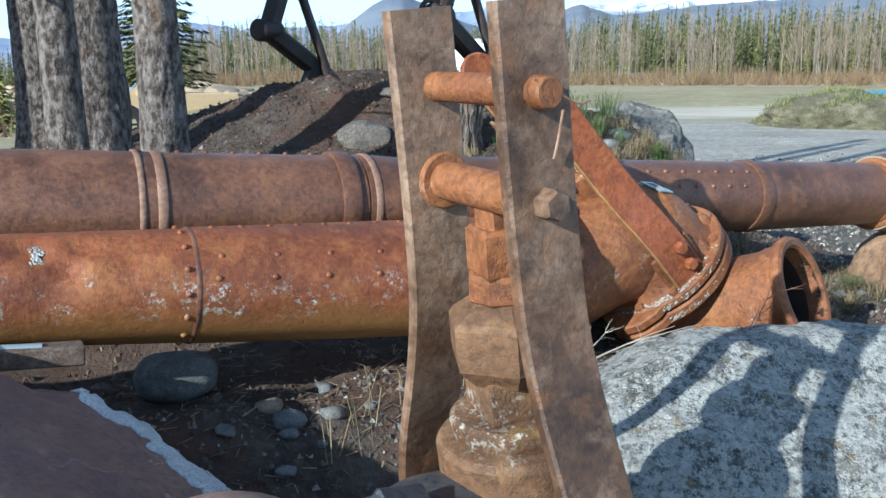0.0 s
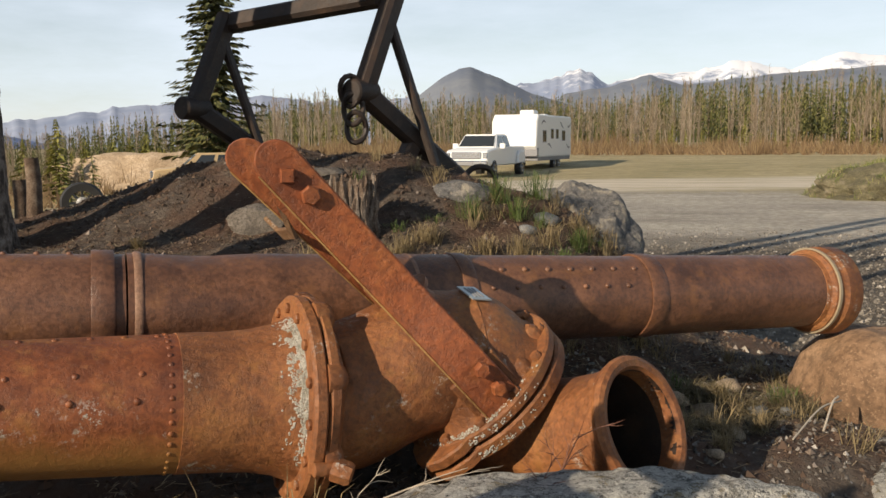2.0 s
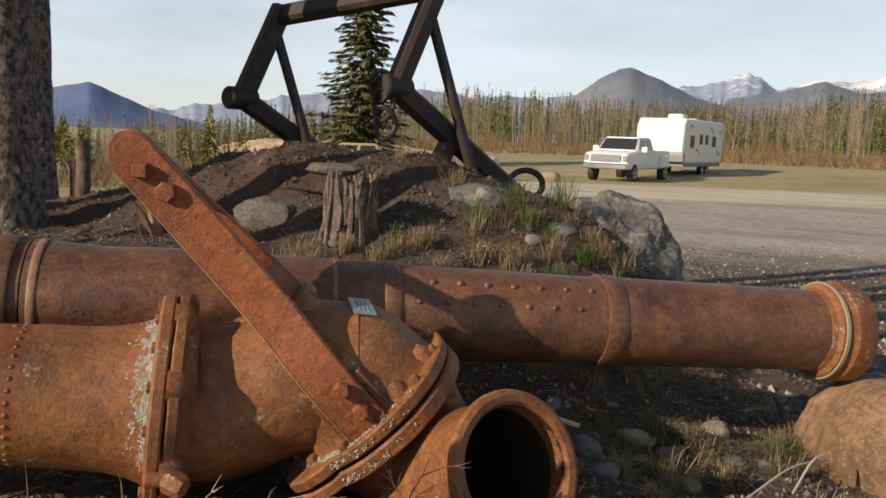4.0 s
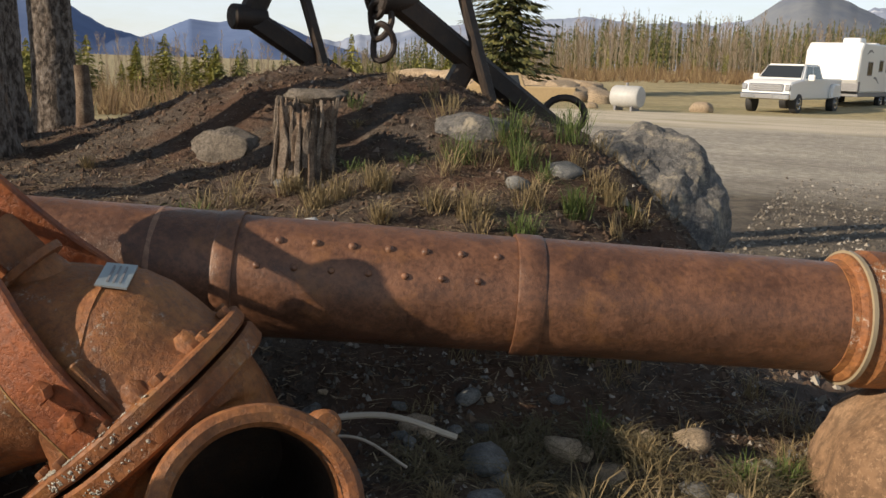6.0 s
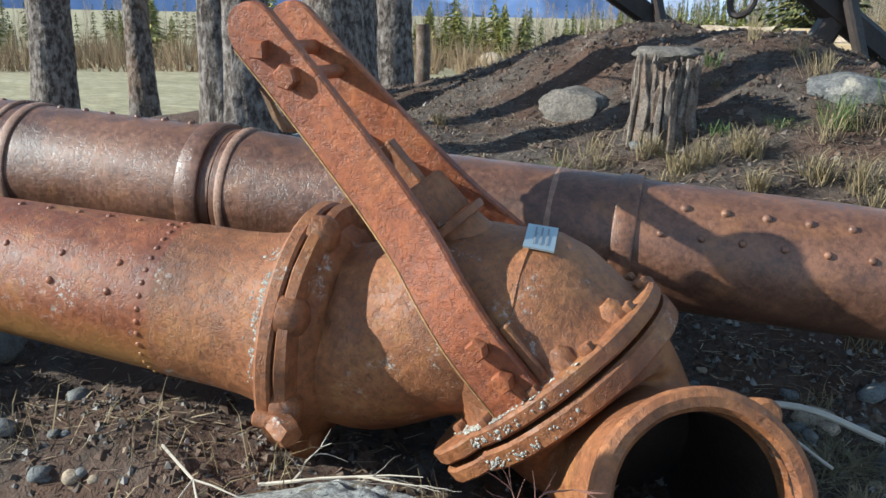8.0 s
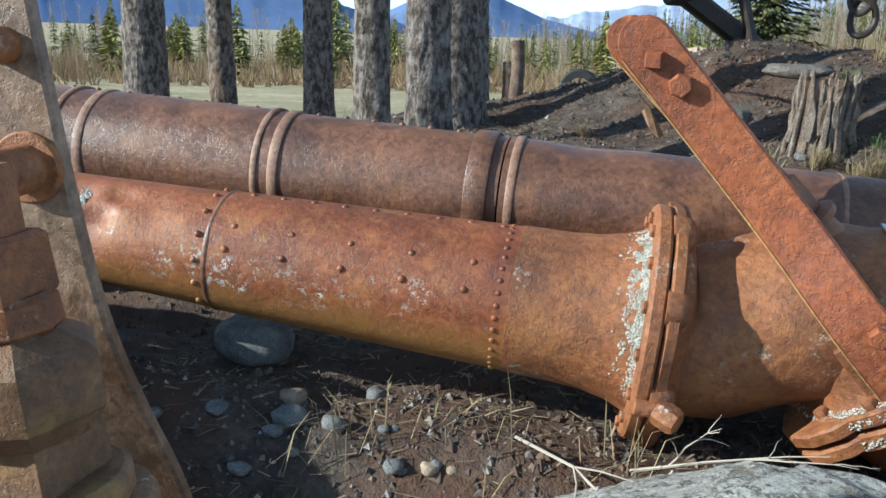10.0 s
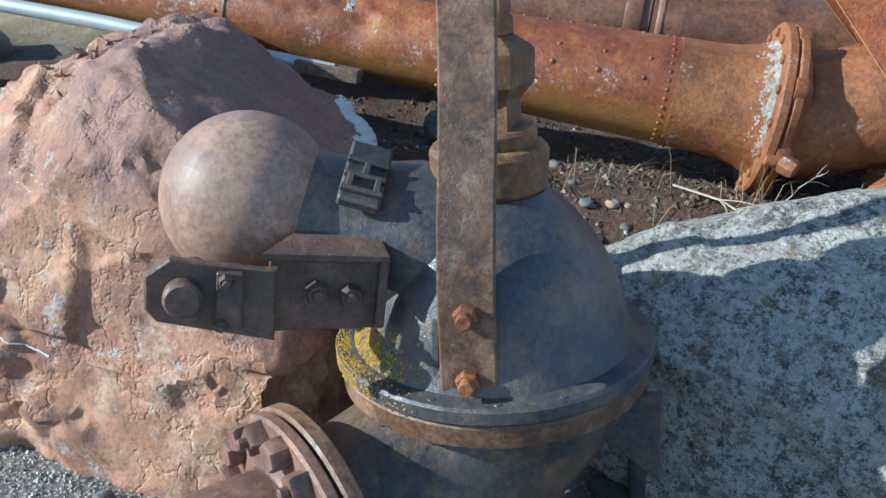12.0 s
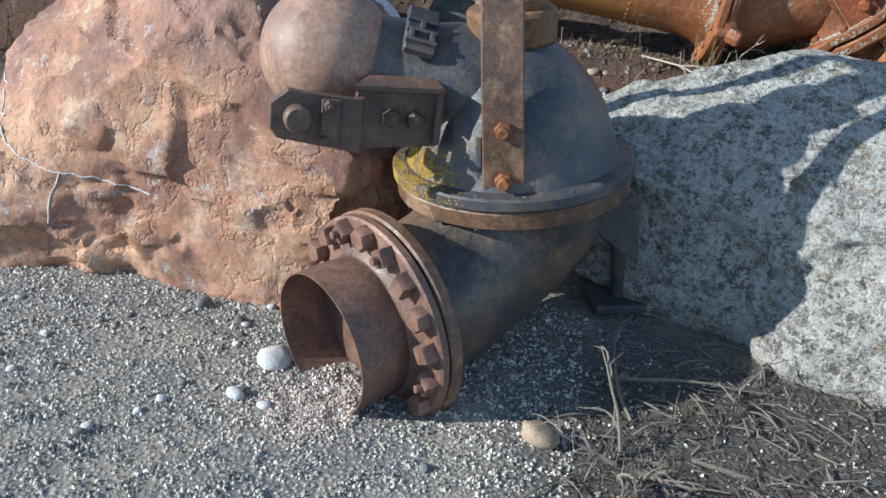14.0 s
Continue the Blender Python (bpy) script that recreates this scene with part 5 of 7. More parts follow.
WORDS = ("rounded grey stone lying on the soil", "pale tan stone lying on the soil", "whitish stone lying on gravel")
for i, (x, y, s, k) in enumerate([(-0.204, 0.705, 0.05, 2), (-0.62, 0.785, 0.03, 0), (0.588, 0.92, 0.055, 1), (-0.165, 0.514, 0.03, 2), (-0.07, 0.53, 0.022, 2), (-0.45, 0.79, 0.022, 0), (-0.4, 0.74, 0.016, 0), (-0.478, 2.231, 0.04, 1), (-0.41, 2.16, 0.045, 0), (-0.3, 2.2, 0.035, 0), (-0.35, 2.4, 0.035, 0), (-0.55, 2.05, 0.03, 0), (1.273, 3.496, 0.06, 0), (1.414, 3.663, 0.055, 1), (1.54, 3.66, 0.05, 1), (1.131, 3.693, 0.04, 0), (1.05, 3.55, 0.05, 1), (1.75, 3.7, 0.04, 0), (1.6, 3.45, 0.04, 1), (1.35, 3.3, 0.045, 0), (1.7, 3.95, 0.05, 1), (1.45, 3.1, 0.03, 1), (0.391, 4.027, 0.04, 2), (1.0, 4.9, 0.07, 0), (0.9, 4.65, 0.05, 0), (1.75, 5.2, 0.05, 0), (0.05, 4.35, 0.03, 0)]):
    stone_at(x, y, s, k, i, WORDS[k])
rng = random.Random(44)
for i in range(150):
    zone = i % 3
    if zone == 0:
        x, y = rng.uniform(-1.5, 1.4), rng.uniform(-0.2, 1.0)
        s = rng.uniform(0.006, 0.016)
    elif zone == 1:
        x = rng.uniform(-0.7, 0.3)
        y = 2.05 + 0.5 * x + rng.uniform(-0.1, 0.35)
        s = rng.uniform(0.01, 0.03)
    else:
        x = rng.uniform(0.6, 2.1)
        y = 2.75 + 0.5 * x + rng.uniform(0, 0.5)
        s = rng.uniform(0.012, 0.035)
    k = rng.choice((0, 0, 0, 1) if zone != 0 else (0, 2, 2))
    if zone == 1 and i % 2:
        continue
    stone_at(x, y, s, k, 50 + i, WORDS[k])


def strew(name, label, count, spot, size, stops, seed):
    """Many small broken stones lying on the ground."""
    r = random.Random(seed)
    verts, faces = [], []
    for i in range(count):
        x, y = spot(r)
        s = r.triangular(*size)
        h = ground_z(x, y)
        a = r.uniform(0, 6.28)
        k = len(verts)
        for j in range(4):
            b = a + j * 1.571 + r.uniform(-0.4, 0.4)
            rr = s * r.uniform(0.7, 1.2)
            verts.append((x + rr * math.cos(b), y + rr * math.sin(b), h - 0.002))
        verts.append((x + r.uniform(-0.4, 0.4) * s, y + r.uniform(-0.4, 0.4) * s, h + s * r.uniform(0.5, 1.1)))
        verts.append((x + r.uniform(-0.5, 0.5) * s, y + r.uniform(-0.5, 0.5) * s, h + s * r.uniform(0.4, 0.9)))
        faces += [(k, k + 1, k + 4), (k + 1, k + 2, k + 5, k + 4), (k + 2, k + 3, k + 5), (k + 3, k, k + 4, k + 5)]
    me = bpy.data.meshes.new(name)
    me.from_pydata(verts, [], faces)
    q = Nodes(name)
    geo = q.t.nodes.new("ShaderNodeNewGeometry")
    me.materials.append(q.finish(q.ramp(geo.outputs["Random Per Island"], *stops), 0.9))
    tagged(new(name, me), label, "gravel", kind="stuff")


GREYS = ((0.0, (0.11, 0.098, 0.082)), (0.35, (0.35, 0.318, 0.27)), (0.85, (0.53, 0.495, 0.435)), (1.0, (0.7, 0.67, 0.615)))
DULL = ((0.0, (0.05, 0.042, 0.036)), (0.5, (0.11, 0.095, 0.08)), (0.85, (0.2, 0.18, 0.16)), (1.0, (0.42, 0.39, 0.35)))
LOT = ((0.0, (0.06, 0.05, 0.04)), (0.5, (0.14, 0.12, 0.1)), (0.85, (0.24, 0.21, 0.17)), (1.0, (0.42, 0.38, 0.33)))
PINKS = ((0.0, (0.25, 0.2, 0.175)), (0.5, (0.5, 0.4, 0.34)), (1.0, (0.72, 0.63, 0.56)))


def below_pipes(r):
    if r.random() < 0.45:
        x = r.uniform(-1.0, 2.4)
        return x, r.uniform(1.7, 2.6) + 0.5 * x
    x = r.uniform(0.5, 2.6)
    return x, r.uniform(2.6, 3.6) + 0.5 * x


def on_gravel(r):
    x, y = r.uniform(-2.6, 1.7), r.uniform(-0.5, 1.6)
    while x + 0.45 * y > 1.1 and r.random() < 0.88:
        x, y = r.uniform(-2.6, 1.7), r.uniform(-0.5, 1.6)
    return x, y


def by_mouth(r):
    a, d = r.uniform(0, 6.28), abs(r.gauss(0, 0.1))
    return 0.03 + d * math.cos(a), 0.62 + 1.1 * d * math.sin(a)


strew("gravel", "loose grey and white gravel on the ground", 76000, on_gravel, (0.0016, 0.011, 0.0025), GREYS, 77)
strew("dark_gravel", "dull crumbs of stone on the soil below the pipes", 6500, below_pipes, (0.003, 0.016, 0.005), DULL, 79)
strew("lot_gravel", "loose stones scattered over the gravel lot", 16000, lambda r: (r.uniform(1.2, 8.5), r.triangular(4.2, 16.0, 6.0)), (0.004, 0.04, 0.007), LOT, 83)
strew("pink_gravel", "pinkish gravel spilled at the mouth of the stub", 3200, by_mouth, (0.003, 0.011, 0.005), PINKS, 81)


def clods():
    """Crumbs of soil and small stones all over the bank."""
    r = random.Random(78)
    verts, faces = [], []
    for i in range(14000):
        x, y = r.uniform(-2.3, 2.4), r.uniform(2.2, 6.2)
        if y - 0.5 * x < 2.2:
            continue
        s = r.triangular(0.003, 0.026, 0.004)
        h = ground_z(x, y)
        a = r.uniform(0, 6.28)
        k = len(verts)
        for j in range(4):
            b = a + j * 1.571 + r.uniform(-0.4, 0.4)
            rr = s * r.uniform(0.7, 1.2)
            verts.append((x + rr * math.cos(b), y + rr * math.sin(b), h - 0.004))
        verts.append((x + r.uniform(-0.4, 0.4) * s, y + r.uniform(-0.4, 0.4) * s, h + s * r.uniform(0.4, 0.9)))
        verts.append((x + r.uniform(-0.5, 0.5) * s, y + r.uniform(-0.5, 0.5) * s, h + s * r.uniform(0.3, 0.8)))
        faces += [(k, k + 1, k + 4), (k + 1, k + 2, k + 5, k + 4), (k + 2, k + 3, k + 5), (k + 3, k, k + 4, k + 5)]
    me = bpy.data.meshes.new("soil_clods")
    me.from_pydata(verts, [], faces)
    q = Nodes("soil_clods")
    geo = q.t.nodes.new("ShaderNodeNewGeometry")
    col = q.ramp(geo.outputs["Random Per Island"], (0.0, (0.05, 0.033, 0.024)), (0.55, (0.1, 0.062, 0.042)), (0.92, (0.13, 0.085, 0.058)), (1.0, (0.26, 0.22, 0.19)))
    me.materials.append(q.finish(col, 0.95))
    tagged(new("soil_clods", me), "crumbs of brown soil and small stones on the bank", "soil", kind="stuff")


clods()


# ---- tree trunks ----
def trunk_tree(x, y, r, lean=(0, 0), seed=0, double=False):
    z0 = ground_z(x, y) - 0.1
    t = thing("pine_tree", (x, y, z0), "tall pine trunk with flaky grey bark behind the pipes", "tree", "pines behind the pipes")
    bm = bmesh.new()
    n, seg = 170, 40
    rows = []
    for i in range(n + 1):
        z = 7.0 * (i / n) ** 1.25
        c = Vector((x + lean[0] * z, y + lean[1] * z, z0 + z))
        row = []
        for j in range(seg):
            a = 2 * math.pi * j / seg
            rr = r * (1 - 0.045 * z) * (1 + 0.45 * math.exp(-z / 0.18) * (1 + 0.5 * math.cos(3 * a + seed)))
            q = (math.cos(a) * 2.2 + seed, math.sin(a) * 2.2, z * 2.2)
            rr *= 1 + 0.07 * noise.noise(q) + 0.14 * (0.3 - abs(noise.noise((q[0] * 3.0, q[1] * 3.0, q[2] * 3.6))))
            row.append(bm.verts.new(c + Vector((rr * math.cos(a), rr * math.sin(a), 0))))
        rows.append(row)
    for a, b in zip(rows, rows[1:]):
        join(bm, a, b)
    bm.faces.new(rows[-1])
    part("trunk", bm, BARK, t)
    rr = random.Random(seed)
    for k in range(5):
        z = rr.uniform(0.9, 4.5)
        a = rr.uniform(0, 6.28)
        d = Vector((math.cos(a), math.sin(a), rr.uniform(-0.3, 0.4)))
        p = Vector((x + lean[0] * z, y + lean[1] * z, z0 + z))
        bm = bmesh.new()
        ln = rr.uniform(0.12, 0.4)
        tube_along(bm, [p, p + d * (r + ln * 0.5), p + d * (r + ln) + Vector((0, 0, -0.04))], [0.014, 0.009, 0.004], 6)
        part("dead_branch", bm, BARK, t)


for i, (x, y, r, lx, ly) in enumerate([(-3.6, 3.8, 0.125, -0.03, 0.02), (-3.65, 4.4, 0.085, -0.045, 0), (-3.0, 4.64, 0.09, -0.03, 0.0), (-1.57, 3.64, 0.076, -0.02, 0), (-1.11, 3.47, 0.086, -0.015, 0), (-1.76, 4.43, 0.15, -0.015, 0.01), (-2.6, 5.65, 0.13, -0.02, 0), (-2.0, 4.75, 0.13, -0.01, 0)]):
    trunk_tree(x, y, r, (lx, ly), i * 4.3)

# ---- stump, posts and the wheel on the bank ----
st = thing("tree_stump", (0.06, 4.47, 1.12), "weathered split tree stump on the bank", "stump")
SX, SY = 0.06, 4.47


def stump_radius(a, z):
    flare = 0.055 * (1 - z) ** 3 + 0.018 * z
    ribs = 0.3 * (0.25 - abs(noise.noise((math.cos(a) * 4.6, math.sin(a) * 4.6, z * 0.7)))) + 0.12 * noise.noise((math.cos(a) * 9, math.sin(a) * 9, z * 1.3))
    return (0.09 + flare) * (1 + 0.14 * noise.noise((math.cos(a) * 1.8, math.sin(a) * 1.8, z * 0.6 + 4)) + ribs)


bm = bmesh.new()
rows = []
for i in range(31):
    z = i / 30
    row = []
    for j in range(96):
        a = 2 * math.pi * j / 96
        r = stump_radius(a, z)
        top = 0.41 + 0.05 * noise.noise((math.cos(a) * 2, math.sin(a) * 2, 9)) + 0.05 * noise.noise((math.cos(a) * 9, math.sin(a) * 9, 3))
        row.append(bm.verts.new((SX + r * math.cos(a) + 0.02 * z, SY + r * math.sin(a), 1.08 + z * top)))
    rows.append(row)
for k in (0.82, 0.55, 0.25):
    row = []
    for j in range(96):
        a = 2 * math.pi * j / 96
        r = stump_radius(a, 1.0) * k
        row.append(bm.verts.new((SX + 0.02 + r * math.cos(a), SY + r * math.sin(a), 1.08 + 0.36 + 0.06 * noise.noise((r * 30 * math.cos(a), r * 30 * math.sin(a), 5)))))
    rows.append(row)
for a, b in zip(rows, rows[1:]):
    join(bm, a, b)
bm.faces.new(rows[-1])
part("trunk", bm, DEAD_WOOD, st)
for k in range(34):
    rr = random.Random(k)
    a = k * 0.185 + rr.uniform(-0.07, 0.07)
    bm = bmesh.new()
    w = rr.uniform(0.7, 1.5)
    z0, z1 = rr.uniform(0.0, 0.5), rr.uniform(0.75, 1.06)
    pts = []
    for i in range(6):
        z = z0 + (z1 - z0) * i / 5
        r = stump_radius(a, min(z, 1.0)) + 0.004 + 0.006 * math.sin(i * 1.9 + k)
        pts.append((SX + 0.02 * z + r * math.cos(a), SY + r * math.sin(a), 1.08 + z * 0.42))
    ribbon(bm, pts, (-math.sin(a) + rr.uniform(-0.25, 0.25), math.cos(a) + rr.uniform(-0.25, 0.25), 0), [0.02 * w, 0.028 * w, 0.024 * w, 0.026 * w, 0.018 * w, 0.005], 0.014)
    part("bark_splinter", bm, BARK_GREY if k % 3 else DEAD_WOOD, st)

for x, y, h in ((-1.92, 5.23, 0.32), (-2.12, 5.43, 0.3)):
    bm = bmesh.new()
    z = ground_z(x, y)
    tube_along(bm, [(x, y, z - 0.05), (x + 0.01, y, z + h * 0.5), (x, y, z + h)], [0.045, 0.042, 0.04], 12, wob=0.05)
    tagged(part("post", bm, DEAD_WOOD), "short grey wooden post in the bank", "post", "posts in the bank")

wz = ground_z(-2.62, 7.16)
wh = thing("old_wheel", (-2.62, 7.16, wz), "old dark wagon wheel standing half sunk in soil", "wheel")
m = axes((-2.62, 7.16, 1.2), (0.45, -0.9, 0), (0, 0, 1))
bm = bmesh.new()
lathe(bm, m, [(0.1, -0.05), (0.155, -0.055), (0.17, -0.03), (0.17, 0.03), (0.155, 0.055), (0.1, 0.05), (0.1, -0.05)], 40, (False, False))
part("tyre", bm, BLACK_RUBBER, wh)
for k in range(8):
    bm = bmesh.new()
    a = k * math.pi / 4
    rod(bm, m @ Vector((0, 0, 0)), m @ Vector((0.132 * math.cos(a), 0.132 * math.sin(a), 0)), 0.01, 8)
    part("spoke", bm, GREY_TRIM, wh)
bm = bmesh.new()
lathe(bm, m, [(0.05, -0.05), (0.05, 0.05), (0.03, 0.07)], 20)
part("hub", bm, STEEL_WHITE, wh)

# pole lying under the near pipe
bm = bmesh.new()
pe = Vector((-0.9, 1.85, 0.985))
tube_along(bm, [pe, pe + Vector((-0.8, -0.36, 0.075)), pe + Vector((-2.6, -1.2, 0.2))], [0.026, 0.027, 0.028], 14)
tagged(part("metal_pole", bm, plain("pale_blue_metal", (0.4, 0.46, 0.48), 0.45, 0.3)), "pale grey-blue metal pole along the near pipe", "pole")
bm = bmesh.new()
box(bm, axes(pe + Vector((-0.02, -0.01, 0.0)), (0.87, 0.47, -0.08), (0, 0, 1)), 0.045, 0.06, 0.22, 0.004)
tagged(part("plank", bm, DEAD_WOOD), "short weathered plank beside the metal pole", "plank")

# ---- steel arch on the crest ----
fr = thing("steel_arch", (0.1, 5.6, 1.35), "dark rusty steel arch of bent legs and a top beam", "steel frame")


def bar(p0, p1, w, d, name, wide=(0.7, -0.7, 0), parent=fr, label=""):
    bm = bmesh.new()
    ribbon(bm, [p0, (Vector(p0) + Vector(p1)) / 2, p1], wide, w, d)
    return part(name, bm, IRON_FRAME, parent, label)


for hinge, top, low, knee, toe in (((-1.12, 5.7, 1.88), (-0.98, 5.95, 2.46), (-0.55, 6.3, 1.36), (-0.86, 5.98, 1.68), (-0.95, 5.8, 1.38)), ((-0.02, 5.38, 1.95), (0.3, 5.78, 3.1), (0.62, 6.1, 1.3), (0.24, 5.68, 1.7), (0.12, 5.54, 1.38))):
    leg = bar(hinge, top, 0.1, 0.13, "upper_leg", (0.9, -0.4, 0))
    bar(hinge, low, 0.1, 0.12, "lower_leg", (0.7, -0.7, 0))
    bar(knee, toe, 0.1, 0.1, "foot_bar", (0.7, -0.7, 0))
    bar((hinge[0] + 0.12, hinge[1] + 0.2, hinge[2] + 0.45), (hinge[0] + 0.4, hinge[1] + 0.25, hinge[2] - 0.46), 0.05, 0.06, "brace", (0.9, -0.4, 0))
    bm = bmesh.new()
    rod(bm, Vector(hinge) + Vector((-0.05, -0.1, 0)), Vector(hinge) + Vector((0.04, 0.08, 0)), 0.07, 24)
    part("hinge_pin", bm, IRON_FRAME, leg)
bar((-0.98, 5.95, 2.42), (0.06, 5.52, 2.5), 0.1, 0.12, "top_beam", (0.3, 0.6, -0.2))
bm = bmesh.new()
for k in range(3):
    c = Vector((-0.08 + 0.015 * k, 5.3, 1.95 - 0.05 * k))
    pts = [c + Vector((0.055 * math.cos(a), 0.02 * math.sin(a * 2 + k), 0.085 * math.sin(a) - 0.05 * k)) for a in [i * math.pi / 8 for i in range(17)]]
    tube_along(bm, pts, 0.016, 8, (False, False))
part("shackle", bm, IRON_FRAME, fr, "rusty shackle and chain links")
bm = bmesh.new()
pts = [Vector((0.62, 6.08, 1.42)) + Vector((0.1 * math.cos(a), 0.04 * math.cos(a), 0.09 * math.sin(a))) for a in [i * math.pi / 10 for i in range(21)]]
tube_along(bm, pts, 0.02, 8, (False, False))
part("lifting_ring", bm, IRON_FRAME, fr)


# ---- vehicles on the lot ----
def local_box(bm, M, x0, x1, y0, y1, z0, z1, bev=0.0):
    box(bm, M @ Matrix.Translation(((x0 + x1) / 2, (y0 + y1) / 2, (z0 + z1) / 2)), x1 - x0, y1 - y0, z1 - z0, bev)


def wheel(M, x, y, r, w, parent):
    s = 1 if y > 0 else -1
    m = M @ Matrix.Translation((x, y, r)) @ Matrix.Rotation(-s * math.pi / 2, 4, "X")
    bm = bmesh.new()
    lathe(bm, m, [(r * 0.6, -w / 2), (r * 0.96, -w / 2), (r, -w / 3), (r, w / 3), (r * 0.96, w / 2), (r * 0.6, w / 2)], 28)
    ty = part("wheel", bm, BLACK_RUBBER, parent)
    bm = bmesh.new()
    lathe(bm, m, [(r * 0.6, w / 2 - 0.01), (r * 0.55, w / 2 + 0.01), (r * 0.2, w / 2 - 0.02), (r * 0.15, w / 2 + 0.02)], 20)
    part("rim", bm, CHROME, ty)


def side_profile(bm, M, pts, w):
    """A body with that outline in the xz plane and width w, rounded a little."""
    plate(bm, M @ Matrix.Rotation(math.pi / 2, 4, "X"), pts, w, 0.06)


def build_pickup(M, paint, label, dually=True):
    t = thing("pickup_truck", M.translation, label, "truck")
    W = 1.96
    bm = bmesh.new()
    side_profile(bm, M, [(0.05, 0.55), (0.0, 0.75), (0.06, 1.15), (0.2, 1.24), (1.45, 1.36), (1.5, 1.3), (3.9, 1.3), (3.95, 1.42), (6.2, 1.42), (6.25, 0.7), (6.2, 0.55)], W)
    part("body", bm, paint, t)
    bm = bmesh.new()
    ring0 = [Vector(p) for p in ((1.3, -0.93, 1.3), (3.95, -0.93, 1.3), (3.95, 0.93, 1.3), (1.3, 0.93, 1.3))]
    ring1 = [Vector(p) for p in ((2.05, -0.76, 1.96), (3.7, -0.76, 1.98), (3.7, 0.76, 1.98), (2.05, 0.76, 1.96))]
    a = [bm.verts.new(M @ p) for p in ring0]
    b = [bm.verts.new(M @ p) for p in ring1]
    join(bm, a, b)
    bm.faces.new(a)
    bm.faces.new(b)
    bmesh.ops.bevel(bm, geom=bm.edges[:], offset=0.05, segments=2, affect="EDGES")
    cab = part("cab", bm, paint, t)
    bm = bmesh.new()
    f = [ring0[0].lerp(ring1[0], 0.16), ring0[3].lerp(ring1[3], 0.16), ring0[3].lerp(ring1[3], 0.88), ring0[0].lerp(ring1[0], 0.88)]
    f[0].y += 0.08; f[3].y += 0.06; f[1].y -= 0.08; f[2].y -= 0.06
    bm.faces.new([bm.verts.new(M @ (p + Vector((-0.016, 0, 0.012)))) for p in f])
    part("windscreen", bm, GLASS_DARK, cab)
    for s in (-1, 1):
        for u0, u1 in ((0.1, 0.46), (0.54, 0.93)):
            bm = bmesh.new()
            lo0, lo1 = Vector((1.45, s * 0.93, 1.3)), Vector((3.9, s * 0.93, 1.3))
            hi0, hi1 = Vector((2.1, s * 0.76, 1.96)), Vector((3.66, s * 0.76, 1.98))
            q = [lo0.lerp(lo1, u0).lerp(hi0.lerp(hi1, u0), 0.14), lo0.lerp(lo1, u1).lerp(hi0.lerp(hi1, u1), 0.14), lo0.lerp(lo1, u1).lerp(hi0.lerp(hi1, u1), 0.86), lo0.lerp(lo1, u0).lerp(hi0.lerp(hi1, u0), 0.86)]
            bm.faces.new([bm.verts.new(M @ (p + Vector((0, s * 0.012, 0.004)))) for p in q])
            part("side_window", bm, GLASS_DARK, cab)
        bm = bmesh.new()
        local_box(bm, M, 1.75, 1.87, s * 1.0 - (0.0 if s > 0 else 0.26), s * 1.0 + (0.26 if s > 0 else 0.0), 1.3, 1.55, 0.03)
        part("mirror", bm, paint, t)
        bm = bmesh.new()
        local_box(bm, M, -0.02, 0.1, s * 0.86 - 0.1, s * 0.86 + 0.1, 0.9, 1.14, 0.02)
        part("headlight", bm, CHROME, t)
        if dually:
            bm = bmesh.new()
            side_profile(bm, M @ Matrix.Translation((0, s * 1.06, 0)), [(4.5, 0.6), (4.55, 1.0), (4.75, 1.2), (5.45, 1.2), (5.65, 1.0), (5.7, 0.6)], 0.2)
            part("fender", bm, paint, t)
        wheel(M, 1.0, s * 0.88, 0.4, 0.26, t)
        wheel(M, 5.1, s * (1.0 if dually else 0.88), 0.4, 0.3, t)
    bm = bmesh.new()
    local_box(bm, M, -0.03, 0.06, -0.68, 0.68, 0.86, 1.16, 0.02)
    gr = part("grille", bm, CHROME, t)
    for z in (0.93, 1.01, 1.09):
        bm = bmesh.new()
        local_box(bm, M, -0.045, 0.0, -0.62, 0.62, z - 0.022, z + 0.022)
        part("grille_slot", bm, GREY_TRIM, gr)
    bm = bmesh.new()
    local_box(bm, M, -0.12, 0.1, -0.97, 0.97, 0.55, 0.8, 0.04)
    bp = part("bumper", bm, CHROME, t)
    bm = bmesh.new()
    local_box(bm, M, -0.13, -0.1, -0.35, 0.35, 0.6, 0.74)
    part("air_intake", bm, GREY_TRIM, bp)


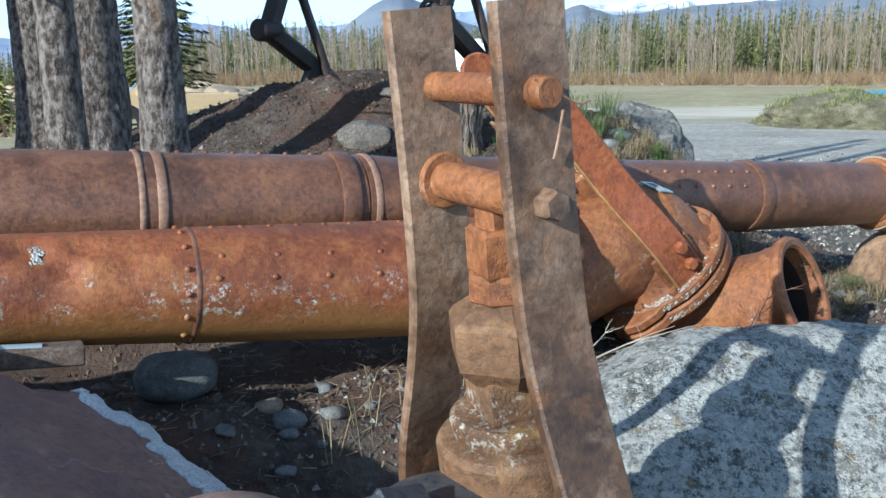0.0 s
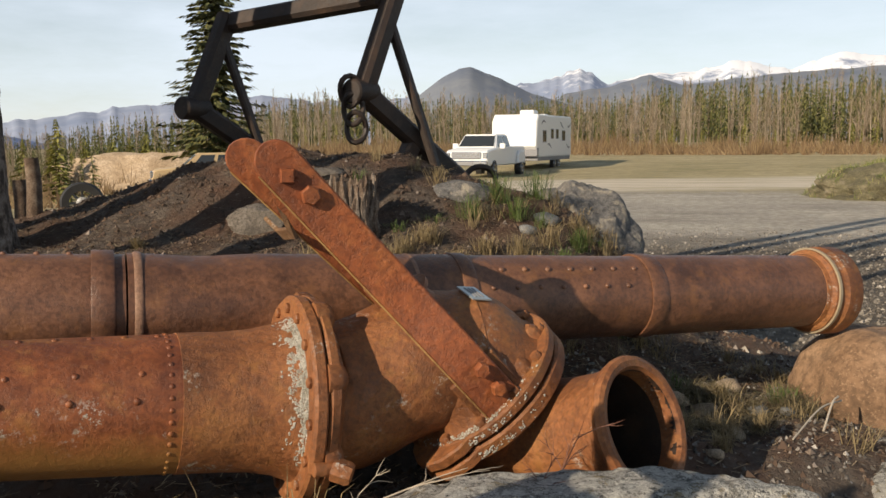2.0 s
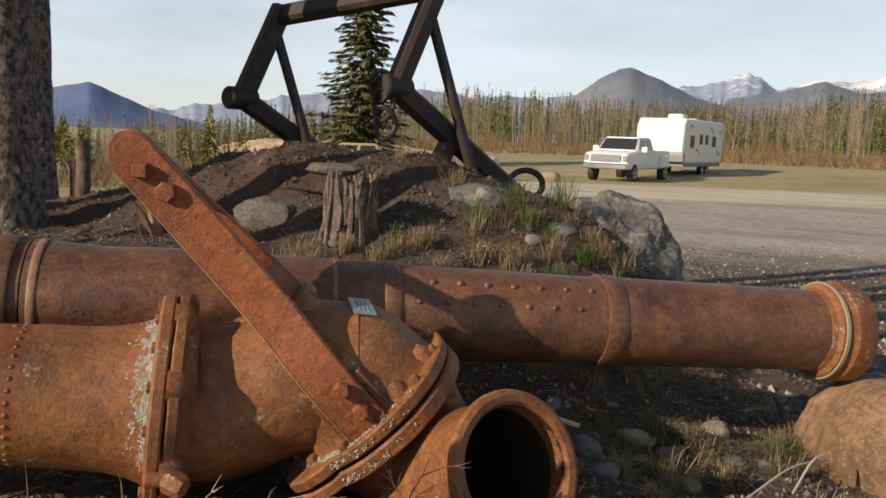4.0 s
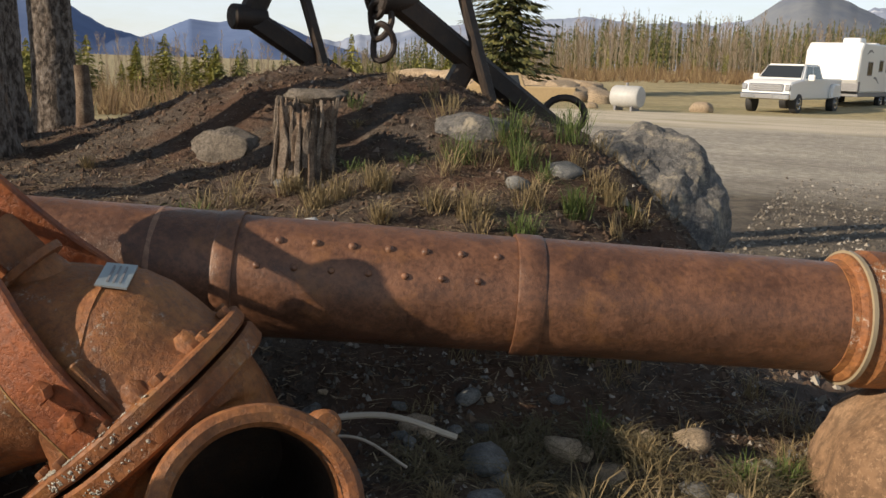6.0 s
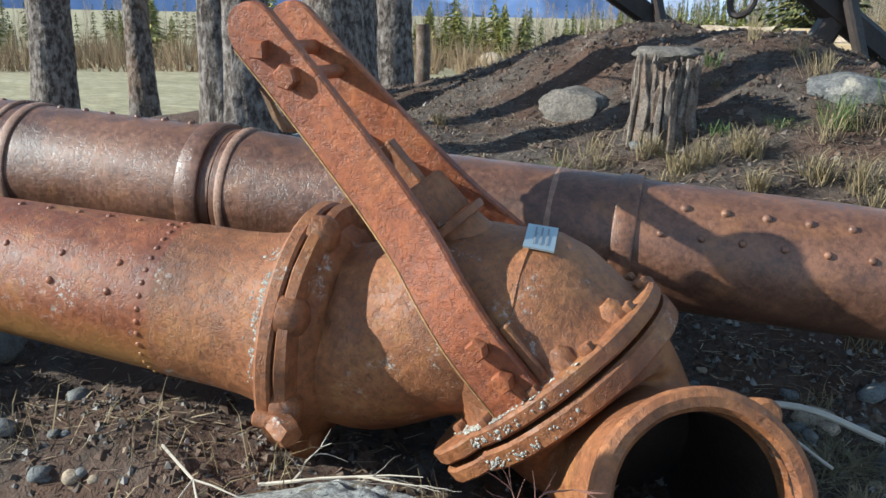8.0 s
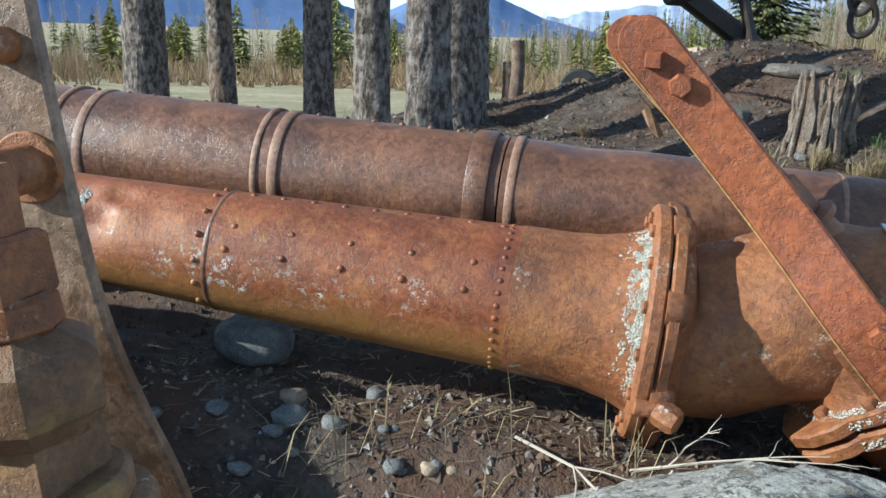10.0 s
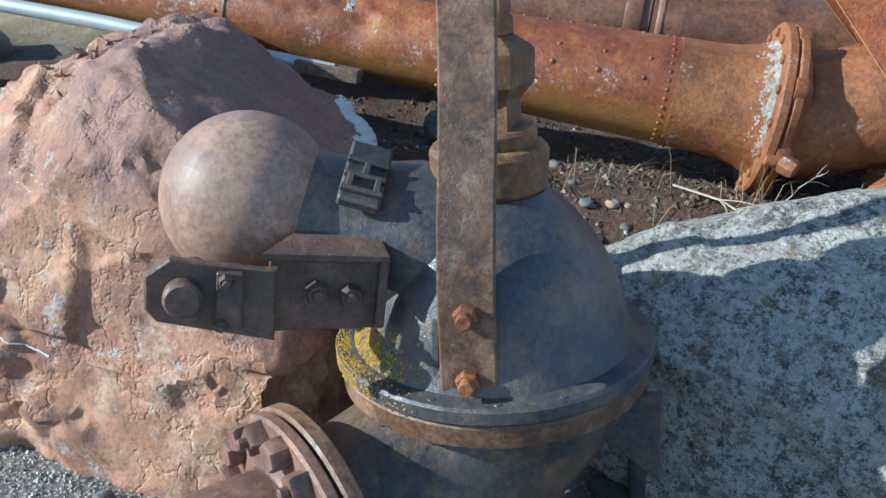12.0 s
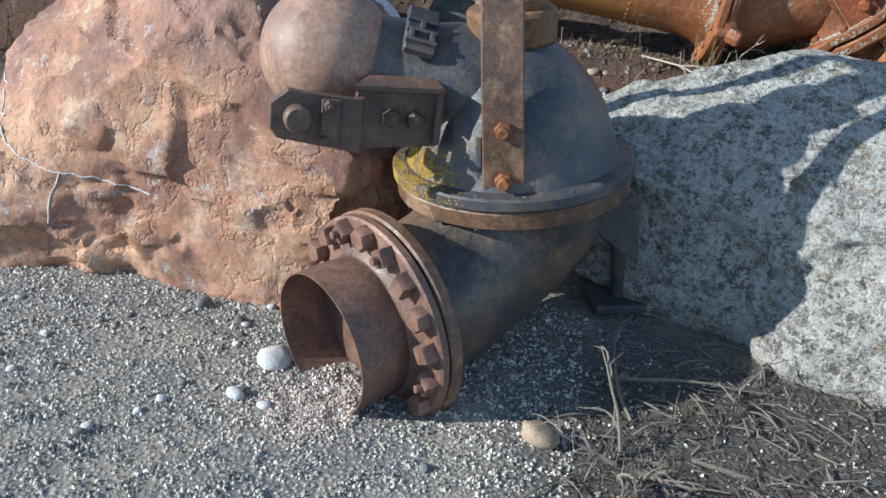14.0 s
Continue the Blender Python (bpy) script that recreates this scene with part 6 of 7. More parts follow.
def build_trailer(M):
    t = thing("travel_trailer", M.translation, "white travel trailer with grey swirls hitched behind a pickup", "trailer")
    W = 2.44
    bm = bmesh.new()
    side_profile(bm, M, [(0.5, 0.75), (0.0, 1.3), (0.1, 2.6), (0.45, 2.95), (7.6, 3.0), (7.7, 2.9), (7.7, 0.75)], W)
    part("body", bm, WHITE_PAINT, t)
    bm = bmesh.new()
    local_box(bm, M, 0.4, 7.6, -1.18, 1.18, 0.55, 0.76, 0.02)
    part("chassis", bm, GREY_TRIM, t)
    bm = bmesh.new()
    local_box(bm, M, 0.14, 0.4, -1.225, 1.225, 0.78, 1.25, 0.02)
    part("stone_guard", bm, GREY_TRIM, t)
    for x, w, z0, z1 in ((1.2, 0.75, 1.5, 2.15), (2.9, 0.6, 1.7, 2.25), (4.0, 0.6, 1.7, 2.25), (5.4, 0.8, 1.6, 2.2)):
        for s in (-1, 1):
            bm = bmesh.new()
            local_box(bm, M, x, x + w, s * 1.215 - 0.015, s * 1.215 + 0.015, z0, z1, 0.01)
            wn = part("window", bm, GREY_TRIM, t)
            bm = bmesh.new()
            local_box(bm, M, x + 0.05, x + w - 0.05, s * 1.232 - 0.006, s * 1.232 + 0.006, z0 + 0.05, z1 - 0.05)
            part("pane", bm, GLASS_DARK, wn)
    for k, (x, z) in enumerate(((0.9, 2.45), (2.2, 1.25), (4.9, 2.5), (6.5, 1.4), (6.7, 2.6))):
        for s in (-1, 1):
            bm = bmesh.new()
            pts = [M @ Vector((x + 0.9 * u, s * 1.226, z + 0.18 * math.sin(u * 2.6 + k))) for u in [i / 8 for i in range(9)]]
            ribbon(bm, pts, M.to_3x3() @ Vector((0, 0, 1)), [0.02, 0.07, 0.1, 0.12, 0.12, 0.1, 0.08, 0.05, 0.02], 0.008)
            part("swirl", bm, GREY_TRIM, t)
    bm = bmesh.new()
    local_box(bm, M, 2.4, 3.3, -0.4, 0.4, 2.98, 3.25, 0.06)
    part("roof_unit", bm, WHITE_PAINT, t)
    bm = bmesh.new()
    local_box(bm, M, 5.2, 5.8, -0.3, 0.3, 2.98, 3.12, 0.04)
    part("roof_vent", bm, WHITE_PAINT, t)
    for s in (-1, 1):
        wheel(M, 4.2, s * 1.02, 0.35, 0.22, t)
        wheel(M, 5.05, s * 1.02, 0.35, 0.22, t)
    bm = bmesh.new()
    rod(bm, M @ Vector((0.6, 0, 0.6)), M @ Vector((-0.9, 0, 0.55)), 0.06)
    part("drawbar", bm, GREY_TRIM, t)


def placed(x, y, az):
    """Local x runs from the vehicle's nose to its tail, towards the compass bearing az."""
    return Matrix.Translation((x, y, ground_z(x, y) - 0.02)) @ Matrix.Rotation(radians(90 - az), 4, "Z")


build_pickup(placed(-1.15, 38.4, 16), WHITE_PAINT, "white crew-cab pickup truck parked on dry grass")
build_trailer(placed(0.95, 45.6, 17))
build_pickup(placed(-15.4, 38.4, 66), TAN_PAINT, "old tan pickup truck parked beyond the bank", False)

tk = thing("fuel_tank", (-5.4, 33.4, 0.2), "white cylindrical fuel tank lying on a stand", "tank")
bm = bmesh.new()
m = axes((-5.95, 33.5, 0.72), (1, -0.25, 0), (0, 0, 1))
lathe(bm, m, [(0.2, -0.02), (0.36, 0.0), (0.4, 0.06), (0.4, 1.02), (0.36, 1.08), (0.2, 1.1)], 32)
part("drum", bm, STEEL_WHITE, tk)
for k in (0.2, 0.85):
    bm = bmesh.new()
    box(bm, m @ Matrix.Translation((-0.44, 0, k)), 0.2, 0.6, 0.08, 0.01)
    part("stand", bm, GREY_TRIM, tk)
bm = bmesh.new()
rod(bm, m @ Vector((0.38, 0, 0.5)), m @ Vector((0.5, 0, 0.5)), 0.05)
part("filler_cap", bm, GREY_TRIM, tk)

for x, y, r in ((-3.1, 35.6, 0.35), (-6.9, 33.9, 0.2), (-22, 30, 0.6), (-13.5, 42, 0.6)):
    bm = rock((x, y, ground_z(x, y) + r * 0.35), (r * 1.3, r, r * 0.8), x, 3, 0.15)
    boulder("rock", bm, PEBBLE_TAN, "sunlit tan boulder on the open ground")

bm = rock((-18.5, 50.0, -1.0), (9.0, 2.5, 2.4), 71, 5, 0.2, (), 0.1, 0.05, 0.0, 0.08)
bank = part("sand_bank", bm, stone("pale_sand", (0.3, 0.21, 0.13), (0.44, 0.33, 0.22), (0.56, 0.44, 0.32), scale=1.2))
tagged(bank, "bare pale sand bank before the woods", "sand bank")
for x, y, r in ((-9.6, 40.5, 0.55), (-10.5, 41.5, 0.7), (-11.5, 42.5, 0.6), (-9.0, 42.0, 0.5), (-8.2, 40.0, 0.45)):
    bm = rock((x, y, ground_z(x, y) + r * 0.45), (r * 1.2, r, r * 0.9), x * 2, 3, 0.2, [((0.4, -0.3, 0.8), 0.8)], 0, 0.03, 0.8)
    boulder("rock", bm, PEBBLE_TAN, "pale broken rock in a pile on open ground")

# overgrown spoil heap beside the road
bm = rock((11.4, 24.8, 0.0), (2.6, 2.0, 1.1), 60, 6, 0.22, (), 0.3, 0.05, 0.0, 0.05)
heap = part("earth_mound", bm, stone("overgrown_soil", (0.07, 0.06, 0.035), (0.13, 0.115, 0.06), (0.25, 0.21, 0.14), scale=3.0))
tagged(heap, "low soil heap overgrown with grass beside the road", "soil heap")
bm = bmesh.new()
box(bm, Matrix.Translation((12.6, 25.0, 1.12)) @ Matrix.Rotation(0.1, 4, "Z"), 1.8, 1.0, 0.08, 0.01)
tagged(part("tarp", bm, TARP), "blue tarp spread on the soil heap", "tarp")


# ---- far woods ----
def leaf_material(name, a, b, c):
    q = Nodes(name)
    geo = q.t.nodes.new("ShaderNodeNewGeometry")
    col = q.ramp(geo.outputs["Random Per Island"], (0.0, a), (0.5, b), (1.0, c))
    return q.finish(col, 0.9)


CONIFER = leaf_material("conifer_green", (0.03, 0.04, 0.016), (0.085, 0.095, 0.03), (0.21, 0.19, 0.06))
YOUNG = leaf_material("young_spruce_green", (0.1, 0.11, 0.025), (0.2, 0.195, 0.045), (0.36, 0.32, 0.09))
BIRCH = leaf_material("bare_birch", (0.2, 0.145, 0.1), (0.32, 0.245, 0.17), (0.52, 0.44, 0.34))
BRUSH = leaf_material("brown_brush", (0.16, 0.1, 0.06), (0.28, 0.185, 0.1), (0.42, 0.31, 0.17))


class Heap:
    """Collects loose faces for one object."""

    def __init__(self):
        self.v, self.f = [], []

    def face(self, *pts):
        k = len(self.v)
        self.v += [tuple(p) for p in pts]
        self.f.append(tuple(range(k, k + len(pts))))

    def conifer(self, x, y, z, h, w, r, tiers=15, spikes=8):
        """Whorls of short drooping boughs round a thin stem."""
        self.face((x - 0.012 * h, y, z), (x + 0.012 * h, y, z), (x, y, z + h * 0.98))
        bare = r.uniform(0.04, 0.3)
        for i in range(tiers):
            f = (i + r.uniform(-0.3, 0.3)) / tiers
            f = min(0.98, max(0.0, f))
            zb = z + h * (bare + (1 - bare) * f)
            rr = w * (1 - f) ** 0.75 * r.uniform(0.65, 1.2) + 0.04 * w
            a0 = r.uniform(0, 6.28)
            for j in range(spikes):
                if r.random() < 0.22:
                    continue
                a = a0 + 6.283 * j / spikes + r.uniform(-0.3, 0.3)
                q = rr * r.uniform(0.5, 1.3)
                g = r.uniform(0.22, 0.4)
                lift, dz = h * 0.6 / tiers, -0.03 * h * r.uniform(0.0, 1.4)
                self.face((x, y, zb + lift), (x + 0.55 * q * math.cos(a - g), y + 0.55 * q * math.sin(a - g), zb), (x + q * math.cos(a), y + q * math.sin(a), zb + dz), (x + 0.55 * q * math.cos(a + g), y + 0.55 * q * math.sin(a + g), zb + 0.012 * h))

    def twig(self, p, q, w):
        p, q = Vector(p), Vector(q)
        d = (q - p).cross(Vector((0.3, -1, 0.1))).normalized() * w
        e = Vector((0, 1, 0)) * w * 0.6
        self.face(p - d, p + d, q)
        self.face(p - e, p + e, q)

    def birch(self, x, y, z, h, r, boughs=20):
        top = Vector((x + r.uniform(-0.06, 0.06) * h, y, z + h))
        foot = Vector((x, y, z))
        self.twig(foot, top, 0.009 * h)
        for i in range(boughs):
            f = r.uniform(0.2, 0.95)
            b = foot.lerp(top, f)
            a = r.uniform(0, 6.28)
            ln = h * r.uniform(0.1, 0.26) * (1.2 - f * 0.8)
            q = b + Vector((math.cos(a) * ln * 0.45, math.sin(a) * ln * 0.45, ln))
            self.twig(b, q, 0.0032 * h)
            for _ in range(3):
                c = b.lerp(q, r.uniform(0.3, 0.9))
                self.twig(c, c + Vector((r.uniform(-0.4, 0.4) * ln, r.uniform(-0.4, 0.4) * ln, ln * r.uniform(0.2, 0.6))), 0.002 * h)

    def make(self, name, mat, label, category):
        me = bpy.data.meshes.new(name)
        me.from_pydata(self.v, [], self.f)
        me.materials.append(mat)
        return tagged(new(name, me), label, category, kind="stuff")


def build_woods():
    r = random.Random(21)
    con, bir, bru, yng = Heap(), Heap(), Heap(), Heap()

    def spot(az, d):
        a = radians(az)
        x, y = 1 + d * math.sin(a), d * math.cos(a)
        return x, y, ground_z(x, y)

    def skyline(az):
        return np.interp(az, [-34, -30, -25, -18, -14, -11, -5, 5, 12, 22, 44], [0.8, 0.9, 1.7, 2.4, 3.3, 3.6, 3.2, 3.2, 4.0, 4.3, 4.5])

    for i in range(2300):
        az = r.uniform(-34, 44)
        d = r.uniform(84, 140) if az > -18 else r.uniform(62, 120)
        x, y, z = spot(az, d)
        h = max(2.0, (1.65 + d * math.tan(radians(skyline(az))) - z) * r.triangular(0.55, 1.15, 0.85))
        clump = noise.noise((az * 0.3, d * 0.04, 4))
        if r.random() < 0.68 + 0.9 * clump:
            con.conifer(x, y, z - 0.1, h, h * r.uniform(0.07, 0.13), r)
        else:
            bir.birch(x, y, z - 0.1, h, r, 13)
    # bare birches and a few young spruces along the edge of the wood
    for i in range(620):
        az = r.uniform(-20, 44)
        if noise.noise((az * 0.35, 8, 1)) < -0.12 + r.uniform(-0.25, 0.1):
            continue
        d = r.uniform(72, 84)
        x, y, z = spot(az, d)
        h = max(1.6, (1.65 + d * math.tan(radians(skyline(az))) - z) * r.triangular(0.35, 1.2, 0.8))
        if r.random() < 0.13:
            yng.conifer(x, y, z - 0.1, h * 0.5, h * 0.12, r)
        else:
            bir.birch(x, y, z - 0.1, h, r)
    for i in range(520):
        az = r.uniform(-80, -26)
        d = r.uniform(46, 95)
        x, y, z = spot(az, d)
        h = d * math.tan(radians(r.uniform(1.8, 4.0)))
        if r.random() < 0.25:
            con.conifer(x, y, z - 0.1, h * 0.9, h * 0.17, r)
        else:
            bir.birch(x, y, z - 0.1, h, r)
    for i in range(80):
        az = r.uniform(-78, -18)
        d = r.uniform(36, 58) if az < -28 else r.uniform(54, 66)
        x, y, z = spot(az, d)
        h = r.uniform(1.6, 3.8)
        yng.conifer(x, y, z - 0.1, h, h * r.uniform(0.2, 0.28), r, 30, 15)
    for i in range(4200):
        az = r.uniform(-78, 44)
        d = r.uniform(66, 80) if az > -18 else r.uniform(30 if az < -28 else 52, 64)
        x, y, z = spot(az, d)
        h = r.uniform(0.4, 1.7) * (0.6 + 0.9 * max(0, 0.4 + noise.noise((az * 0.4, d * 0.1, 6))))
        for _ in range(6):
            bru.twig((x + r.uniform(-0.3, 0.3), y, z - 0.1), (x + r.uniform(-0.6, 0.6), y + r.uniform(-0.4, 0.4), z + h * r.uniform(0.5, 1)), 0.035)
    yng.make("young_spruces", YOUNG, "yellow-green young spruces before the woods", "young trees")
    con.make("conifer_wood", CONIFER, "sunlit conifer wood along the far field edge", "woods")
    bir.make("birch_wood", BIRCH, "bare birches among the far conifers", "woods")
    bru.make("brushwood", BRUSH, "brown brush along the edge of the woods", "brush")
    # the tall spruce that stands alone
    x, y = -14.2, 43.9
    z = ground_z(x, y)
    t = thing("spruce_tree", (x, y, z), "tall lone spruce beyond the bank", "tree")
    bm = bmesh.new()
    tube_along(bm, [(x, y, z - 0.2), (x, y, z + 5.2), (x, y, z + 12.6)], [0.2, 0.14, 0.025], 10)
    part("trunk", bm, BARK, t)
    hp = Heap()
    for i in range(230):
        f = (i + r.random()) / 230
        zz = z + 1.6 + 10.9 * f
        reach = (1 - f) ** 0.7 * 2.9 * r.uniform(0.6, 1.1) + 0.12
        a = i * 2.4 + r.uniform(-0.4, 0.4)
        lx, ly = math.cos(a), math.sin(a)
        root, tip = Vector((x, y, zz)), Vector((x + reach * lx, y + reach * ly, zz - 0.32 * reach))
        hp.twig(root, tip, 0.015)
        for j in range(int(10 + 26 * reach)):
            along = r.uniform(0.12, 1.0)
            c = root.lerp(tip, along) + Vector((0, 0, 0.14 * reach * along * along))
            side = Vector((-ly, lx, 0)) * r.uniform(-1, 1) * (1.1 - along) * 0.3 * reach
            c = c + side + Vector((0, 0, -r.uniform(0, 0.12)))
            sz = r.uniform(0.12, 0.27)
            u = (Vector((lx, ly, -0.3)) + side * 0.8 + Vector((0, 0, r.uniform(-0.5, 0.2)))).normalized() * sz
            v = Vector((-ly, lx, r.uniform(-0.5, 0.5))).normalized() * sz * 0.4
            hp.face(c - u - v * 0.5, c - v, c + u, c + v)
    me = bpy.data.meshes.new("crown")
    me.from_pydata(hp.v, [], hp.f)
    me.materials.append(CONIFER)
    ob = new("crown", me)
    ob.parent = t
    ob.matrix_parent_inverse = Matrix.Translation(t.location).inverted()


build_woods()


# ---- mountains on the horizon ----
def ridge(name, radius, knots, mat, jag, label, seed, low=-2.0):
    az = np.arange(knots[0][0], knots[-1][0] + 0.01, 0.2)
    el = np.interp(az, [k[0] for k in knots], [k[1] for k in knots])
    verts, faces = [], []
    rows = 7
    for a, e in zip(az, el):
        e += jag * noise.noise((a * 0.9, seed, 0)) + jag * 0.5 * noise.noise((a * 2.6, seed, 3))
        for j in range(rows):
            f = j / (rows - 1)
            d = radius * (1 + 0.35 * f)
            ee = low + (e - low) * (math.sin(f * math.pi / 2)) + (0.1 * noise.noise((a * 0.5, f * 3, seed)) * f * (1 - f) * 2)
            verts.append((d * math.sin(radians(a)), d * math.cos(radians(a)), 1.6 + d * math.tan(radians(ee))))
    for i in range(len(az) - 1):
        for j in range(rows - 1):
            k = i * rows + j
            faces.append((k, k + rows, k + rows + 1, k + 1))
    me = bpy.data.meshes.new(name)
    me.from_pydata(verts, [], faces)
    me.polygons.foreach_set("use_smooth", [True] * len(faces))
    me.materials.append(mat)
    tagged(new(name, me), label, "mountain", kind="structure")


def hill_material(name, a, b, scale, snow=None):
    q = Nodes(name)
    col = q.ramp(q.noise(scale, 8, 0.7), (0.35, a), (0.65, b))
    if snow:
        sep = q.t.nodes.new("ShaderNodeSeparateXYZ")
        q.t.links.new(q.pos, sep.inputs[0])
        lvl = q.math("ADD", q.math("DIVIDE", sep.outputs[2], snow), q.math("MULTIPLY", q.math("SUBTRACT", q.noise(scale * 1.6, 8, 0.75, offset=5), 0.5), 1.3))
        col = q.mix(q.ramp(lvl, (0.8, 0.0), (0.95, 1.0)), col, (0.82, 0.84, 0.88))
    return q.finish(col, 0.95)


# blue and pale tints put the haze of distance into the base colours
HILL = hill_material("far_hazed_hill", (0.115, 0.14, 0.19), (0.19, 0.205, 0.225), 0.012)
HAZE_BLUE_HILL = hill_material("far_haze_blue_hill", (0.08, 0.13, 0.26), (0.12, 0.18, 0.33), 0.01)
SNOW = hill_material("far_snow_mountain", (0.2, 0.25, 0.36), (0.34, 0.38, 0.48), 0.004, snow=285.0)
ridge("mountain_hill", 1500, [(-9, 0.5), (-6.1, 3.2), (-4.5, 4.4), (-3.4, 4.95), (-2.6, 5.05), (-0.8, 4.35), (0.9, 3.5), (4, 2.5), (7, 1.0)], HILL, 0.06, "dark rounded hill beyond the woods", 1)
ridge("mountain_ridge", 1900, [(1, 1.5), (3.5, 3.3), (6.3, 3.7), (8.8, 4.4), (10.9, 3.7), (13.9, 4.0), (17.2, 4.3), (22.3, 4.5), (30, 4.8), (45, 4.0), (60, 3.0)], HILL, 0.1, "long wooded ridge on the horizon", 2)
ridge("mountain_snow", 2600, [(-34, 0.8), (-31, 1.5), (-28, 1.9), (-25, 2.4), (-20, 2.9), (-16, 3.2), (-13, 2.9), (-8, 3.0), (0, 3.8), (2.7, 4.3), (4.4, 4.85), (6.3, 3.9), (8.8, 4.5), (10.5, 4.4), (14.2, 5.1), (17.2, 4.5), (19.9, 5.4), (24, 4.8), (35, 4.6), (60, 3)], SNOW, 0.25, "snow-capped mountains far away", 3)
ridge("mountain_haze_blue", 1700, [(-48, 0.4), (-43.8, 1.0), (-41, 2.2), (-39.3, 2.05), (-36.7, 2.65), (-34.6, 1.8), (-33, 1.1), (-29, 0.2)], HAZE_BLUE_HILL, 0.05, "double-topped hill tinted blue for distance haze", 4)
ridge("mountain_range", 1400, [(-110, 6.0), (-80, 8.5), (-66, 7.0), (-58, 4.6), (-52, 3.4), (-48, 2.8), (-45.9, 1.5), (-43.4, 0.9), (-41, 0.2)], HAZE_BLUE_HILL, 0.15, "large forested mountain tinted blue for distance haze", 5)


# ---- dark casting on the ground behind the red boulder ----
cs = thing("iron_casing", (-3.7, 1.5, -0.02), "dark round iron casing standing behind the red boulder", "iron casting")
m = Matrix.Translation((-3.7, 1.5, -0.02)) @ Matrix.Rotation(0.06, 4, "Y")
bm = bmesh.new()
lathe(bm, m, [(0.46, -0.05), (0.54, 0.05), (0.6, 0.2), (0.58, 0.36), (0.5, 0.44)], 56, wob=0.015)
part("base", bm, IRON_FRAME, cs)
bm = bmesh.new()
lathe(bm, m, [(0.5, 0.44), (0.6, 0.45), (0.605, 0.5), (0.56, 0.51), (0.55, 0.66), (0.52, 0.78), (0.42, 0.88), (0.2, 0.93)], 56, wob=0.012)
bd = part("body", bm, IRON_FRAME, cs)
for k in range(10):
    a = k * 0.628
    bm = bmesh.new()
    bolt(bm, m @ Vector((0.58 * math.cos(a), 0.58 * math.sin(a), 0.5)), (0, 0, 1), 0.02, 0.02)
    part("flange_bolt", bm, IRON_FRAME, bd)
for k in range(3):
    bm = bmesh.new()
    a = -0.75 + 0.9 * k
    box(bm, m @ Matrix.Rotation(a, 4, "Z") @ Matrix.Translation((0.565, 0, 0.6)), 0.03, 0.05, 0.2, 0.005)
    part("lug", bm, IRON_FRAME, bd)


# ---- twigs and grass ----
def branchy(name, root, way, length, mat, label, seed, forks=5, r0=0.004, droop=0.1):
    r = random.Random(seed)
    bm = bmesh.new()

    def grow(p, d, ln, rad, depth):
        pts = [p]
        dd = d.copy()
        for i in range(5):
            dd = (dd + Vector((r.uniform(-0.25, 0.25), r.uniform(-0.25, 0.25), r.uniform(-0.25, 0.22) - droop * 0.3))).normalized()
            pts.append(pts[-1] + dd * ln / 5)
        tube_along(bm, pts, [rad * (1 - 0.16 * i) for i in range(6)], 5)
        if depth > 0:
            for _ in range(forks):
                i = r.randint(1, 4)
                e = (dd + Vector((r.uniform(-1, 1), r.uniform(-1, 1), r.uniform(-0.5, 0.9))) * 0.8).normalized()
                grow(pts[i], e, ln * r.uniform(0.3, 0.6), rad * 0.6, depth - 1)

    grow(Vector(root), Vector(way).normalized(), length, r0, 2)
    return tagged(part(name, bm, mat), label, "branch")


branchy("dry_branch", (0.1, 2.38, 0.74), (0.95, 0.05, 0.08), 0.85, TWIG, "pale dry branch across the front of the monitor", 4, 4, 0.0038)
branchy("dry_branch", (0.35, 2.45, 0.72), (0.8, 0.3, 0.35), 0.4, TWIG, "pale dry branch across the front of the monitor", 6, 4, 0.004)
branchy("dry_branch", (0.82, 2.5, 0.75), (0.25, -0.1, 0.6), 0.22, TWIG_RED, "small reddish twig beside the outlet elbow", 9, 4, 0.003)
branchy("dry_branch", (0.9, 2.52, 0.78), (0.4, 0.1, 0.5), 0.22, TWIG_RED, "small reddish twig beside the outlet elbow", 12, 4, 0.003)
for i, (x, y, w, ln) in enumerate([(0.83, 1.0, (0.75, 0.45, 0.3), 0.34), (0.79, 1.0, (0.0, 0.35, 0.9), 0.3), (0.85, 0.95, (0.9, 0.3, 0.2), 0.24), (0.8, 0.95, (-0.6, -0.3, 0.2), 0.2), (0.83, 0.9, (0.1, -0.4, 0.5), 0.16), (0.75, 1.15, (-0.6, 0.5, 0.1), 0.4), (0.6, 1.3, (0.9, 0.1, 0.05), 0.5), (0.95, 1.1, (0.7, 0.3, 0.05), 0.45), (1.0, 0.7, (0.2, -0.4, 0.2), 0.3)]):
    branchy("dry_branch", (x, y, ground_z(x, y) + 0.01), w, ln, BLEACHED, "bleached dry branch on the gravel", 30 + i, 3, 0.007, 0.3)
for i, (x, y, h) in enumerate(((-3.05, 1.1, 0.45), (-2.95, 1.25, 0.3), (-3.15, 0.95, 0.35))):
    branchy("dry_branch", (x, y, ground_z(x, y)), (0.1, 0.1, 1), h, TWIG, "pale dead stalk standing behind the boulder", 70 + i, 3, 0.005, 0.0)
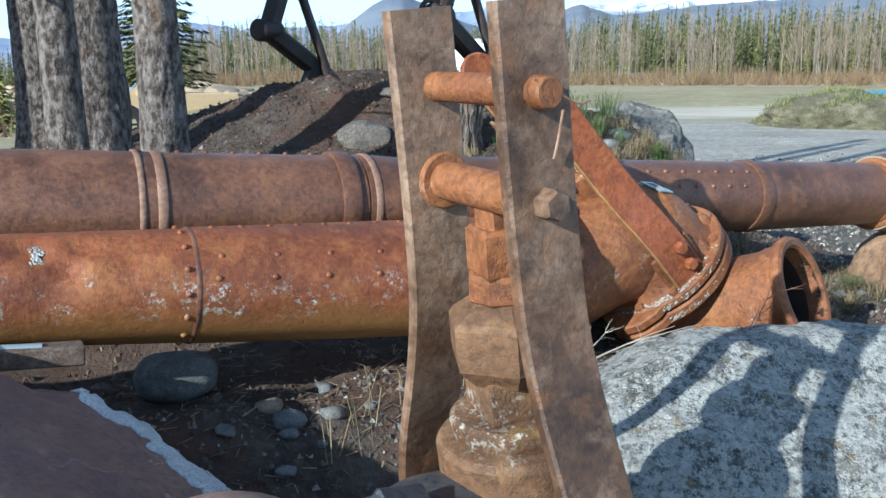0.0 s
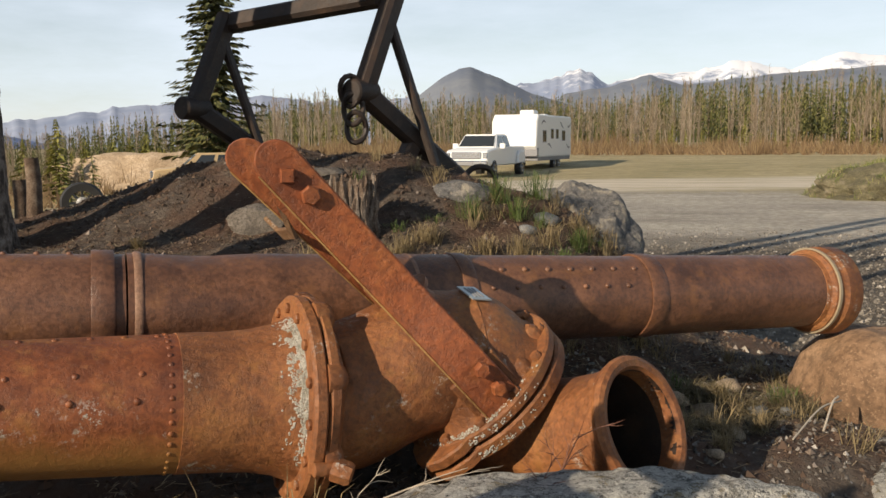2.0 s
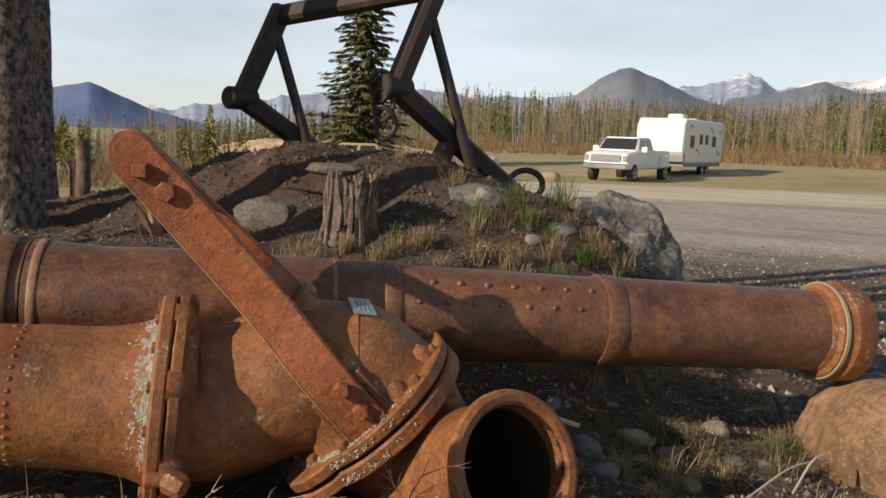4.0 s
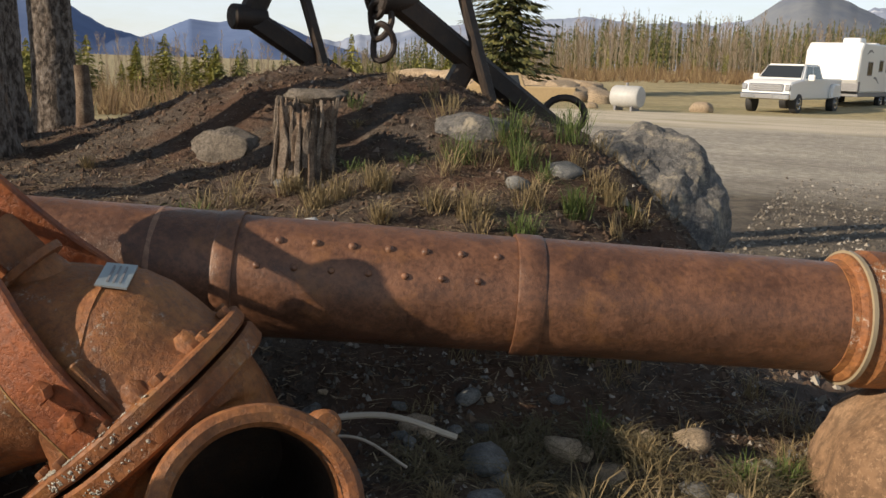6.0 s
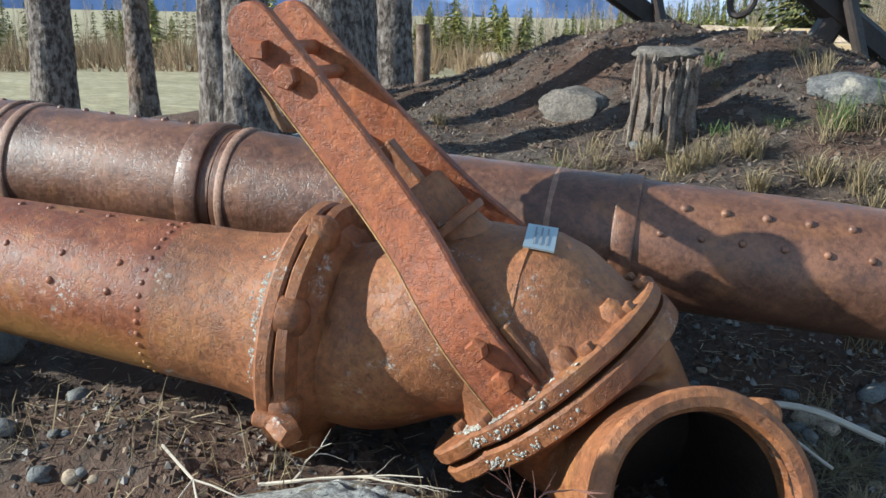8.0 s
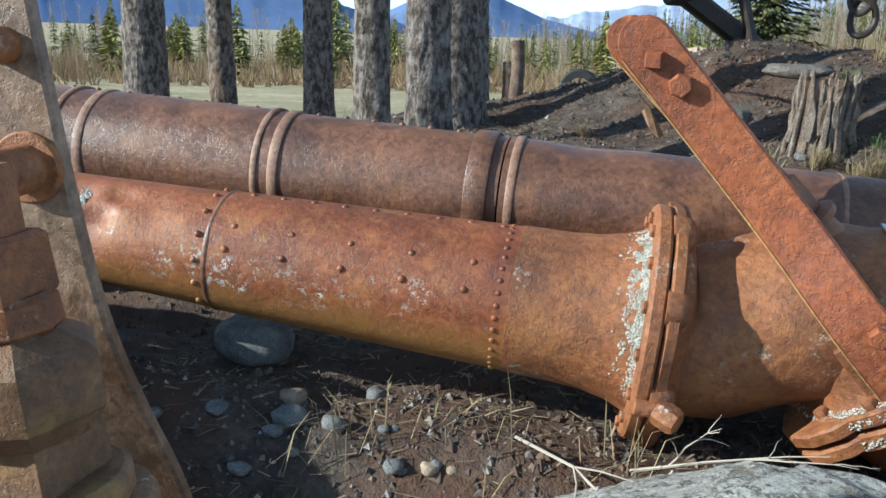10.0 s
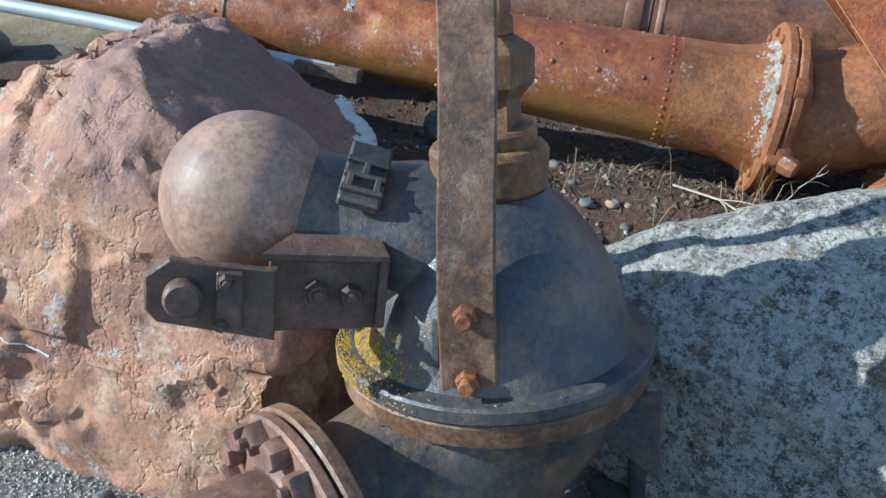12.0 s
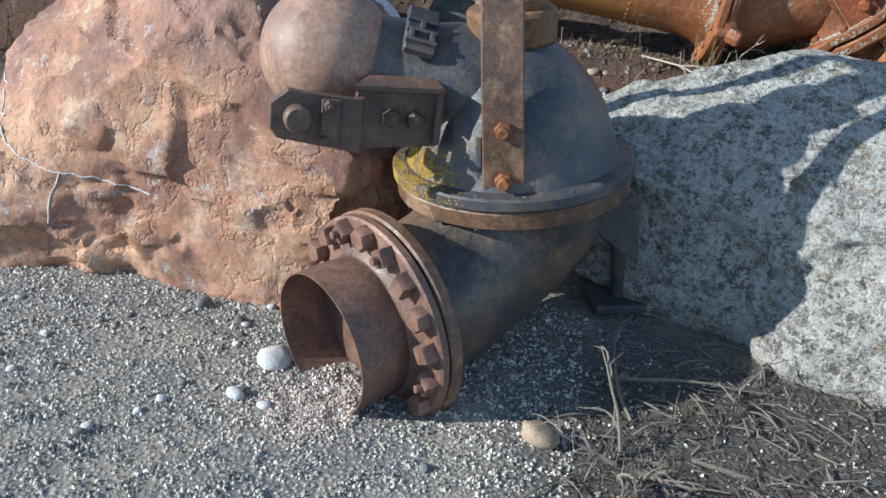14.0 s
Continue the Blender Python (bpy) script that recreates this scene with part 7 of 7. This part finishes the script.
for i, (p, q) in enumerate([((0.93, 3.16, 0.86), (1.26, 3.33, 0.83)), ((0.95, 3.12, 0.84), (1.22, 3.16, 0.82)), ((1.75, 3.3, 0.68), (2.02, 3.62, 0.72)), ((1.9, 3.45, 0.66), (2.0, 3.6, 0.74))]):
    bm = bmesh.new()
    p, q = Vector(p), Vector(q)
    tube_along(bm, smooth_path([p, p.lerp(q, 0.5) + Vector((0.01, 0.02, 0.03)), q], 6), (0.0075, 0.0035, 0.003, 0.004)[i], 7)
    tagged(part("stick", bm, TWIG), "bleached stick lying below the far pipe", "stick", "sticks on the soil")


def tuft(x, y, n, h, spread, mat, name, label, seed, z=None):
    r = random.Random(seed)
    bm = bmesh.new()
    z = ground_z(x, y) if z is None else z
    for i in range(n):
        a = r.uniform(0, 6.28)
        b = r.uniform(0, 6.28)
        k = r.uniform(0.5, 1.1)
        p = Vector((x + spread * 0.35 * r.random() * math.cos(b), y + spread * 0.35 * r.random() * math.sin(b), z - 0.01))
        out = spread * r.uniform(0.2, 1.0)
        q = p + Vector((math.cos(a) * out * 0.4, math.sin(a) * out * 0.4, h * k * 0.7))
        e = p + Vector((math.cos(a) * out, math.sin(a) * out, h * k * r.uniform(0.55, 1.0)))
        s = Vector((-math.sin(a), math.cos(a), 0)) * r.uniform(0.0008, 0.002)
        v = [bm.verts.new(w) for w in (p - s, p + s, q + s * 0.8, q - s * 0.8, e)]
        bm.faces.new((v[0], v[1], v[2], v[3]))
        bm.faces.new((v[3], v[2], v[4]))
    tagged(part(name, bm, mat, smooth=False), label, "grass", "grass tufts")


rng = random.Random(8)
for i, (x, y, h, green) in enumerate([(0.62, 4.75, 0.22, 1), (0.75, 4.95, 0.24, 1), (0.85, 4.8, 0.2, 1), (0.95, 5.1, 0.25, 1), (0.35, 4.3, 0.16, 0), (0.45, 4.4, 0.17, 0), (0.7, 4.35, 0.17, 0), (0.85, 4.3, 0.18, 0), (1.0, 4.5, 0.2, 0), (1.05, 4.3, 0.16, 1), (0.95, 4.15, 0.14, 0), (0.3, 4.2, 0.14, 0), (0.6, 4.15, 0.12, 0), (1.15, 4.6, 0.18, 1), (1.4, 3.35, 0.12, 0), (1.55, 3.4, 0.13, 0), (1.7, 3.5, 0.12, 0), (1.5, 3.2, 0.1, 0), (1.85, 3.8, 0.12, 1), (1.95, 3.95, 0.12, 1), (1.25, 3.25, 0.09, 0), (1.6, 3.75, 0.1, 0), (0.15, 4.3, 0.12, 0), (1.2, 4.85, 0.16, 0), (-0.9, 4.3, 0.1, 0)]):
    tuft(x, y, 110, h * 0.8, h * 0.9, GREEN if green else STRAW, "grass_tuft", "fresh green grass tuft on the bank" if green else "dry yellow grass tuft on the bank", i)
for i in range(16):
    x = rng.uniform(-0.3, 0.75)
    y = 2.28 + 0.5 * x + rng.uniform(-0.12, 0.12)
    tuft(x, y, 7, rng.uniform(0.06, 0.24), rng.uniform(0.1, 0.25), STRAW, "dry_grass", "dry grass stalks below the near pipe", 60 + i)
for i in range(26):
    x = rng.uniform(1.15, 2.1)
    y = 2.72 + 0.5 * x + rng.uniform(0.0, 0.32)
    tuft(x, y, 100, rng.uniform(0.04, 0.09), rng.uniform(0.16, 0.3), DRY_GRASS, "grass_tuft", "drooping dry olive grass below the far pipe", 400 + i)
for i in range(9):
    x, y = rng.gauss(0.84, 0.05), rng.gauss(0.95, 0.06)
    tuft(x, y, 16, rng.uniform(0.04, 0.09), rng.uniform(0.06, 0.13), BLEACHED, "dry_grass", "bleached dead plant on the gravel", 440 + i)
for i in range(6):
    x, y = rng.uniform(0.55, 1.3), rng.uniform(0.7, 1.6)
    tuft(x, y, 14, rng.uniform(0.02, 0.05), rng.uniform(0.06, 0.14), DRY_GRASS, "dry_grass", "flattened dry grass on the gravel", 90 + i)


for i in range(75):
    x = rng.uniform(-0.1, 1.35)
    y = rng.uniform(3.9, 5.2) + 0.1 * x
    if rng.random() < 0.35:
        x, y = rng.uniform(1.0, 2.3), rng.uniform(2.75, 3.4) + 0.5 * rng.uniform(1.0, 2.3)
    if math.hypot(x - 0.06, y - 4.47) < 0.2:
        continue
    green = rng.random() < 0.22
    tuft(x, y, 40, rng.uniform(0.05, 0.15), rng.uniform(0.08, 0.2), GREEN if green else STRAW, "grass_tuft", "fresh green grass tuft on the bank" if green else "dry yellow grass tuft on the bank", 200 + i)


def litter():
    """Needles, chips and dry stalks lying all over the bank."""
    r = random.Random(3)
    hp = Heap()
    for i in range(30000):
        if i % 8:
            x, y = r.uniform(-1.8, 1.9), r.uniform(3.3, 5.6)
            if y - 0.5 * x < 3.1:
                continue
        else:
            x = r.uniform(-1.0, 2.4)
            y = r.uniform(1.9, 3.1) + 0.5 * x
        z = ground_z(x, y) + 0.004
        a = r.uniform(0, 6.28)
        ln = r.uniform(0.01, 0.06)
        d = Vector((math.cos(a), math.sin(a), r.uniform(-0.05, 0.25))) * ln
        s = Vector((-math.sin(a), math.cos(a), 0)) * r.uniform(0.001, 0.0035)
        p = Vector((x, y, z))
        hp.face(p - s, p + s, p + d + s * 0.5, p + d - s * 0.5)
    hp.make("needle_litter", leaf_material("dry_litter", (0.07, 0.04, 0.024), (0.16, 0.1, 0.058), (0.42, 0.33, 0.21)), "dry needles, chips and stalks on the bank", "litter")


def stalks():
    """Bleached stalks and twigs matted on the gravel beside the monitor's foot."""
    r = random.Random(5)
    hp = Heap()
    bm = bmesh.new()
    for i in range(4000):
        x, y = r.uniform(0.2, 1.7), r.uniform(0.3, 1.95)
        if x + 0.45 * y < 1.05 + r.uniform(-0.25, 0.3):
            continue
        z = ground_z(x, y) + r.uniform(0.002, 0.02)
        a = r.uniform(0, 6.28)
        ln = r.triangular(0.01, 0.08, 0.02)
        d = Vector((math.cos(a), math.sin(a), r.uniform(-0.1, 0.3))) * ln
        s = Vector((-math.sin(a), math.cos(a), 0)) * r.uniform(0.0008, 0.0028)
        p = Vector((x, y, z))
        hp.face(p - s, p + s, p + d + s * 0.5, p + d - s * 0.5)
    for i in range(240):
        x, y = r.gauss(0.95, 0.28), r.gauss(1.2, 0.35)
        if x + 0.45 * y < 1.05:
            continue
        p = Vector((x, y, ground_z(x, y) + 0.008))
        a = r.uniform(0, 6.28)
        ln = r.triangular(0.03, 0.17, 0.05)
        q = p + Vector((math.cos(a) * ln, math.sin(a) * ln, ln * r.uniform(-0.02, 0.22)))
        mid = p.lerp(q, 0.5) + Vector((r.uniform(-0.1, 0.1) * ln, r.uniform(-0.1, 0.1) * ln, r.uniform(0, 0.12) * ln))
        w = r.triangular(0.001, 0.005, 0.0018)
        tube_along(bm, smooth_path([p, mid, q], 3), [w, w, w * 0.9, w * 0.9, w * 0.8, w * 0.6, w * 0.5], 5)
    hp.make("dry_stalks", leaf_material("bleached_litter", (0.03, 0.026, 0.022), (0.075, 0.063, 0.05), (0.28, 0.245, 0.2)), "matted bleached stalks on the gravel", "litter")
    tagged(part("dry_twigs", bm, BLEACHED), "bleached dry twigs lying on the gravel", "twigs", kind="stuff")


stalks()


litter()


def overgrowth():
    """Grass blades standing on the soil heap beside the road."""
    r = random.Random(17)
    hp = Heap()
    bpy.context.view_layer.update()
    for i in range(9000):
        x, y = r.uniform(8.6, 14.4), r.uniform(22.5, 27.0)
        hit, p, nn, _ = heap.ray_cast(Vector((x, y, 9)), Vector((0, 0, -1)))
        if not hit or noise.noise((x * 0.9, y * 0.9, 3)) < -0.15:
            continue
        a = r.uniform(0, 6.28)
        h = r.uniform(0.06, 0.22)
        s = Vector((math.cos(a), math.sin(a), 0)) * 0.009
        hp.face(p - s, p + s, p + Vector((r.uniform(-0.1, 0.1), r.uniform(-0.1, 0.1), h)))
    hp.make("heap_grass", leaf_material("heap_grass", (0.07, 0.09, 0.025), (0.14, 0.17, 0.04), (0.35, 0.3, 0.14)), "green and dry grass on the soil heap", "grass")


overgrowth()
